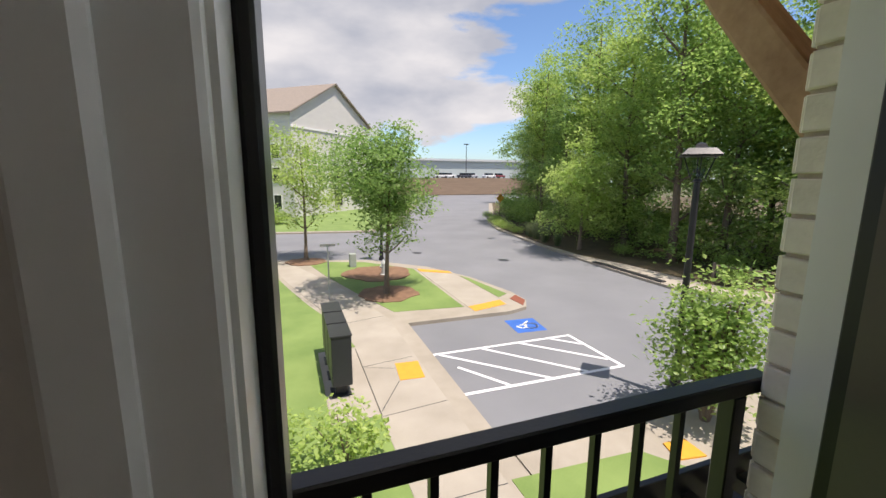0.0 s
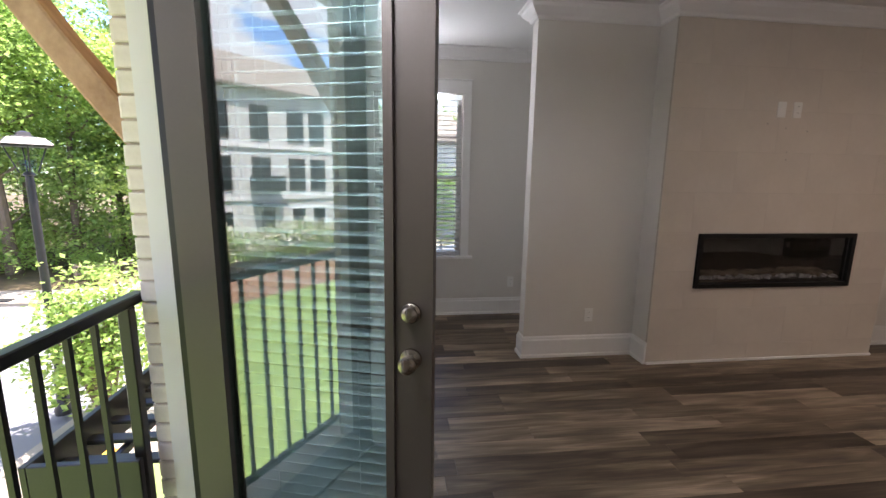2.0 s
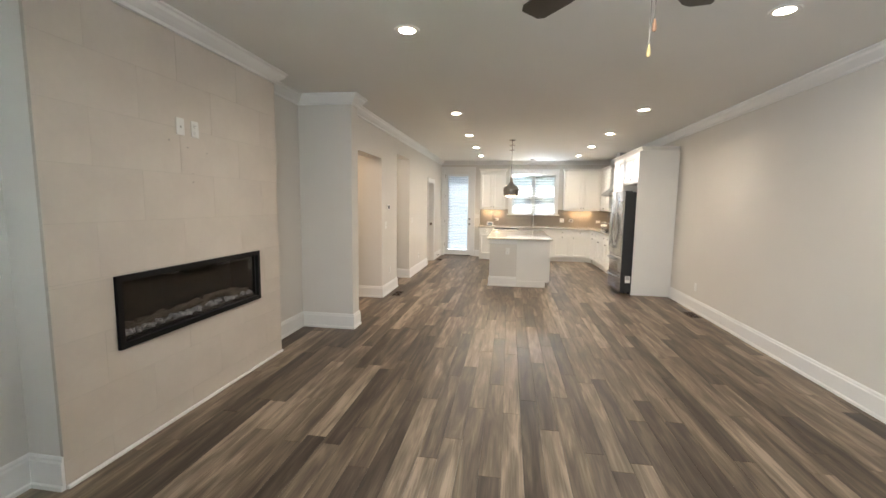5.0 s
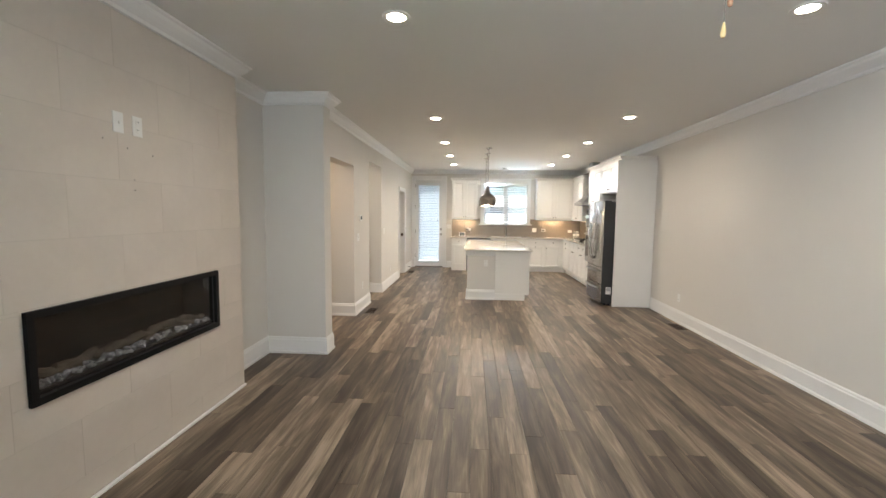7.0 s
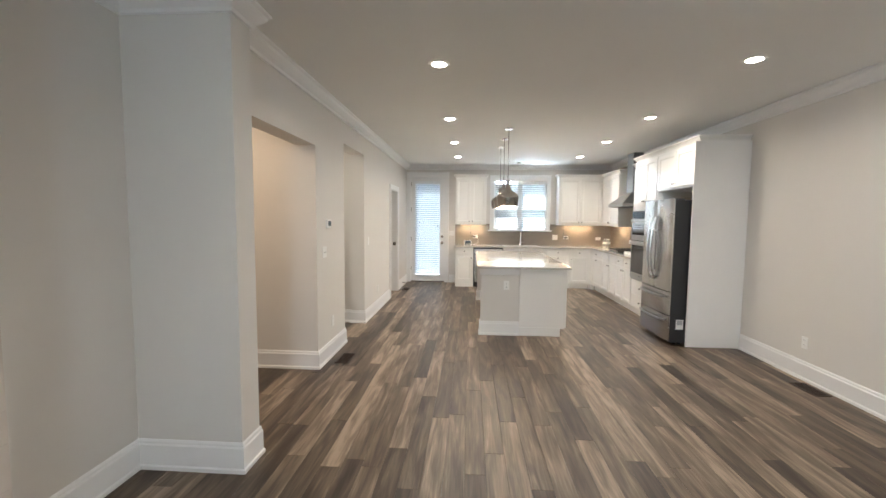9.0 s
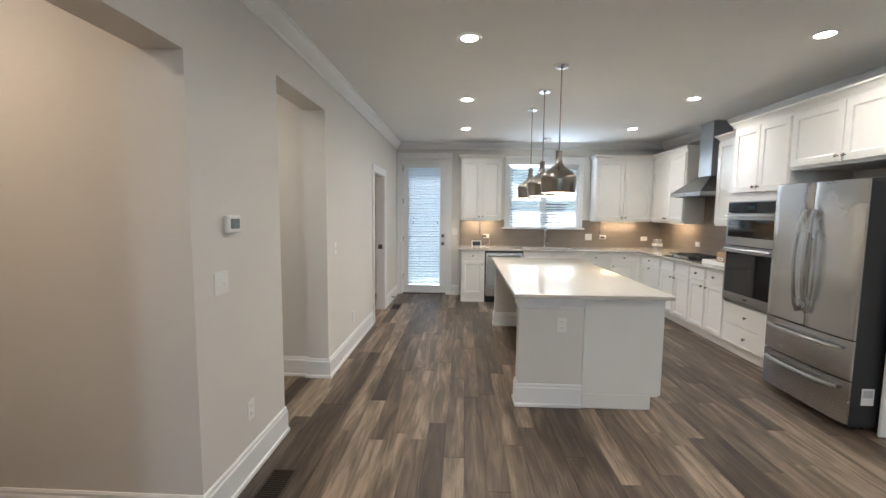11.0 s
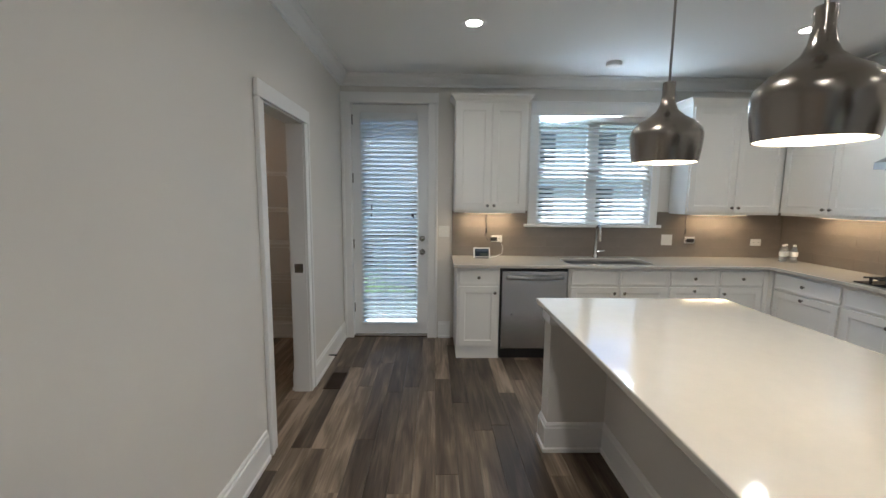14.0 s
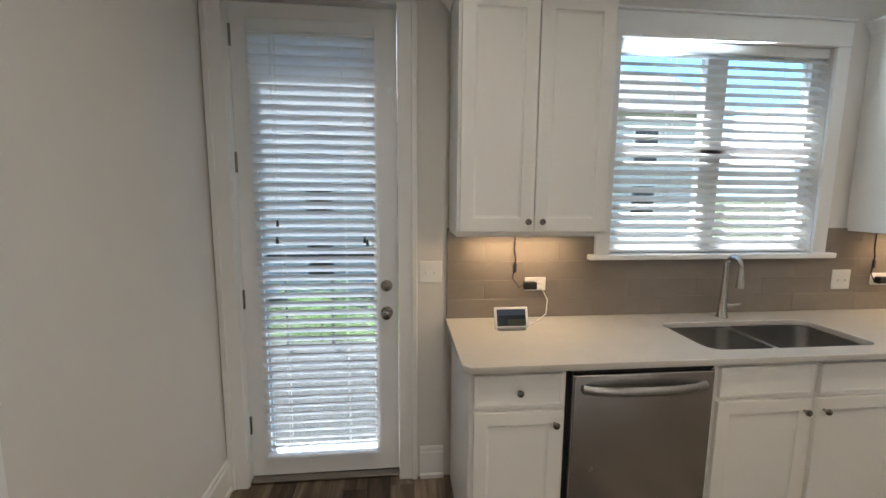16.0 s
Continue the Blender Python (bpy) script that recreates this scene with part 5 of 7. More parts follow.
part("white_cable", tube(bmesh.new(), [(0.62, -12.66, CT + 0.006), (0.55, -12.72, CT + 0.006), (0.47, -12.79, CT + 0.03), (0.455, -12.815, CT + 0.10), (0.49, -12.82, CT + 0.165), (0.53, -12.825, CT + 0.18)], 0.0025, 7), PLASTIC, hub, smooth=True)

CLEAR = mat("clear_plastic_water", (0.75, 0.78, 0.80), 0.08, var=0.05, scale=10, bump=0.0)
for nd_ in (CLEAR.node_tree.nodes["Principled BSDF"],):
    nd_.inputs["Transmission Weight"].default_value = 0.75
    nd_.inputs["IOR"].default_value = 1.2


def water_bottle(x, y):
    b = thing("water_bottle", (x, y, CT), "small clear water bottle with a white cap on the worktop", "bottle", "water bottles")
    part("bottle", lathe(bmesh.new(), [(0.028, CT + 0.001), (0.032, CT + 0.006), (0.031, CT + 0.06), (0.032, CT + 0.11), (0.026, CT + 0.135), (0.013, CT + 0.155), (0.012, CT + 0.163)], 18, (x, y, 0)), CLEAR, b, smooth=True)
    part("paper_label", lathe(bmesh.new(), [(0.0325, CT + 0.06), (0.0328, CT + 0.062), (0.0328, CT + 0.105), (0.0325, CT + 0.107)], 18, (x, y, 0), caps=False), PLASTIC, b, "white paper label", True)
    part("cap", lathe(bmesh.new(), [(0.0145, CT + 0.160), (0.0145, CT + 0.174), (0.012, CT + 0.177), (0.002, CT + 0.177)], 16, (x, y, 0)), PLASTIC, b, "white screw cap", True)


for x, y in ((-2.345, -12.52), (-2.415, -12.575), (-2.435, -12.495)):
    water_bottle(x, y)

# tray with brown paper bags beside the cooktop
tr = thing("serving_tray", (-2.3, -10.42, CT), "low white serving tray beside the cooktop", "tray")
part("tray_base", block(bmesh.new(), (-2.46, -2.12, -10.68, -10.20, CT, CT + 0.045), [(-2.445, -2.135, -10.665, -10.215, CT + 0.01, 9)]), PLASTIC, tr)
KRAFT = mat("kraft_paper", (0.42, 0.28, 0.16), 0.85, var=0.12, scale=10, bump=0.3, bscale=50)


def gift_bag(x, y, rz, w=0.11, h=0.13):
    g = thing("gift_bag", (0, 0, 0), "small brown paper bag with twisted handles on the tray", "paper bag", "paper bags on the tray")
    bm = bmesh.new()
    lo = [(-w / 2, -0.03), (w / 2, -0.03), (w / 2, 0.03), (-w / 2, 0.03)]
    a = [bm.verts.new((p[0], p[1], 0)) for p in lo]
    b = [bm.verts.new((p[0], p[1] * 0.7, h)) for p in lo]
    c = [bm.verts.new((p[0] * 0.96, p[1] * 0.6, h)) for p in lo]
    d = [bm.verts.new((p[0] * 0.96, p[1] * 0.8, 0.01)) for p in lo]
    for q, r in ((a, b), (b, c), (c, d)):
        for i in range(4):
            bm.faces.new((q[i], q[(i + 1) % 4], r[(i + 1) % 4], r[i]))
    bm.faces.new(a[::-1])
    bm.faces.new(d)
    bmesh.ops.recalc_face_normals(bm, faces=bm.faces)
    part("bag", bm, KRAFT, g)
    for s in (-1, 1):
        pts = [(-0.025 + 0.05 * i / 8, s * 0.02, h - 0.01 + 0.05 * math.sin(math.pi * i / 8)) for i in range(9)]
        part("handle", tube(bmesh.new(), pts, 0.002, 6), KRAFT, g, smooth=True)
    part("paper_tag", B(-0.035, 0.035, -0.0300, -0.0275, 0.03, 0.065), PLASTIC, g, "white printed tag")
    part("tag_print", B(-0.025, 0.025, -0.0306, -0.0295, 0.042, 0.052), DARKGREY, g, "dark printed line")
    g.matrix_basis = pose(x, y, CT + 0.0105, 0, 0, rz)


gift_bag(-2.30, -10.57, 110)
gift_bag(-2.33, -10.42, 120, 0.10, 0.11)
gift_bag(-2.25, -10.30, 100, 0.13, 0.15)

# ---- island ----
isl = thing("kitchen_island", (0, -9.65, 0), "kitchen island with painted end walls and white cabinet side", "kitchen island")
IY0, IY1 = -10.92, -8.46
part("end_wall", B(0.50, 0.0, IY1 - 0.13, IY1, 0, CT - 0.031), WALL, isl, "grey painted end wall")
part("end_wall", B(0.50, 0.0, IY0, IY0 + 0.13, 0, CT - 0.031), WALL, isl, "grey painted end wall")
part("knee_wall", B(0.15, 0.0, IY0 + 0.13, IY1 - 0.13, 0, CT - 0.031), WALL, isl, "grey painted knee wall")
IB = [(0, 0), (0.024, 0), (0.024, 0.022), (0.016, 0.03), (0.016, 0.150), (0.010, 0.160), (0.010, 0.172), (0.004, 0.184), (0, 0.184)]
run = [(0.0, IY1), (0.50, IY1), (0.50, IY1 - 0.13), (0.15, IY1 - 0.13), (0.15, IY0 + 0.13), (0.50, IY0 + 0.13), (0.50, IY0), (0.0, IY0)]
part("baseboard", sweep(bmesh.new(), run, [(o, z) for o, z in IB]), TRIM, isl, "white painted skirting")
zt = CT - 0.032
band = [(0, zt), (0.014, zt), (0.014, zt - 0.075), (0.008, zt - 0.09), (0, zt - 0.09)]
part("frieze", sweep(bmesh.new(), run, band), TRIM, isl, "white painted band under the worktop")
part("cabinet_body", B(-0.002, -0.59, IY0 + 0.006, IY1 + 0.004, 0.10, CT - 0.031), CABINET, isl, "white cabinet side")
part("cabinet_plinth", B(-0.002, -0.52, IY0 + 0.006, IY1 + 0.004, 0.0, 0.10), CABINET, isl)
part("end_panel", B(-0.002, -0.605, IY1 + 0.004, IY1 + 0.012, 0.115, CT - 0.031, 0.002), CABINET, isl, "white cabinet end panel")
part("end_plinth", B(-0.002, -0.53, IY1 + 0.004, IY1 + 0.014, 0.0, 0.114, 0.002), CABINET, isl)
for i in range(4):
    bm = panel(bmesh.new(), 0.585, 0.74, 0.02, 0, 0, 0.125)
    bmesh.ops.transform(bm, matrix=Matrix.Translation((-0.612, IY1 - 0.03 - i * 0.605, 0)) @ Matrix.Rotation(radians(-90), 4, "Z"), verts=bm.verts)
    part("door", bm, CABINET, isl)
bm = B(-0.645, 0.55, -10.96, -8.375, CT - 0.030, CT, 0.005, 2)
solo("island_worktop", bm, QUARTZ, "polished white quartz worktop on the kitchen island", "countertop")
plate(0.17, IY1, 0.66, 180, "outlet", label="white outlet in the island's end wall")

# ---- pantry ----
for z in (0.36, 0.71, 1.06, 1.41, 1.755):
    s = thing("wire_shelf", (2.9, -12.6, z), "white wire pantry shelf on the back wall", "shelf", "pantry shelves")
    for yy, zz in ((-12.84, z), (-12.70, z), (-12.56, z), (-12.50, z), (-12.50, z - 0.03)):
        part("wire", tube(bmesh.new(), [(2.29, yy, zz), (3.47, yy, zz)], 0.0032, 6), PLASTIC, s)
    for i in range(30):
        x = 2.31 + i * 0.04
        part("cross_wire", tube(bmesh.new(), [(x, -12.845, z + 0.004), (x, -12.50, z + 0.004), (x, -12.497, z - 0.03)], 0.0018, 4), PLASTIC, s)
    for x in (2.62, 3.16):
        part("bracket", tube(bmesh.new(), [(x, -12.51, z - 0.03), (x, -12.842, z - 0.28)], 0.004, 6), PLASTIC, s)
part("corner_pole", lathe(bmesh.new(), [(0.010, 0.0), (0.010, 0.365)], 10, (3.10, -12.485, 0)), PLASTIC, s)


# ---- outside: wall face, railing and timber at the balcony door ----
YO = 0.535                            # outer brick face
bm = block(bmesh.new(), (-2.74, 5.2, YF + 0.122, YO - 0.012, GROUND - 0.1, 3.6), [(DOOR0 - 0.01, DOOR1 + 0.01, -9, 9, -0.03, 2.52)])
wall_brick = structure("wall_brick", bm, MORTAR, "whitewashed brick outer wall with pale mortar", "wall")
bm = block(bmesh.new(), (3.93, 4.05, -2.6, YF + 0.12, GROUND, 3.6), [(0, 9, NW[0] - 0.02, NW[1] + 0.02, NW[2] - 0.02, NW[3] + 0.02)])
structure("wall_brick_side", bm, BRICKW, "whitewashed outer wall of the nook", "wall")

rail = thing("balcony_railing", (0.455, 0.60, 0.0), "black metal railing across the balcony door", "railing")
part("top_rail", B(-0.16, 1.02, YO + 0.006, YO + 0.048, 1.035, 1.072, 0.004), BLACK, rail)
part("bottom_rail", B(-0.16, 1.02, YO + 0.010, YO + 0.040, 0.045, 0.075, 0.003), BLACK, rail)
for x in (-0.10, 0.905):
    part("post", B(x, x + 0.038, YO + 0.006, YO + 0.044, 0.0, 1.036, 0.003), BLACK, rail)
for i in range(8):
    x = -0.10 + 0.038 + 0.108 * (i + 0.7)
    if x < 0.89:
        part("baluster", B(x - 0.0075, x + 0.0075, YO + 0.018, YO + 0.033, 0.074, 1.036), BLACK, rail)
for x in (-0.16, 0.99):
    part("wall_bracket", B(x, x + 0.03, YO - 0.004, YO + 0.010, 1.0, 1.075, 0.002), BLACK, rail)
structure("trim", B(-0.2, 1.0, YO - 0.02, YO + 0.12, -0.12, -0.035), MORTAR, "pale stone sill under the balcony door", "sill")


def brace(x):
    b = thing("timber_brace", (x, YO, 1.5), "rough cedar timber brace under the eaves", "timber brace", "timber braces")
    d = Vector((0, 0.70, 0.98)).normalized()
    u = Vector((0, -d.z, d.y))
    a, c = Vector((x, YO + 0.06, 1.60)), Vector((x, YO + 1.10, 3.05))
    bm = bmesh.new()
    rings = []
    n = 9
    for i in range(n):
        p = a.lerp(c, i / (n - 1))
        wob = 0.004 * math.sin(i * 2.1 + x)
        rings.append([bm.verts.new(p + u * (s * 0.047 + wob) + Vector((r * 0.050, 0, 0))) for s, r in ((-1, -1), (-1, -0.8), (-1, 0.8), (-1, 1), (-0.8, 1.08), (0.8, 1.08), (1, 1), (1, 0.8), (1, -0.8), (1, -1), (0.8, -1.08), (-0.8, -1.08))])
    for p, q in zip(rings, rings[1:]):
        for i in range(12):
            bm.faces.new((p[i], p[(i + 1) % 12], q[(i + 1) % 12], q[i]))
    bm.faces.new(rings[0][::-1])
    bm.faces.new(rings[-1])
    bmesh.ops.recalc_face_normals(bm, faces=bm.faces)
    part("brace_beam", bm, TIMBER, b)
    part("wall_plate", B(x - 0.07, x + 0.07, YO + 0.002, YO + 0.09, 1.35, 3.0, 0.006), TIMBER, b)


brace(1.22)
brace(-0.42)
structure("trim", B(-2.9, 5.3, YO, YO + 1.35, 3.05, 3.2), TIMBER, "brown timber soffit of the eaves", "soffit")

aw = thing("steel_awning", (1.9, 0.76, 0.30), "black steel slatted awning fixed to the brick wall", "awning")
part("front_fascia", B(0.86, 3.2, 0.895, 0.92, 0.30, 0.50, 0.003), BLACK, aw)
part("side_fascia", B(0.86, 0.885, YO + 0.002, 0.896, 0.30, 0.50, 0.003), BLACK, aw)
part("side_fascia", B(3.175, 3.2, YO + 0.002, 0.896, 0.30, 0.50, 0.003), BLACK, aw)
for i in range(16):
    x = 0.98 + i * 0.14
    part("slat", B(x, x + 0.05, YO + 0.002, 0.896, 0.40, 0.42, 0.003), DARKGREY, aw)
part("long_bar", B(0.885, 3.175, 0.73, 0.76, 0.36, 0.395, 0.003), BLACK, aw)

# ---- outside: ground, road, pavements ----
def stain_mat(name, a, b, rough, sc, bump, bs):
    return mat(name, a, rough, scale=sc, bump=bump, bscale=bs, rgb2=b)


GRASS = stain_mat("lawn_grass", (0.095, 0.165, 0.035), (0.21, 0.29, 0.085), 0.95, 0.8, 0.8, 60)
ASPHALT = stain_mat("asphalt", (0.145, 0.15, 0.16), (0.21, 0.215, 0.225), 0.9, 0.35, 0.5, 120)
CONCRETE = stain_mat("pale_concrete", (0.27, 0.24, 0.19), (0.40, 0.36, 0.30), 0.9, 0.9, 0.3, 80)
KERB = stain_mat("kerb_concrete", (0.25, 0.22, 0.17), (0.37, 0.33, 0.27), 0.9, 1.3, 0.3, 60)
LITTER = stain_mat("leaf_litter", (0.045, 0.038, 0.018), (0.13, 0.095, 0.05), 0.95, 1.6, 0.9, 30)
MULCH = stain_mat("brown_mulch", (0.12, 0.065, 0.035), (0.26, 0.15, 0.09), 0.95, 3.0, 0.9, 45)
YELLOW = mat("yellow_tactile", (0.62, 0.30, 0.03), 0.7, var=0.12, scale=5, bump=0.2, bscale=90)
PAINT = mat("road_paint_white", (0.72, 0.72, 0.72), 0.7, var=0.12, scale=4, bump=0.2, bscale=90)
BLUE = mat("road_paint_blue", (0.03, 0.12, 0.42), 0.7, var=0.15, scale=4, bump=0.2, bscale=90)
EARTH = stain_mat("woodland_floor", (0.05, 0.06, 0.025), (0.12, 0.11, 0.05), 0.95, 0.3, 0.6, 20)


def poly(points, z0, z1):
    bm = bmesh.new()
    lo = [bm.verts.new((x, y, z0)) for x, y in points]
    hi = [bm.verts.new((x, y, z1)) for x, y in points]
    bm.faces.new(lo[::-1])
    bm.faces.new(hi)
    for i in range(len(points)):
        j = (i + 1) % len(points)
        bm.faces.new((lo[i], lo[j], hi[j], hi[i]))
    bmesh.ops.recalc_face_normals(bm, faces=bm.faces)
    return bm


def slab(name, points, top, material, label, category, thick=0.3):
    return structure(name, poly(points, GROUND + top - thick, GROUND + top), material, label, category)


def ring_pts(x, y, r, n=22, wob=0.12, seed=1):
    q = random.Random(seed)
    return [(x + r * (1 + q.uniform(-wob, wob)) * math.cos(2 * math.pi * i / n), y + r * (1 + q.uniform(-wob, wob)) * math.sin(2 * math.pi * i / n)) for i in range(n)]


slab("ground", [(-900, -700), (900, -700), (900, 900), (-900, 900)], -0.16, EARTH, "wide ground of grass and earth", "ground", 1.0)
slab("road", [(-120, 2), (70, 2), (70, 118), (-120, 118)], -0.13, ASPHALT, "pale grey worn asphalt road", "road", 0.02)
KB = 0.0
slab("road", [(12, -40), (31, -40), (31, -4.8), (24, 1.2), (12, 1.0)], -0.12, ASPHALT, "pale asphalt side street below the nook window", "road", 0.02)
slab("pavement", [(-60, 0.75), (3.66, 0.75), (3.66, 6.6), (3.72, 13.2), (7.7, 13.15), (8.6, 13.45), (9.05, 14.2), (9.1, 15.5), (8.5, 18.6), (7.2, 21.6), (4.4, 24.5), (-0.8, 26.2), (-60, 30)], KB, KERB, "concrete pavement with kerbs round the planted island", "pavement")
slab("lawn", [(-60, 1.0), (1.65, 1.0), (1.65, 7.95), (0.62, 7.95), (0.62, 11.7), (1.7, 11.75), (1.25, 14.2), (0.55, 16.5), (-0.2, 19.5), (-0.8, 22.2), (-2.4, 24.6), (-60, 28)], KB + 0.012, GRASS, "mown green lawn beside the walk", "lawn", 0.1)
slab("lawn", [(3.55, 14.5), (6.25, 14.2), (6.3, 21.3), (4.1, 23.9), (0.8, 25.2), (1.7, 21.0), (2.6, 17.6)], KB + 0.012, GRASS, "mown green lawn on the planted island", "lawn", 0.1)
slab("lawn", [(8.15, 14.9), (8.75, 15.3), (8.3, 18.4), (8.1, 19.0)], KB + 0.012, GRASS, "narrow strip of green lawn", "lawn", 0.1)
slab("pavement", [(1.66, 1.0), (3.2, 1.0), (3.2, 13.8), (2.95, 15.0), (2.0, 19.0), (0.2, 24.4), (-1.9, 25.0), (-0.6, 22.4), (0.0, 19.6), (0.75, 16.6), (1.45, 14.2), (1.66, 11.9)], KB + 0.008, CONCRETE, "pale concrete footpath curving past the mailboxes", "footpath", 0.1)
slab("pavement", [(0.64, 7.97), (1.64, 7.97), (1.64, 11.7), (0.64, 11.66)], KB + 0.008, CONCRETE, "pale concrete pad under the mailboxes", "footpath", 0.1)
slab("pavement", [(6.4, 13.5), (8.05, 13.9), (8.0, 20.1), (6.45, 21.4)], KB + 0.009, CONCRETE, "pale concrete ramp across the island", "footpath", 0.1)
slab("pavement", [(3.70, 0.75), (16, 0.75), (14, 5.6), (9.5, 6.2), (3.70, 6.35)], KB - 0.01, KERB, "concrete pavement below the balcony", "pavement")
slab("lawn", [(3.3, 1.0), (9, 1.0), (6.6, 4.2), (5.9, 5.2), (3.3, 5.35)], KB + 0.012, GRASS, "mown green lawn below the balcony", "lawn", 0.1)
for q, nm in (([(2.42, 9.3), (3.05, 9.25), (3.15, 10.2), (2.52, 10.25)], "a"), ([(6.45, 13.55), (7.98, 13.95), (8.0, 14.55), (6.42, 14.15)], "b"), ([(6.5, 20.5), (7.9, 19.6), (7.95, 20.1), (6.5, 21.2)], "c"), ([(6.35, 4.75), (6.95, 4.65), (7.0, 5.15), (6.5, 5.2)], "d")):
    s = slab("tactile_paving", q, KB + 0.020, YELLOW, "yellow tactile warning pad on the walk", "tactile paving", 0.03)
for cx, cy, r, sd in ((3.95, 17.0, 1.25, 3), (4.2, 20.9, 1.7, 5), (0.9, 25.0, 1.1, 7)):
    slab("mulch", ring_pts(cx, cy, r, seed=sd), KB + 0.028 + 0.003 * sd, MULCH, "brown pine-straw mulch bed round a tree", "mulch", 0.05)
slab("pavement", [(-90, 39.5), (-1.5, 39.0), (6.2, 37.8), (8.8, 38.6), (11.0, 42.0), (14.5, 52), (20, 66), (26, 84), (30, 116), (-90, 116)], KB, KERB, "far pavement kerb across the side road", "pavement")
slab("lawn", [(-90, 40.2), (-1.4, 39.7), (5.9, 38.5), (8.2, 39.3), (10.2, 42.6), (13.7, 52.4), (19, 66), (25, 84), (29, 116), (-90, 116)], KB + 0.012, GRASS, "green lawn in front of the far house", "lawn", 0.1)
RK = [(60, -10), (30, -4), (22, 5.5), (18.2, 10.2), (16.6, 13.5), (16.75, 17.9), (17.5, 25.7), (19.1, 35.8), (21.2, 42.0), (24.2, 47.6), (36.5, 72), (62, 84)]
slab("pavement", RK + [(120, 84), (120, -10)], KB, KERB, "kerb of the wooded side of the road", "pavement")
slab("pavement", [(x + 0.25, y) for x, y in RK[2:7]] + [(19.0, 25.6), (18.4, 17.8), (18.5, 13.8), (20.0, 10.9), (24, 6.2)], KB + 0.008, CONCRETE, "pale concrete footpath along the woods", "footpath", 0.1)
slab("mulch", [(24.2, 6.1), (20.1, 10.9), (18.6, 13.8), (18.5, 17.8), (17.75, 21.5), (17.9, 25.7), (19.5, 35.6), (21.6, 41.8), (24.8, 47.4), (37.2, 72), (62, 83.5), (110, 83), (110, -9), (60, -9)], KB + 0.016, LITTER, "brown leaf litter under the woods", "mulch", 0.1)


def strip(x0, y0, x1, y1, w, material, label, category="road marking", z=-0.126):
    d = Vector((x1 - x0, y1 - y0)).normalized()
    n = Vector((-d.y, d.x)) * w / 2
    return slab("road_marking", [(x0 - n.x, y0 - n.y), (x1 - n.x, y1 - n.y), (x1 + n.x, y1 + n.y), (x0 + n.x, y0 + n.y)], z, material, label, category, 0.004)


LINE = "worn white painted parking line"
strip(3.75, 10.72, 8.5, 10.66, 0.11, PAINT, LINE)
strip(3.75, 8.36, 8.5, 8.28, 0.11, PAINT, LINE)
strip(8.48, 10.70, 8.48, 8.25, 0.11, PAINT, LINE, z=-0.1255)
for x0, y0, x1, y1 in ((4.15, 9.75, 5.0, 8.4), (3.95, 10.66, 6.2, 8.36), (5.3, 10.66, 7.35, 8.34), (6.6, 10.64, 8.40, 8.75), (7.7, 10.64, 8.42, 9.9)):
    strip(x0, y0, x1, y1, 0.10, PAINT, LINE, z=-0.125)
slab("road_marking", [(7.0, 11.38), (8.1, 11.3), (8.28, 12.5), (7.15, 12.6)], -0.126, BLUE, "blue painted disabled-parking square", "road marking", 0.004)


def wheelchair_mark():
    bm = bmesh.new()
    c = Vector((7.62, 11.9))
    z = GROUND - 0.122

    def bar(pts, w):
        for (a, b), (e, f) in zip(pts, pts[1:]):
            d = Vector((e - a, f - b)).normalized() * w / 2
            n = Vector((-d.y, d.x))
            q = [bm.verts.new((c.x + x, c.y + y, z)) for x, y in ((a - d.x - n.x, b - d.y - n.y), (e + d.x - n.x, f + d.y - n.y), (e + d.x + n.x, f + d.y + n.y), (a - d.x + n.x, b - d.y + n.y))]
            bm.faces.new(q)
    bar([(0.14 + 0.25 * math.cos(radians(a)), -0.05 + 0.25 * math.sin(radians(a))) for a in range(-150, 121, 15)], 0.07)
    bar([(0.28, 0.36), (0.08, 0.22), (-0.05, -0.12), (-0.24, -0.2), (-0.33, 0.05)], 0.07)
    bar([(0.06, 0.08), (-0.14, 0.12)], 0.06)
    return bm


structure("road_marking", wheelchair_mark(), PAINT, "white wheelchair symbol painted on the blue square", "road marking")
for x0, y0, x1, y1 in ((1.68, 10.35, 3.1, 10.55), (1.66, 7.9, 3.18, 8.05), (1.68, 10.3, 2.45, 10.0), (1.7, 8.1, 2.4, 9.3), (1.66, 5.3, 3.2, 5.3), (1.67, 7.95, 1.67, 11.6), (1.5, 13.8, 3.1, 14.2), (0.7, 16.8, 2.6, 16.9)):
    strip(x0, y0, x1, y1, 0.018, DARKGREY, "dark joint in the concrete walk", "joint", z=KB + 0.0095)
for x, y in ((8.1, 26.5), (16.0, 31.0), (12.5, 22.4)):
    slab("manhole_cover", ring_pts(x, y, 0.35, 16, 0), -0.124, DARKGREY, "round dark manhole cover in the road", "manhole cover", 0.004)
slab("storm_drain", [(16.75, 14.5), (17.1, 14.5), (17.25, 19.5), (16.9, 19.5)], KB + 0.06, DARKGREY, "dark storm drain inlet in the kerb", "storm drain", 0.12)
slab("storm_drain", [(8.55, 13.6), (9.0, 14.2), (9.0, 15.0), (8.5, 14.6)], KB + 0.012, mat("red_brick_pad", (0.22, 0.07, 0.04), 0.9), "dark red drain cover at the island's tip", "storm drain", 0.04)

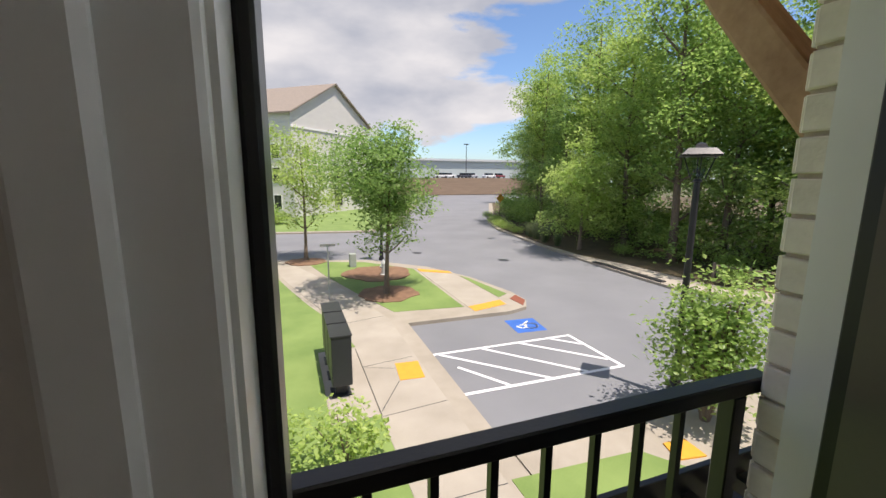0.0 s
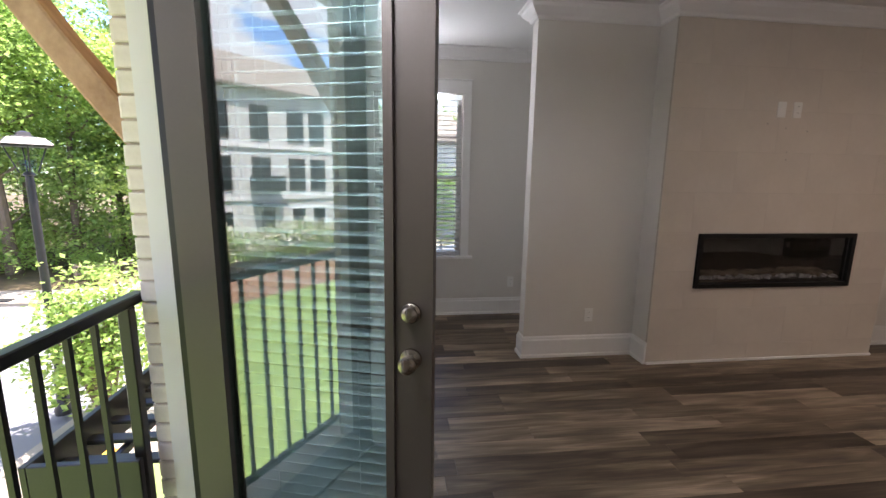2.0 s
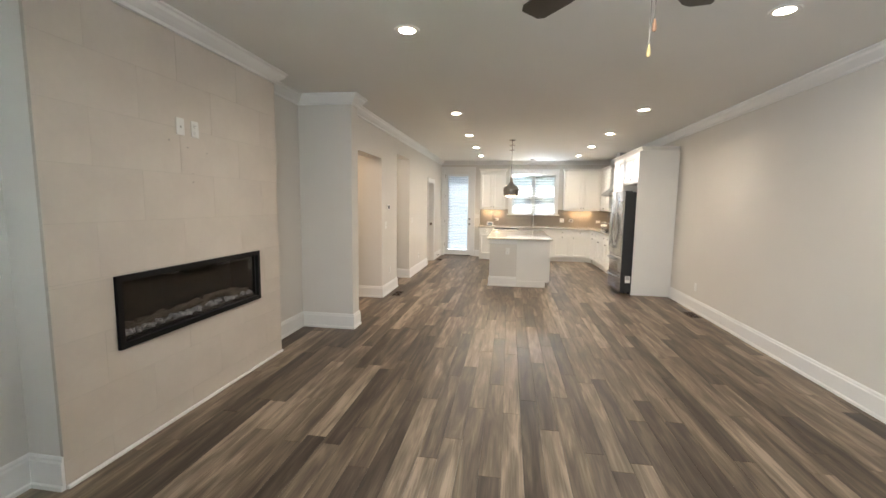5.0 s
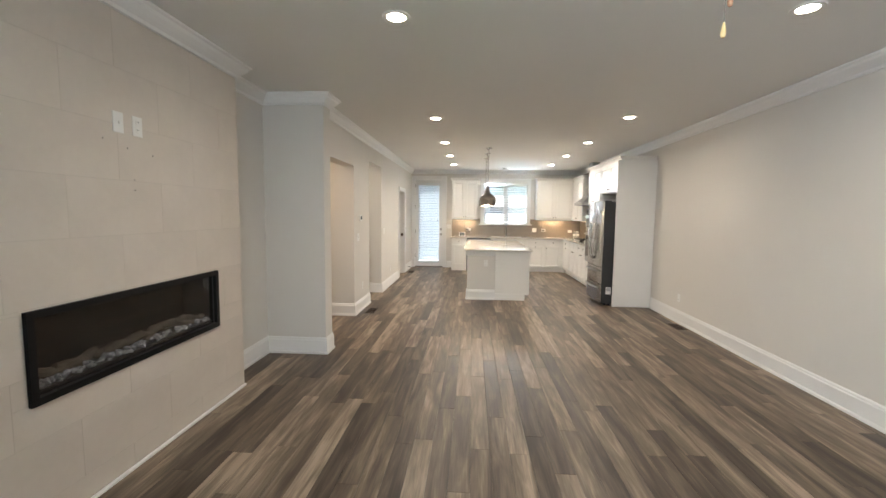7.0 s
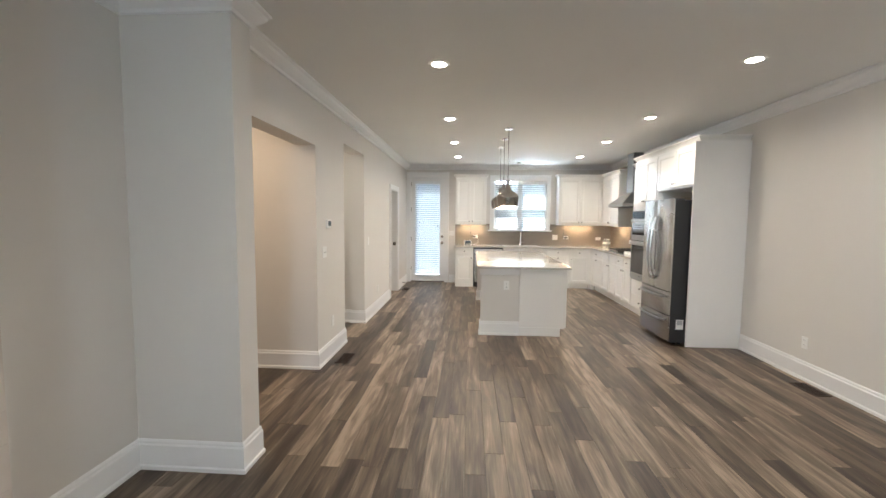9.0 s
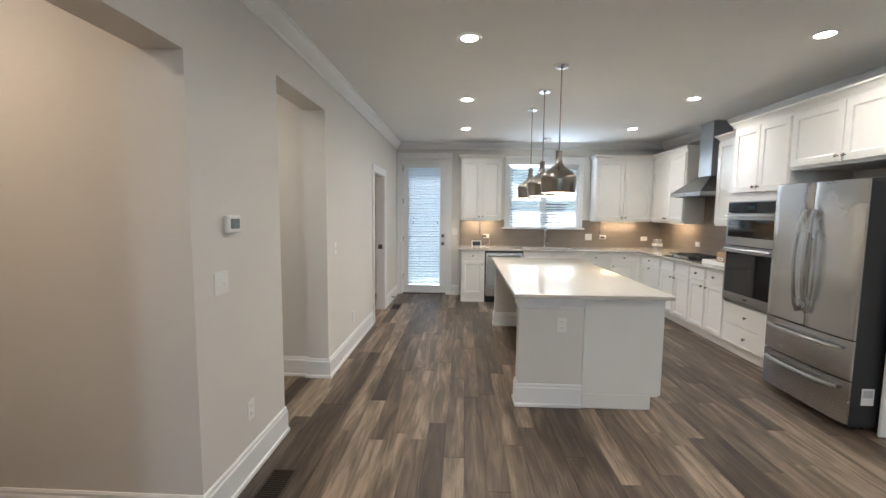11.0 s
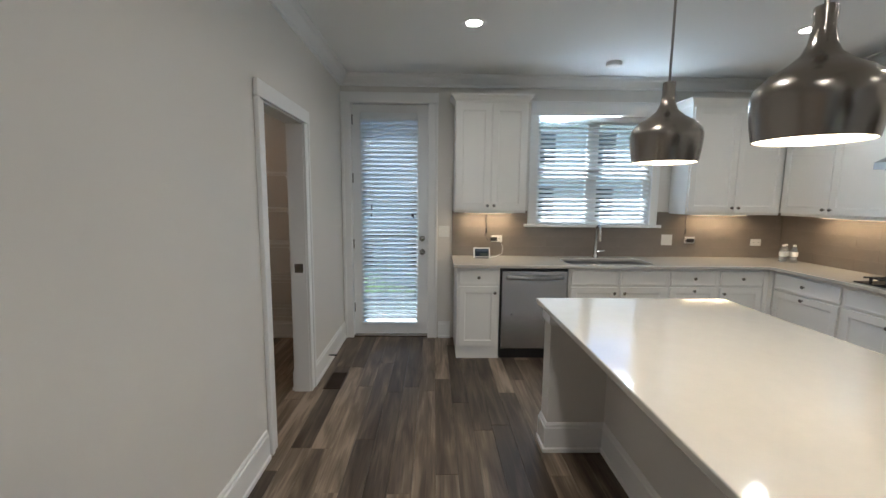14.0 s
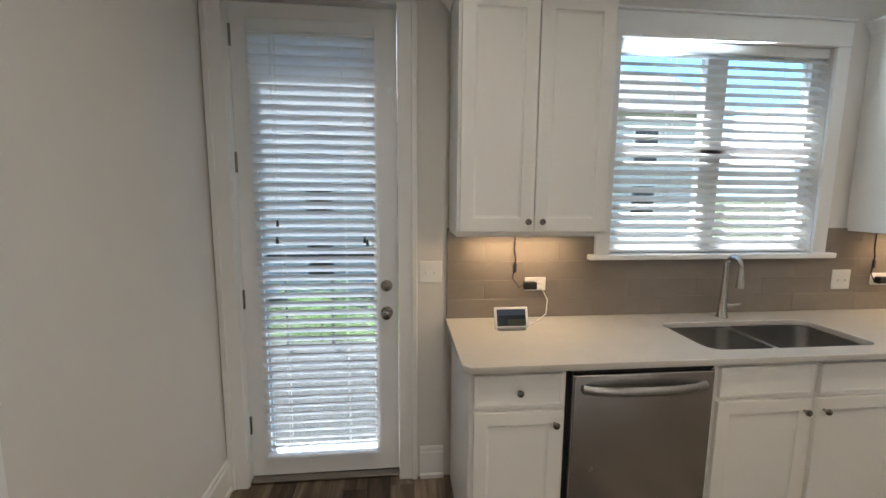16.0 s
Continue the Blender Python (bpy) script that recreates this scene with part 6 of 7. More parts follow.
# ---- outside: street furniture ----
mb = thing("mailbox_cluster", (0.95, 9.9, GROUND), "dark grey cluster mailboxes on pedestals beside the walk", "mailbox")
MBM = mat("dark_grey_mailbox", (0.022, 0.024, 0.028), 0.45, var=0.15, scale=5, bump=0.05)
for i, y in enumerate((8.85, 9.75, 10.65)):
    part("pedestal", B(0.85, 1.12, y + 0.28, y + 0.52, GROUND, GROUND + 0.36, 0.01), MBM, mb)
    part("base_plate", B(0.75, 1.20, y + 0.16, y + 0.64, GROUND + 0.008, GROUND + 0.03), DARKGREY, mb)
    part("box", B(0.76, 1.20, y, y + 0.80, GROUND + 0.34, GROUND + 1.50, 0.012), MBM, mb)
    bm = bmesh.new()
    cube(bm, 0.74, 1.22, y - 0.015, y + 0.815, GROUND + 1.50, GROUND + 1.535)
    part("cap", bm, DARKGREY, mb)
    for r in range(6):
        for cidx in range(2):
            part("mail_door", B(1.2005, 1.207, y + 0.03 + cidx * 0.38, y + 0.39 + cidx * 0.38, GROUND + 0.38 + r * 0.185, GROUND + 0.545 + r * 0.185, 0.003), MBM, mb)


def street_lamp(x, y, top):
    s = thing("street_lamp", (x, y, GROUND), "black lantern street lamp on a fluted post", "street lamp", "street lamps")
    part("post", lathe(bmesh.new(), [(0.17, GROUND), (0.17, GROUND + 0.12), (0.12, GROUND + 0.2), (0.11, GROUND + 0.7), (0.075, GROUND + 0.85), (0.07, top - 1.0), (0.06, top - 0.85), (0.10, top - 0.82), (0.06, top - 0.76)], 16, (x, y, 0)), BLACK, s, smooth=True)
    for k in range(4):
        a = radians(45 + 90 * k)
        part("lantern_bar", tube(bmesh.new(), [(x + 0.13 * math.cos(a), y + 0.13 * math.sin(a), top - 0.78), (x + 0.30 * math.cos(a), y + 0.30 * math.sin(a), top - 0.28)], 0.012, 6), BLACK, s)
    gl = part("lantern_glass", lathe(bmesh.new(), [(0.12, top - 0.76), (0.27, top - 0.29)], 4, (x, y, 0), caps=False), GLASS, s)
    gl.visible_shadow = False
    part("roof", lathe(bmesh.new(), [(0.50, top - 0.30), (0.52, top - 0.26), (0.36, top - 0.13), (0.16, top - 0.10), (0.12, top - 0.03), (0.03, top)], 4, (x, y, 0)), BLACK, s)
    return s


street_lamp(8.35, 6.55, 2.25)
street_lamp(5.2, 24.3, 1.2)
hy = thing("fire_hydrant", (4.46, 20.4, GROUND), "pale silver fire hydrant in the mulch", "hydrant")
HYM = mat("silver_paint", (0.55, 0.55, 0.52), 0.5, 0.3)
part("barrel", lathe(bmesh.new(), [(0.16, GROUND), (0.16, GROUND + 0.06), (0.10, GROUND + 0.08), (0.10, GROUND + 0.55), (0.13, GROUND + 0.58), (0.12, GROUND + 0.66), (0.05, GROUND + 0.76), (0.03, GROUND + 0.82)], 16, (4.46, 20.4, 0)), HYM, hy, smooth=True)
for s in (-1, 1):
    part("nozzle", lathe(bmesh.new(), [(0.06, 0), (0.06, s * 0.17), (0.04, s * 0.19)], 12, (4.46, 20.4, GROUND + 0.45), "x"), HYM, hy, smooth=True)
solo("utility_box", B(3.1, 3.45, 22.7, 23.1, GROUND, GROUND + 0.75, 0.03, 2), mat("grey_green_box", (0.30, 0.33, 0.29), 0.6), "grey-green utility box on the lawn", "utility box")
solo("utility_box", B(3.55, 3.95, 3.3, 3.7, GROUND + 0.01, GROUND + 0.35, 0.03, 2), PLASTIC, "low white utility box on the lawn", "utility box")
sg = thing("sign_post", (1.45, 16.9, GROUND), "thin grey sign post seen edge-on beside the walk", "sign post")
part("post", lathe(bmesh.new(), [(0.03, GROUND), (0.03, GROUND + 2.3)], 8, (1.45, 16.9, 0)), mat("galvanised", (0.4, 0.4, 0.4), 0.5, 0.8), sg)
part("sign_plate", B(1.15, 1.75, 16.93, 16.95, GROUND + 2.2, GROUND + 2.3), mat("galvanised_plate", (0.4, 0.4, 0.4), 0.5, 0.8), sg)
fe = thing("split_rail_fence", (20.5, 12.5, GROUND), "weathered low timber rail fence at the wood's edge", "fence")
FENCE = mat("weathered_fence", (0.22, 0.17, 0.13), 0.9, var=0.2, scale=6, bump=0.3)
for i in range(7):
    a, b = (19.9 + i * 0.55, 14.2 - i * 1.35), (19.9 + (i + 1) * 0.55, 14.2 - (i + 1) * 1.35)
    part("post", B(a[0] - 0.06, a[0] + 0.06, a[1] - 0.06, a[1] + 0.06, GROUND, GROUND + 0.85, 0.01), FENCE, fe)
    for z in (0.35, 0.7):
        part("rail", tube(bmesh.new(), [(a[0], a[1], GROUND + z), (b[0], b[1], GROUND + z)], 0.05, 6), FENCE, fe)
ws = thing("warning_sign", (23.8, 44, GROUND), "yellow diamond road sign on a post", "road sign")
part("post", lathe(bmesh.new(), [(0.04, GROUND), (0.04, GROUND + 2.4)], 8, (23.8, 44, 0)), BLACK, ws)
bm = B(-0.38, 0.38, -0.02, 0.0, -0.38, 0.38)
bmesh.ops.transform(bm, matrix=Matrix.Translation((23.78, 43.94, GROUND + 2.5)) @ Matrix.Rotation(radians(45), 4, "Y"), verts=bm.verts)
part("sign_plate", bm, YELLOW, ws)

# ---- outside: trees ----
BARK = mat("grey_brown_bark", (0.09, 0.065, 0.045), 0.95, scale=5, bump=0.8, bscale=18, stretch=(4, 4, 0.8), rgb2=(0.22, 0.17, 0.125))


def leaf_mat(name, a, b):
    m = mat(name, a, 0.42, scale=0.7, bump=0.0, bscale=3.0, rgb2=b, spec=0.5)
    nd, ln = m.node_tree.nodes, m.node_tree.links
    geo = nd.new("ShaderNodeNewGeometry")
    add = [n for n in nd if n.type == "MATH"][0]
    cr = [n for n in nd if n.type == "VALTORGB"][0]
    mx = nd.new("ShaderNodeMath")
    mx.operation = "MULTIPLY_ADD"
    ln.new(geo.outputs["Random Per Island"], mx.inputs[0])
    mx.inputs[1].default_value = 0.45
    ln.new(add.outputs[0], mx.inputs[2])
    sb = nd.new("ShaderNodeMath")
    sb.operation = "SUBTRACT"
    ln.new(mx.outputs[0], sb.inputs[0])
    sb.inputs[1].default_value = 0.2
    ln.new(sb.outputs[0], cr.inputs["Fac"])
    b_ = nd["Principled BSDF"]
    tl = nd.new("ShaderNodeBsdfTranslucent")
    ms = nd.new("ShaderNodeMixShader")
    ms.inputs[0].default_value = 0.58
    out = nd["Material Output"]
    ln.new(cr.outputs["Color"], tl.inputs["Color"])
    ln.new(b_.outputs[0], ms.inputs[1])
    ln.new(tl.outputs[0], ms.inputs[2])
    ln.new(ms.outputs[0], out.inputs["Surface"])
    return m


LEAF = leaf_mat("green_leaves", (0.15, 0.27, 0.055), (0.42, 0.58, 0.17))
LEAF_Y = leaf_mat("fresh_green_leaves", (0.23, 0.35, 0.07), (0.53, 0.66, 0.20))
LEAF_D = leaf_mat("dark_green_leaves", (0.12, 0.23, 0.055), (0.36, 0.52, 0.16))
FLOWER = leaf_mat("cream_blossom", (0.55, 0.55, 0.40), (0.85, 0.83, 0.72))


def leaves(rg, blobs, count, size, flat=0.5):
    """Many small folded leaves in the outer parts of several uneven blobs (x, y, z, rx, ry, rz)."""
    vol = [b[3] * b[4] * b[5] for b in blobs]
    tot = sum(vol)
    vs, fs = [], []
    for b, v in zip(blobs, vol):
        n = int(count * v / tot)
        d = rg.normal(size=(n, 3))
        d /= np.linalg.norm(d, axis=1)[:, None]
        r = rg.uniform(0.35, 1.0, n) ** 0.55
        r *= 1 + 0.16 * np.sin(d[:, 0] * 7 + b[0]) * np.sin(d[:, 1] * 6 + b[1]) + 0.12 * np.sin(d[:, 2] * 9 + b[2])
        p = np.array(b[:3]) + d * r[:, None] * np.array(b[3:])
        # leaves gather in flat sprays on twigs, with gaps between them
        k = rg.integers(0, max(1, n // 11), n)
        p = p[k] + rg.normal(size=(n, 3)) * size * np.array((1.5, 1.5, 0.75))
        ax = rg.normal(size=(n, 3))
        ax[:, 2] *= flat
        ax /= np.linalg.norm(ax, axis=1)[:, None]
        sd = np.cross(ax, rg.normal(size=(n, 3)) * 0.5 + np.array((0, 0, 1.0)))
        sd /= np.linalg.norm(sd, axis=1)[:, None] + 1e-9
        s = size * rg.uniform(0.6, 1.3, n)[:, None]
        up = np.cross(sd, ax)
        base = len(vs)
        quad = np.stack([p - ax * s * 0.5, p + sd * s * 0.32 + up * s * 0.08, p + ax * s * 0.55, p - sd * s * 0.32 + up * s * 0.08], 1).reshape(-1, 3)
        vs.extend(map(tuple, quad))
        fs.extend((base + 4 * i, base + 4 * i + 1, base + 4 * i + 2, base + 4 * i + 3) for i in range(n))
    return vs, fs


def leafy(name, vs, fs, material, parent):
    me = bpy.data.meshes.new(name)
    me.from_pydata(vs, [], fs)
    me.materials.append(material)
    ob = new(name, me)
    ob.parent = parent
    return ob


def tree(seed, h, trunk_h, r, count, size, material, label, shape="round", tr=0.12, limbs=7):
    """A tree at the origin, h high: tapered trunk, limbs, and a crown of many small leaves."""
    rg = np.random.default_rng(seed)
    q = random.Random(seed)
    t = thing("tree", (0, 0, 0), label, "tree")
    pts, rad = [], []
    for i in range(8):
        f = i / 7
        pts.append((0.05 * h * 0.3 * math.sin(f * 3 + seed), 0.05 * h * 0.3 * math.sin(f * 2.3 + seed * 2), h * 0.86 * f))
        rad.append(tr * (1 - 0.85 * f) + (0.05 * tr if i else 0.5 * tr))
    part("trunk", tube(bmesh.new(), pts, rad, 9), BARK, t, smooth=True)
    blobs = []
    for i in range(limbs):
        f = trunk_h / h + (0.86 - trunk_h / h) * (i + 0.3) / limbs
        k = min(6, int(f / 0.86 * 7))
        p0 = Vector(pts[k])
        a = i * 2.4 + q.uniform(-0.4, 0.4)
        g = f if shape == "cone" else 0.0
        reach = r * ((1.15 - g) if shape == "cone" else (0.55 + 0.5 * math.sin(math.pi * min(1, max(0, (f * h - trunk_h) / (h - trunk_h)))))) * q.uniform(0.65, 1.05)
        p1 = p0 + Vector((math.cos(a) * reach * 0.75, math.sin(a) * reach * 0.75, reach * q.uniform(0.25, 0.7)))
        pm = p0.lerp(p1, 0.5) + Vector((0, 0, -0.06 * reach))
        part("limb", tube(bmesh.new(), [p0, pm, p1], [tr * 0.38, tr * 0.24, tr * 0.08], 6), BARK, t, smooth=True)
        s = reach * q.uniform(0.5, 0.72)
        blobs.append((p1.x, p1.y, p1.z, s, s, s * q.uniform(0.55, 0.8)))
        m = p0.lerp(p1, 0.45)
        blobs.append((m.x, m.y, m.z + 0.1 * s, s * 0.7, s * 0.7, s * 0.5))
    tp = pts[-1]
    blobs.append((tp[0], tp[1], h * 0.90, r * 0.34, r * 0.34, h * 0.10))
    if shape != "open":
        blobs.append((tp[0] * 0.5, tp[1] * 0.5, (trunk_h + h) / 2, r * 0.55, r * 0.55, (h - trunk_h) * 0.42))
    vs, fs = leaves(rg, blobs, count, size)
    leafy("crown", vs, fs, material, t)
    return t


def put(ob, spots):
    """The first spot takes the tree itself, the others copies; a spot is x, y, turn, size."""
    for i, (x, y, a, s) in enumerate(spots):
        m = pose(x, y, GROUND, 0, 0, a) @ Matrix.Scale(s, 4)
        if i == 0:
            ob.matrix_basis = m
        else:
            c = copy_thing(ob, pose(x, y, GROUND, 0, 0, a))
            c.scale = (s, s, s)


put(tree(11, 7.2, 2.1, 2.15, 17000, 0.14, LEAF_D, "young street tree with a dense green crown in mulch", "round", 0.10, 13), [(3.95, 17.0, 0, 1)])
put(tree(12, 7.6, 1.9, 2.3, 6500, 0.17, LEAF_Y, "young street tree with a thin fresh green crown", "open", 0.10, 10), [(0.9, 25.7, 40, 1)])
put(tree(13, 8.2, 1.2, 3.5, 13000, 0.19, leaf_mat("bright_green_leaves", (0.28, 0.42, 0.09), (0.60, 0.74, 0.24)), "multi-stemmed fresh green tree at the wood's edge", "cone", 0.12, 13), [(18.9, 23.2, 0, 1)])
big1 = tree(21, 19.0, 3.5, 3.9, 15000, 0.22, LEAF, "tall broadleaf tree at the wood's edge", "round", 0.24, 14)
put(big1, [(21.5, 18.5, 10, 1.0), (24.5, 29.5, 140, 1.05), (27.5, 13.0, 260, 0.95), (33.0, 26.0, 70, 1.15), (26.0, 39.0, 200, 0.95), (31, 45, 20, 1.05)])
big2 = tree(22, 17.0, 3.0, 3.2, 12500, 0.22, LEAF_Y, "tall slender green tree in the woods", "round", 0.20, 13)
put(big2, [(22.5, 22.8, 0, 1.0), (23.8, 12.5, 90, 1.0), (27.0, 21.5, 200, 1.1), (24.0, 35.5, 310, 1.0), (29.0, 34.0, 45, 1.15), (25.5, 7.0, 130, 0.9)])
big3 = tree(23, 14.0, 1.5, 3.5, 13500, 0.22, LEAF_D, "dark green tree among the woods", "round", 0.20, 13)
put(big3, [(24.0, 16.5, 0, 1.0), (26.5, 26.0, 80, 1.0), (22.5, 30.0, 160, 0.8), (29.0, 17.5, 220, 1.0), (30.0, 10.5, 40, 1.0), (36, 35, 0, 1.2), (27.5, 43.0, 0, 0.85), (28, 5.5, 0, 0.9), (35, 16, 30, 1.2)])


def shrub(seed, r, h, count, size, material, label, name="shrub", stems=5):
    rg = np.random.default_rng(seed)
    q = random.Random(seed)
    t = thing(name, (0, 0, 0), label, "shrub")
    blobs = []
    for i in range(stems):
        a = 2 * math.pi * i / stems + q.uniform(-0.3, 0.3)
        k = q.uniform(0.25, 0.6)
        e = Vector((math.cos(a) * r * k, math.sin(a) * r * k, h * q.uniform(0.5, 0.85)))
        part("stem", tube(bmesh.new(), [(0.03 * math.cos(a), 0.03 * math.sin(a), 0), e * 0.5 + Vector((0, 0, 0.05)), e], [0.02 * h, 0.014 * h, 0.005 * h], 6), BARK, t)
        blobs.append((e.x, e.y, e.z * 0.85, r * 0.55, r * 0.55, h * 0.32))
    blobs.append((0, 0, h * 0.5, r * 0.7, r * 0.7, h * 0.42))
    vs, fs = leaves(rg, blobs, count, size)
    leafy("foliage", vs, fs, material, t)
    return t


put(shrub(31, 1.2, 3.35, 3600, 0.125, LEAF, "leafy green young magnolia beside the street lamp", stems=8), [(8.0, 5.5, 0, 1)])
put(shrub(36, 0.9, 3.2, 1500, 0.11, LEAF_Y, "fresh yellow-green leaves topping the young magnolia", stems=8), [(8.05, 5.55, 60, 1.04)])
put(shrub(32, 0.85, 1.1, 750, 0.11, LEAF_Y, "leafy green shrub on the lawn below", stems=6), [(0.75, 6.6, 0, 1.0), (-0.5, 7.1, 70, 0.9)])
sh = shrub(33, 0.75, 0.9, 1400, 0.09, LEAF, "rounded green shrub in the mulch", stems=6)
put(sh, [(19.4, 12.9, 0, 1.0), (20.6, 10.8, 50, 1.1), (21.5, 14.6, 20, 1.3), (20.0, 20.3, 120, 0.9), (22.3, 44.2, 0, 1.0), (-2.2, 47, 0, 2.2), (-4.6, 49.5, 0, 2.4)])
sy = shrub(34, 0.8, 0.7, 1200, 0.10, LEAF_Y, "low yellow-green shrub along the kerb", stems=6)
put(sy, [(19.6, 34.6, 0, 1.0), (20.2, 37.0, 90, 1.1), (20.9, 39.2, 30, 1.0), (21.8, 41.2, 60, 1.1), (19.3, 32.2, 0, 0.9), (-1.0, 46, 0, 1.8)])


def grass_tuft(seed):
    rg = np.random.default_rng(seed)
    vs, fs = [], []
    for i in range(170):
        a, rr = rg.uniform(0, 6.28), rg.uniform(0, 0.18)
        l, o = rg.uniform(0.6, 1.15), rg.uniform(0.15, 0.6)
        bx, by = rr * math.cos(a), rr * math.sin(a)
        n = Vector((-math.sin(a), math.cos(a), 0)) * 0.014
        b = len(vs)
        for f, z in ((0, 0), (0.4, 0.75), (1.0, 0.9)):
            p = Vector((bx + o * f * math.cos(a), by + o * f * math.sin(a), l * z))
            vs.extend([tuple(p - n * (1 - f * 0.8)), tuple(p + n * (1 - f * 0.8))])
        fs.extend([(b, b + 1, b + 3, b + 2), (b + 2, b + 3, b + 5, b + 4)])
    t = thing("ornamental_grass", (0, 0, 0), "clump of grey-green ornamental grass by the kerb", "grass clump")
    leafy("blades", vs, fs, leaf_mat("grass_blades", (0.12, 0.17, 0.08), (0.28, 0.33, 0.18)), t)
    return t


put(grass_tuft(5), [(18.6, 27.0, 0, 1.3), (18.9, 28.6, 60, 1.4), (19.2, 29.9, 120, 1.3), (19.6, 28.2, 180, 1.4), (18.5, 25.2, 0, 1.1), (19.6, 31.0, 10, 1.2)])

# under-storey that closes the woods
rgw = np.random.default_rng(77)
blobs = [(rgw.uniform(20.5, 30), y, GROUND + rgw.uniform(0.6, 2.4), rgw.uniform(1.2, 2.4), rgw.uniform(1.2, 2.4), rgw.uniform(0.8, 1.9)) for y in np.linspace(2, 48, 64)]
blobs = [(max(b[0], 21.3 + max(0, (b[1] - 26) * 0.24)), *b[1:]) for b in blobs]
vs, fs = leaves(rgw, blobs, 48000, 0.22)
us = new("undergrowth", bpy.data.meshes.new("undergrowth"))
us.data.from_pydata(vs, [], fs)
us.data.materials.append(LEAF)
tagged(us, "dense dark green undergrowth below the woodland trees", "undergrowth", kind="stuff")
blobs = [(rgw.uniform(38, 62), y, GROUND + rgw.uniform(2, 12), 4.5, 4.5, 4.0) for y in np.linspace(-10, 75, 60)]
vs, fs = leaves(rgw, blobs, 22000, 0.55)
us = new("far_woods", bpy.data.meshes.new("far_woods"))
us.data.from_pydata(vs, [], fs)
us.data.materials.append(LEAF_D)
tagged(us, "distant dark green woods behind the trees", "woods", kind="stuff")
blobs = [(rgw.uniform(-20, 130), rgw.uniform(190, 240), GROUND + rgw.uniform(3, 9), 6, 6, 5) for i in range(70)]
vs, fs = leaves(rgw, blobs, 14000, 1.0)
us = new("horizon_trees", bpy.data.meshes.new("horizon_trees"))
us.data.from_pydata(vs, [], fs)
us.data.materials.append(LEAF_D)
tagged(us, "far line of trees on the horizon", "woods", kind="stuff")

# ---- outside: buildings ----
STUCCO = mat("white_painted_brick", (0.60, 0.58, 0.55), 0.9, var=0.06, scale=0.8, bump=0.4, bscale=14, stretch=(1, 1, 3))
SHINGLE = mat("brown_grey_shingles", (0.24, 0.20, 0.165), 0.95, var=0.2, scale=3, bump=0.6, bscale=9, stretch=(1, 1, 4))
WPANE = mat("dark_window_glass", (0.015, 0.02, 0.022), 0.06, var=0.2, scale=1, bump=0.0)
SIDING = mat("grey_siding", (0.38, 0.38, 0.38), 0.85, var=0.08, scale=2, bump=0.5, bscale=6, stretch=(0.2, 0.2, 5))


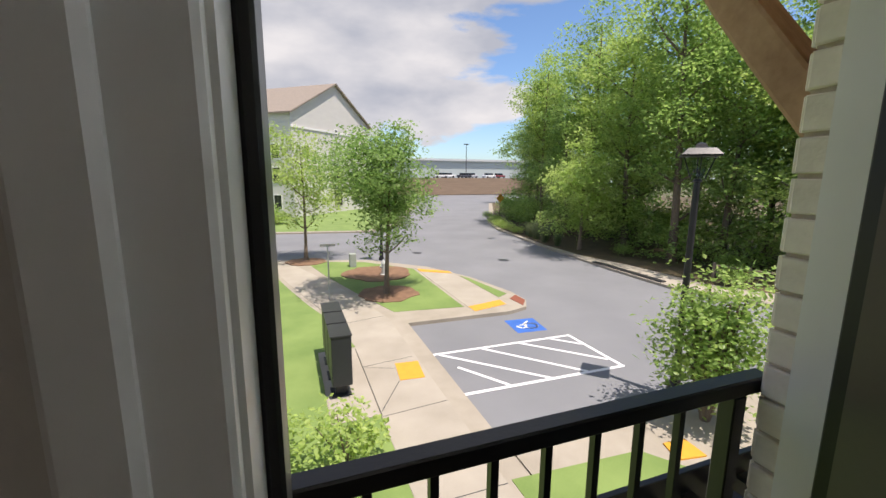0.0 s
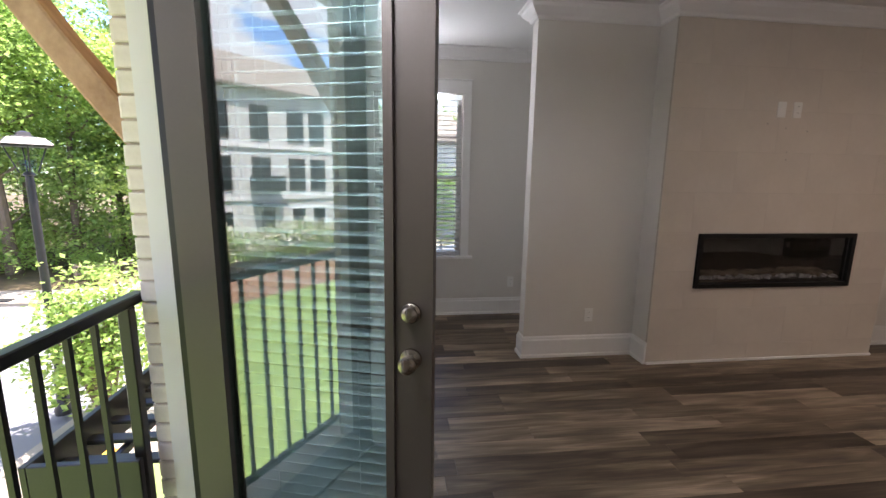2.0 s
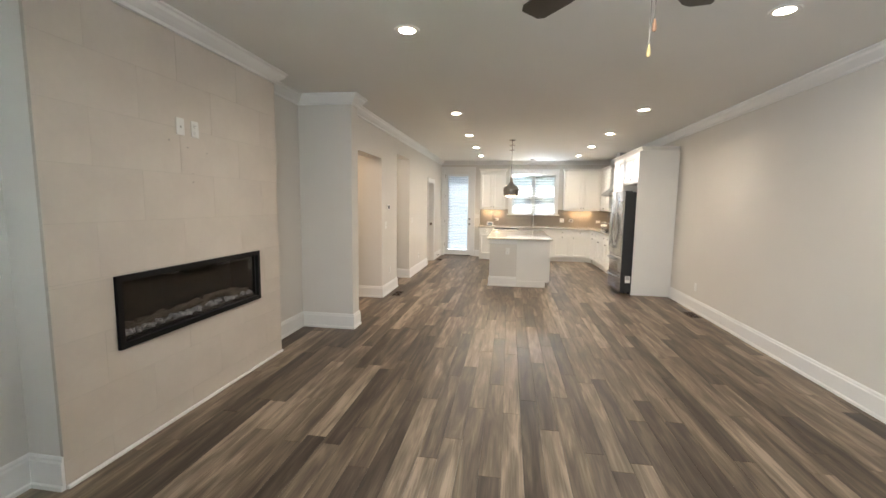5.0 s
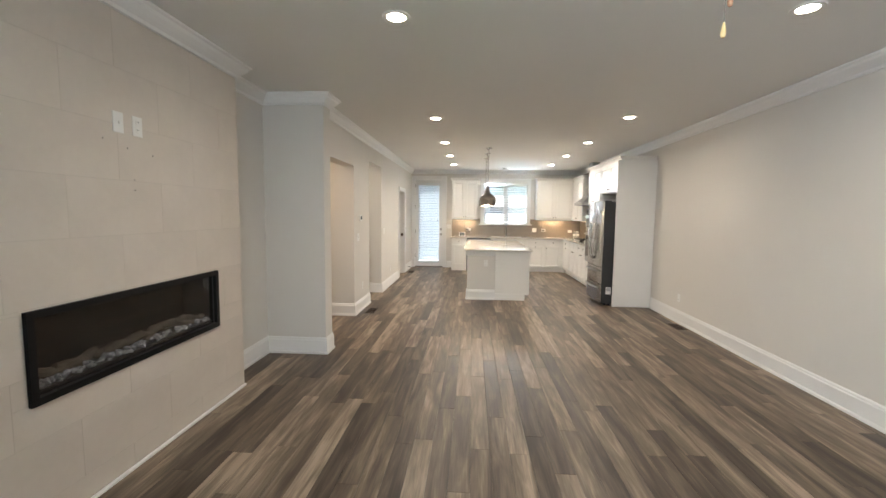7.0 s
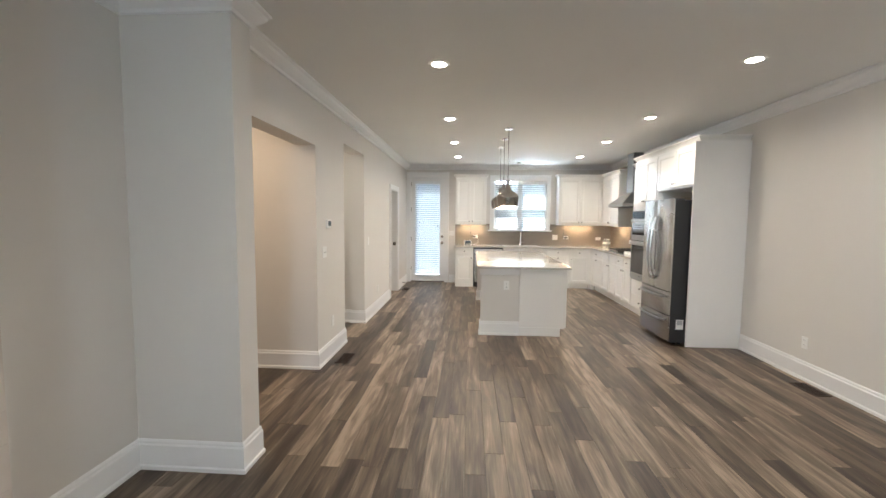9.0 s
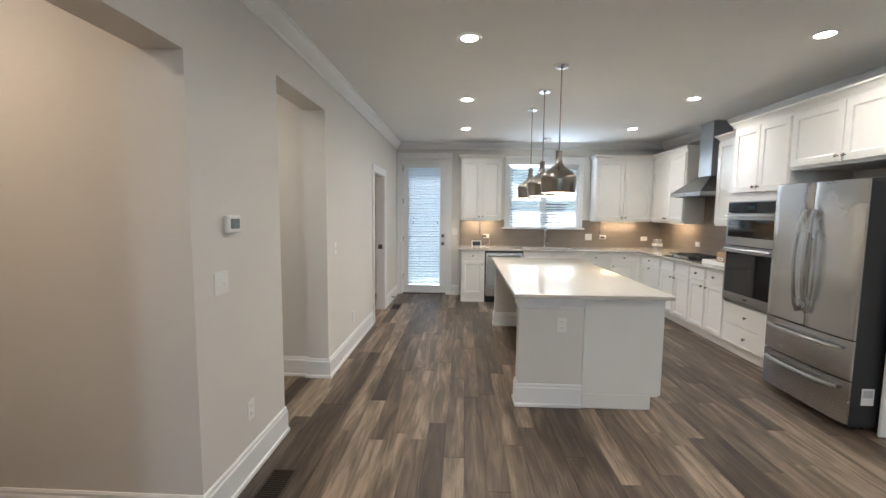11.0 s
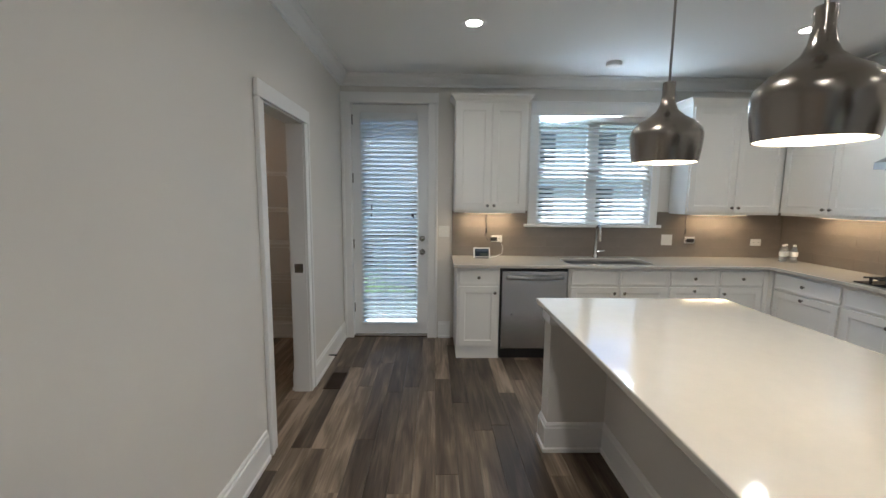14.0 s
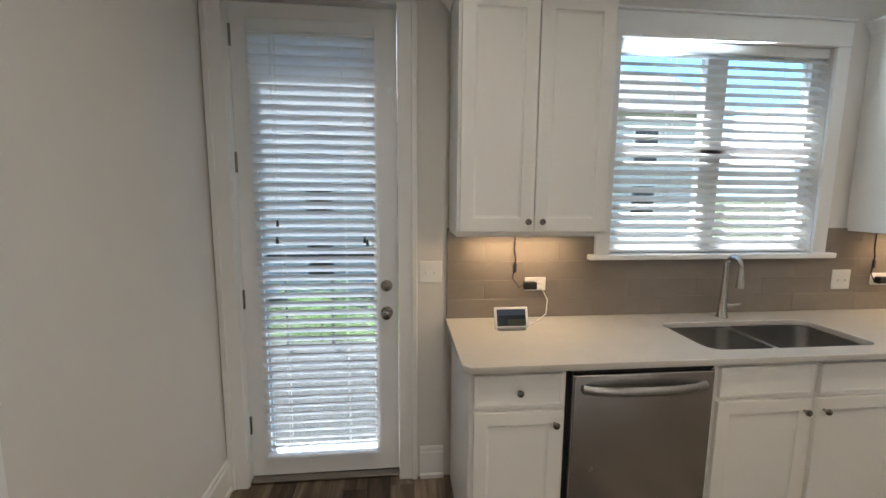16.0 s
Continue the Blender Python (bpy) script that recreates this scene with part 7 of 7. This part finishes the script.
def house(x, y, rz, w, d, eave, ridge, rows, label, gable_front=True, doors=(), belts=()):
    """A house whose front runs along local x from 0 to w, facing -y; ridge along y when the gable is in front."""
    hs = thing("townhouse", (0, 0, 0), label, "house")
    bm = bmesh.new()
    if gable_front:
        sec = [(0, 0), (w, 0), (w, eave), (w / 2, ridge), (0, eave)]
        f = [bm.verts.new((a, 0, b)) for a, b in sec]
        g = [bm.verts.new((a, d, b)) for a, b in sec]
    else:
        sec = [(0, 0), (d, 0), (d, eave), (d / 2, ridge), (0, eave)]
        f = [bm.verts.new((0, a, b)) for a, b in sec]
        g = [bm.verts.new((w, a, b)) for a, b in sec]
    bm.faces.new(f)
    bm.faces.new(g[::-1])
    for i in range(5):
        j = (i + 1) % 5
        bm.faces.new((f[i], g[i], g[j], f[j]))
    bmesh.ops.recalc_face_normals(bm, faces=bm.faces)
    part("wall", bm, STUCCO, hs)
    o = 0.4
    bm = bmesh.new()
    span, run_ = (w, d) if gable_front else (d, w)
    sl = (ridge - eave) / (span / 2)
    prof = [(-o, eave - o * sl + 0.02), (span / 2, ridge + 0.02), (span + o, eave - o * sl + 0.02), (span + o, eave - o * sl + 0.22), (span / 2, ridge + 0.24), (-o, eave - o * sl + 0.22)]
    A = [bm.verts.new((a, -o, b) if gable_front else (-o, a, b)) for a, b in prof]
    C = [bm.verts.new((a, run_ + o, b) if gable_front else (run_ + o, a, b)) for a, b in prof]
    for i in range(6):
        j = (i + 1) % 6
        bm.faces.new((A[i], C[i], C[j], A[j]))
    for q in ((0, 1, 4, 5), (1, 2, 3, 4)):
        bm.faces.new([A[i] for i in q])
        bm.faces.new([C[i] for i in q][::-1])
    bmesh.ops.recalc_face_normals(bm, faces=bm.faces)
    part("roof", bm, SHINGLE, hs)
    for face, u, z, ww, hh in rows:
        m = Matrix.Identity(4) if face == "front" else (Matrix.Translation((0, d, 0)) @ Matrix.Rotation(radians(-90), 4, "Z") if face == "left" else Matrix.Translation((w, 0, 0)) @ Matrix.Rotation(radians(90), 4, "Z"))
        bm = block(bmesh.new(), (u - 0.1, u + ww + 0.1, -0.07, 0.02, z - 0.1, z + hh + 0.12), [(u, u + ww, -9, 9, z, z + hh)])
        bmesh.ops.transform(bm, matrix=m, verts=bm.verts)
        wn_ = part("window", bm, BRONZE if hh > 1.9 else TRIM, hs)
        bm = B(u, u + ww, -0.03, 0.01, z, z + hh)
        bmesh.ops.transform(bm, matrix=m, verts=bm.verts)
        part("pane", bm, WPANE, wn_)
        bm = bmesh.new()
        cube(bm, u, u + ww, -0.05, -0.028, z + hh / 2 - 0.03, z + hh / 2 + 0.03)
        cube(bm, u + ww / 2 - 0.02, u + ww / 2 + 0.02, -0.045, -0.029, z, z + hh)
        bmesh.ops.transform(bm, matrix=m, verts=bm.verts)
        part("sash_bar", bm, BRONZE, wn_)
    for z in belts:
        part("belt_course", B(-0.06, w + 0.06, -0.10, 0.02, z, z + 0.22), TRIM, hs)
    for u in doors:
        dr = part("door", block(bmesh.new(), (u - 0.12, u + 1.12, -0.09, 0.02, 0.3, 2.75), [(u, u + 1.0, -9, 9, 0.3, 2.62)]), TRIM, hs)
        part("door_leaf", B(u, u + 1.0, -0.04, 0.015, 0.3, 2.62), BRONZE, dr)
        part("canopy", B(u - 0.45, u + 1.45, -1.1, 0.02, 2.95, 3.12), DARKGREY, hs)
        part("step", B(u - 0.4, u + 1.4, -1.2, 0.02, 0.0, 0.3), KERB, hs)
        part("balcony", block(bmesh.new(), (u - 0.5, u + 1.6, -0.75, 0.02, 3.95, 4.95), [(u - 0.46, u + 1.56, -0.71, 9, 4.05, 9)]), DARKGREY, hs)
    hs.matrix_basis = pose(x, y, GROUND, 0, 0, rz)
    return hs


rot = math.degrees(math.atan2(0.76, 0.65))
w1 = [("front", u, z, 1.1, 1.7) for u, z in ((8.6, 4.6), (13.0, 4.5))] + [("front", 2.2, 7.4, 0.9, 1.2), ("front", 12.6, 7.6, 0.7, 0.8), ("front", 8.8, 10.4, 0.5, 0.7), ("front", 8.3, 1.0, 1.6, 2.0), ("front", 13.2, 1.0, 1.4, 2.0)]
w1 += [("left", u, z, 1.1, 1.7) for z in (0.9, 4.2, 7.0) for u in (2.0, 6.0, 10.0, 14.0, 19.0)]
house(0.9, 53.0, rot, 17.9, 22.0, 12.3, 16.9, w1, "white painted three-storey brick house with a brown shingle roof", belts=(3.6, 10.6))
rows3 = [("front", 0.9 + k * 2.3 + (k % 3) * 0.3, z, 1.05, 1.95 if z > 4 else 1.85) for k in range(12) for z in (0.8, 4.1, 7.4) if not (z < 1 and k % 3 == 1)]
house(-35, 19.0, 12, 28, 11, 10.6, 13.6, rows3, "white rendered three-storey terrace with dark windows", gable_front=False, doors=(3.25, 10.15, 17.05, 23.95), belts=(3.35, 6.75))
house(35, 9.0, -90, 34, 11, 8.0, 10.8, [("front", 1.3 + k * 3.4, z, 1.2, 1.6) for k in range(9) for z in (0.9, 3.4, 5.8)], "pale grey townhouse terrace across the street", gable_front=False)
house(14, -32.0, 180, 30, 11, 9.5, 12.8, [("front", 1.3 + k * 3.4, z, 1.3, 1.7) for k in range(8) for z in (0.9, 3.9, 6.9)], "pale townhouse terrace behind the kitchen", gable_front=False)
fl = shrub(51, 1.1, 1.3, 900, 0.15, LEAF, "green hydrangea bush with cream blossom", stems=6)
rgf = np.random.default_rng(3)
vs, fs = leaves(rgf, [(0, 0, 0.95, 1.0, 1.0, 0.45)], 520, 0.17)
leafy("blossom", vs, fs, FLOWER, fl)
put(fl, [(-4.5 - 1.5 * i, 20.6 - 0.30 * i, 40 * i, 1.25 + 0.2 * (i % 3)) for i in range(15)])
slab("mulch", [(-28, 10.5), (-3.5, 14.0), (-3.2, 22.0), (-28, 17.6)], KB + 0.03, MULCH, "brown mulch bed before the terrace", "mulch", 0.05)
put(copy_thing(big3, pose(0, 0, 0)), [(27.0, -3.6, 0, 0.42), (26, -12, 80, 0.5)])
put(shrub(77, 1.6, 2.6, 2600, 0.13, LEAF_Y, "light green shrub behind the kitchen deck", stems=6), [(1.0, -21.5, 0, 1.0), (-1.6, -22, 40, 1.2), (-4.0, -23, 90, 1.1), (3.5, -22.5, 90, 1.0)])
dk = thing("deck_railing", (0, -15.3, 0.0), "dark metal railing of the deck behind the kitchen", "railing")
part("deck_board", B(-3.0, 3.0, -15.4, YB - 0.2, -0.25, -0.12), mat("dark_deck_boards", (0.07, 0.055, 0.045), 0.8, scale=2.5, bump=0.3, bscale=20, stretch=(1, 7, 1), rgb2=(0.14, 0.11, 0.09)), dk)
part("top_rail", B(-3.0, 3.0, -15.36, -15.30, 0.88, 0.93), BLACK, dk)
for i in range(13):
    part("baluster", B(-3.0 + i * 0.5 - 0.015, -3.0 + i * 0.5 + 0.015, -15.345, -15.315, -0.12, 0.88), BLACK, dk)

wl_ = structure("wall_retaining", B(20, 75, 108, 109, GROUND, GROUND + 4.6), mat("tan_block_wall", (0.28, 0.20, 0.14), 0.9, var=0.15, scale=1.0, bump=0.3, bscale=5, stretch=(0.3, 0.3, 3)), "tan block retaining wall at the road's end", "wall")
wh = thing("warehouse", (60, 165, GROUND), "long pale green-grey warehouse beyond the retaining wall", "warehouse")
part("wall", B(-5, 150, 160, 200, GROUND, GROUND + 11.2), mat("pale_green_panels", (0.42, 0.47, 0.46), 0.8, var=0.06, scale=0.05, bump=0.2, bscale=1), wh)
part("roof", B(-6, 151, 159, 201, GROUND + 11.2, GROUND + 12.0), mat("pale_roof", (0.5, 0.52, 0.52), 0.7), wh)
slab("parking_deck", [(15, 109), (90, 109), (90, 160), (-5, 160), (-5, 125)], 4.5, ASPHALT, "raised car park behind the wall", "car park", 1.0)


def car(x, y, rz, rgb):
    c = thing("parked_car", (0, 0, 0), "parked car on the far car park", "car", "parked cars")
    pm = mat("car_paint", rgb, 0.25, var=0.04, bump=0.0, coat=0.5)
    bm = B(-2.2, 2.2, -0.9, 0.9, 0.3, 0.95, 0.18, 3)
    part("body", bm, pm, c, smooth=True)
    bm = B(-1.3, 1.1, -0.78, 0.78, 0.9, 1.55, 0.2, 3)
    part("cabin", bm, WPANE, c, smooth=True)
    for a in (-1.4, 1.4):
        for b in (-0.85, 0.85):
            part("wheel", lathe(bmesh.new(), [(0.33, -0.1), (0.36, -0.06), (0.36, 0.06), (0.33, 0.1)], 14, (a, b, 0.36), "y"), BLACK, c)
    c.matrix_basis = pose(x, y, GROUND + 4.5, 0, 0, rz)


for i, (x, rgb) in enumerate(((41.5, (0.6, 0.6, 0.6)), (45.0, (0.7, 0.7, 0.7)), (49, (0.05, 0.05, 0.06)), (52.5, (0.4, 0.4, 0.42)), (57, (0.7, 0.7, 0.7)), (62, (0.2, 0.03, 0.03)))):
    car(x, 113 + (i % 2) * 3, 8 + i * 3, rgb)
lp = thing("light_mast", (57, 130, GROUND), "tall black light mast on the car park", "lamp post")
part("mast", lathe(bmesh.new(), [(0.15, GROUND + 4.4), (0.09, GROUND + 15.5)], 8, (57, 130, 0)), BLACK, lp)
part("head", B(56.2, 57.8, 129.7, 130.3, GROUND + 15.4, GROUND + 15.7), BLACK, lp)


# ---- pieces: floor planks ----
PW, PL, PT = 0.127, 1.22, 0.010
rp = random.Random(9)


def piece_box(x0, x1, y0, y1, z0, z1, c):
    """Vertices and faces of a flat piece whose upper edges are eased by c; its face looks along +z."""
    v = [(x0, y0, z0), (x1, y0, z0), (x1, y1, z0), (x0, y1, z0), (x0, y0, z1 - c), (x1, y0, z1 - c), (x1, y1, z1 - c), (x0, y1, z1 - c),
         (x0 + c, y0 + c, z1), (x1 - c, y0 + c, z1), (x1 - c, y1 - c, z1), (x0 + c, y1 - c, z1)]
    f = [(8, 9, 10, 11)]
    for a in (0, 4):
        for i in range(4):
            j = (i + 1) % 4
            f.append((a + i, a + j, a + 4 + j, a + 4 + i))
    return v, f


def piece_mesh(name, w, l, t, c, material):
    v, f = piece_box(-w / 2, w / 2, -l / 2, l / 2, -t, 0, c)
    me = bpy.data.meshes.new(name)
    me.from_pydata(v, [], f)
    me.materials.append(material)
    return me


full_plank = piece_mesh("plank", PW - 0.0008, PL - 0.0008, PT, 0.0012, PLANK)
rest_v, rest_f, made = [], [], 0
x = XR - 0.05
while x < 5.0:
    y = YF + 0.1 + rp.uniform(0, PL)
    while y > YB - 0.1:
        y0, y1 = y - PL, y
        a, b = max(y0, YB - 0.05), min(y1, YF + 0.10)
        if b - a > 0.03:
            if x < 2.3 and made < 300:
                me = full_plank if b - a > PL - 0.001 else piece_mesh("plank", PW - 0.0008, b - a - 0.0008, PT, 0.0012, PLANK)
                ob = new("plank", me)
                ob.parent = floor
                ob.location = (x + PW / 2, (a + b) / 2, 0)
                made += 1
            else:
                v, f = piece_box(x + 0.0004, x + PW - 0.0004, a + 0.0004, b - 0.0004, -PT, 0, 0.0012)
                n = len(rest_v)
                rest_v += v
                rest_f += [tuple(i + n for i in q) for q in f]
        y -= PL
    x += PW
me = bpy.data.meshes.new("side_room_planks")
me.from_pydata(rest_v, [], rest_f)
me.materials.append(PLANK)
ob = new("side_room_planks", me)
ob.parent = floor
tagged(ob, kind="stuff")

# ---- pieces: chimney tiles ----
chimney = bpy.data.objects["wall_chimney"]
structure("trim", B(2.405, 2.425, -4.5, -2.39, 0, 0.022, 0.004), TRIM, "thin white shoe moulding under the chimney tiles", "trim")
bed = structure("trim", block(bmesh.new(), (2.4262, 2.4448, -4.499, -2.391, 0.0, H - 0.001), [(0, 9, -4.13, -2.75, 0.65, 1.065)]), GROUT, "pale grout bed behind the chimney tiles", "grout")
TH, TW = 0.312, 0.63


def wall_tile(name, parent, u0, u1, z0, z1, t, c, material, m):
    """A tile in a wall plane: u runs along the wall; m turns (u, out, z) axes into the world."""
    v, f = piece_box(u0, u1, z0, z1, 0, t, c)
    me = bpy.data.meshes.new(name)
    me.from_pydata([(p[0] - (u0 + u1) / 2, p[1] - (z0 + z1) / 2, p[2]) for p in v], [], f)
    me.materials.append(material)
    ob = new(name, me)
    ob.parent = parent
    ob.matrix_basis = m @ Matrix.Translation(((u0 + u1) / 2, (z0 + z1) / 2, 0))
    return ob


def cut_rect(u0, u1, z0, z1, hole):
    """What is left of a rectangle beside a hole, as rectangles."""
    a, b, c, d = hole
    if u1 <= a or u0 >= b or z1 <= c or z0 >= d:
        return [(u0, u1, z0, z1)]
    out = []
    if z0 < c:
        out.append((u0, u1, z0, c))
    if z1 > d:
        out.append((u0, u1, d, z1))
    lo, hi = max(z0, c), min(z1, d)
    if u0 < a:
        out.append((u0, a, lo, hi))
    if u1 > b:
        out.append((b, u1, lo, hi))
    return out


# axes: u along -y, height up, face towards -x
MC = Matrix(((0, 0, -1, 2.4345), (-1, 0, 0, 0), (0, 1, 0, 0), (0, 0, 0, 1)))
row, z = 0, TILE_Z0 - TH
while z < H:
    u = 2.035 - (row % 2) * TW / 2
    while u < 4.5:
        a, b, c, d = max(u, 2.391), min(u + TW, 4.499), max(z, 0.023), min(z + TH, H - 0.002)
        if b - a > 0.02 and d - c > 0.02:
            for q in cut_rect(a, b, c, d, (2.745, 4.135, 0.647, 1.07)):
                if q[1] - q[0] > 0.008 and q[3] - q[2] > 0.008:
                    wall_tile("tile", chimney, q[0] + 0.0009, q[1] - 0.0009, q[2] + 0.0009, q[3] - 0.0009, 0.0095, 0.0004, TILE_FP, MC)
        u += TW
    z += TH
    row += 1

# ---- pieces: backsplash tiles ----
back_wall, right_wall = bpy.data.objects["wall_back"], bpy.data.objects["wall_right"]
structure("trim", block(bmesh.new(), (XR + 0.0108, 0.999, YB + 0.0002, YB + 0.0108, CT + 0.0005, 1.399), [(WIN[0] - 0.09, WIN[1] + 0.09, -20, 0, WIN[2] - 0.03, 9)]), GROUT_BS, "grout bed of the kitchen backsplash", "grout")
structure("trim", block(bmesh.new(), (XR + 0.0002, XR + 0.0108, YB + 0.0108, -10.013, CT + 0.0005, H - 0.131)), GROUT_BS, "grout bed of the kitchen backsplash", "grout")
BH, BW = 0.1025, 0.405
MB = Matrix(((-1, 0, 0, 0), (0, 0, 1, YB + 0.004), (0, 1, 0, 0), (0, 0, 0, 1)))
MR = Matrix(((0, 0, 1, XR + 0.004), (1, 0, 0, 0), (0, 1, 0, 0), (0, 0, 0, 1)))
for m, host, ua, ub, ztop, hole in ((MB, back_wall, -1.0, 2.577, 1.40, (-WIN[1] - 0.088, -WIN[0] + 0.088, WIN[2] - 0.032, 9.0)), (MR, right_wall, -12.838, -11.512, 1.40, (90, 91, 0, 1)), (MR, right_wall, -11.510, -10.757, H - 0.13, (90, 91, 0, 1)), (MR, right_wall, -10.755, -10.012, 1.40, (90, 91, 0, 1))):
    z, row = CT + 0.001, 0
    while z < ztop - 0.02:
        u = ua - (row % 2) * BW / 2 - (0.0 if m is MB else (ua + 12.838) % BW)
        while u < ub:
            a, b, d = max(u, ua), min(u + BW, ub), min(z + BH, ztop)
            if b - a > 0.012:
                for q in cut_rect(a, b, z, d, hole):
                    if q[1] - q[0] > 0.006 and q[3] - q[2] > 0.006:
                        wall_tile("tile", host, q[0] + 0.0009, q[1] - 0.0009, q[2] + 0.0009, q[3] - 0.0009, 0.008, 0.0008, TILE_BS, m)
            u += BW
        z += BH
        row += 1

# ---- pieces: bricks round the balcony door ----
bh, bl, bj = 0.067, 0.203, 0.010
MF = Matrix(((1, 0, 0, 0), (0, 0, 1, YO - 0.012), (0, 1, 0, 0), (0, 0, 0, 1)))
rb = random.Random(6)
for side, xa, xb in ((1, DOOR1 + 0.012, 1.55), (-1, -0.65, DOOR0 - 0.012)):
    z, row = -0.03, 0
    while z < 2.75:
        if side > 0:
            starts = [xa + (0 if row % 2 == 0 else -(bl + bj) / 2) + k * (bl + bj) for k in range(4)]
        else:
            starts = [xb - (0 if row % 2 == 0 else -(bl + bj) / 2) - (k + 1) * (bl + bj) + bj for k in range(4)]
        for s in starts:
            a, b = max(s, xa), min(s + bl, xb)
            if b - a > 0.03:
                wall_tile("brick", wall_brick, a, b, z, z + bh, 0.012 + rb.uniform(-0.001, 0.003), 0.003, BRICKW, MF)
        # reveal courses
        xr = DOOR1 + 0.010 if side > 0 else DOOR0 - 0.010
        mr = Matrix(((0, 0, -side, xr), (1, 0, 0, 0), (0, 1, 0, 0), (0, 0, 0, 1)))
        wall_tile("brick", wall_brick, YF + 0.272, YO - 0.0125, z, z + bh, 0.012 + rb.uniform(0, 0.003), 0.003, BRICKW, mr)
        z += bh + bj
        row += 1
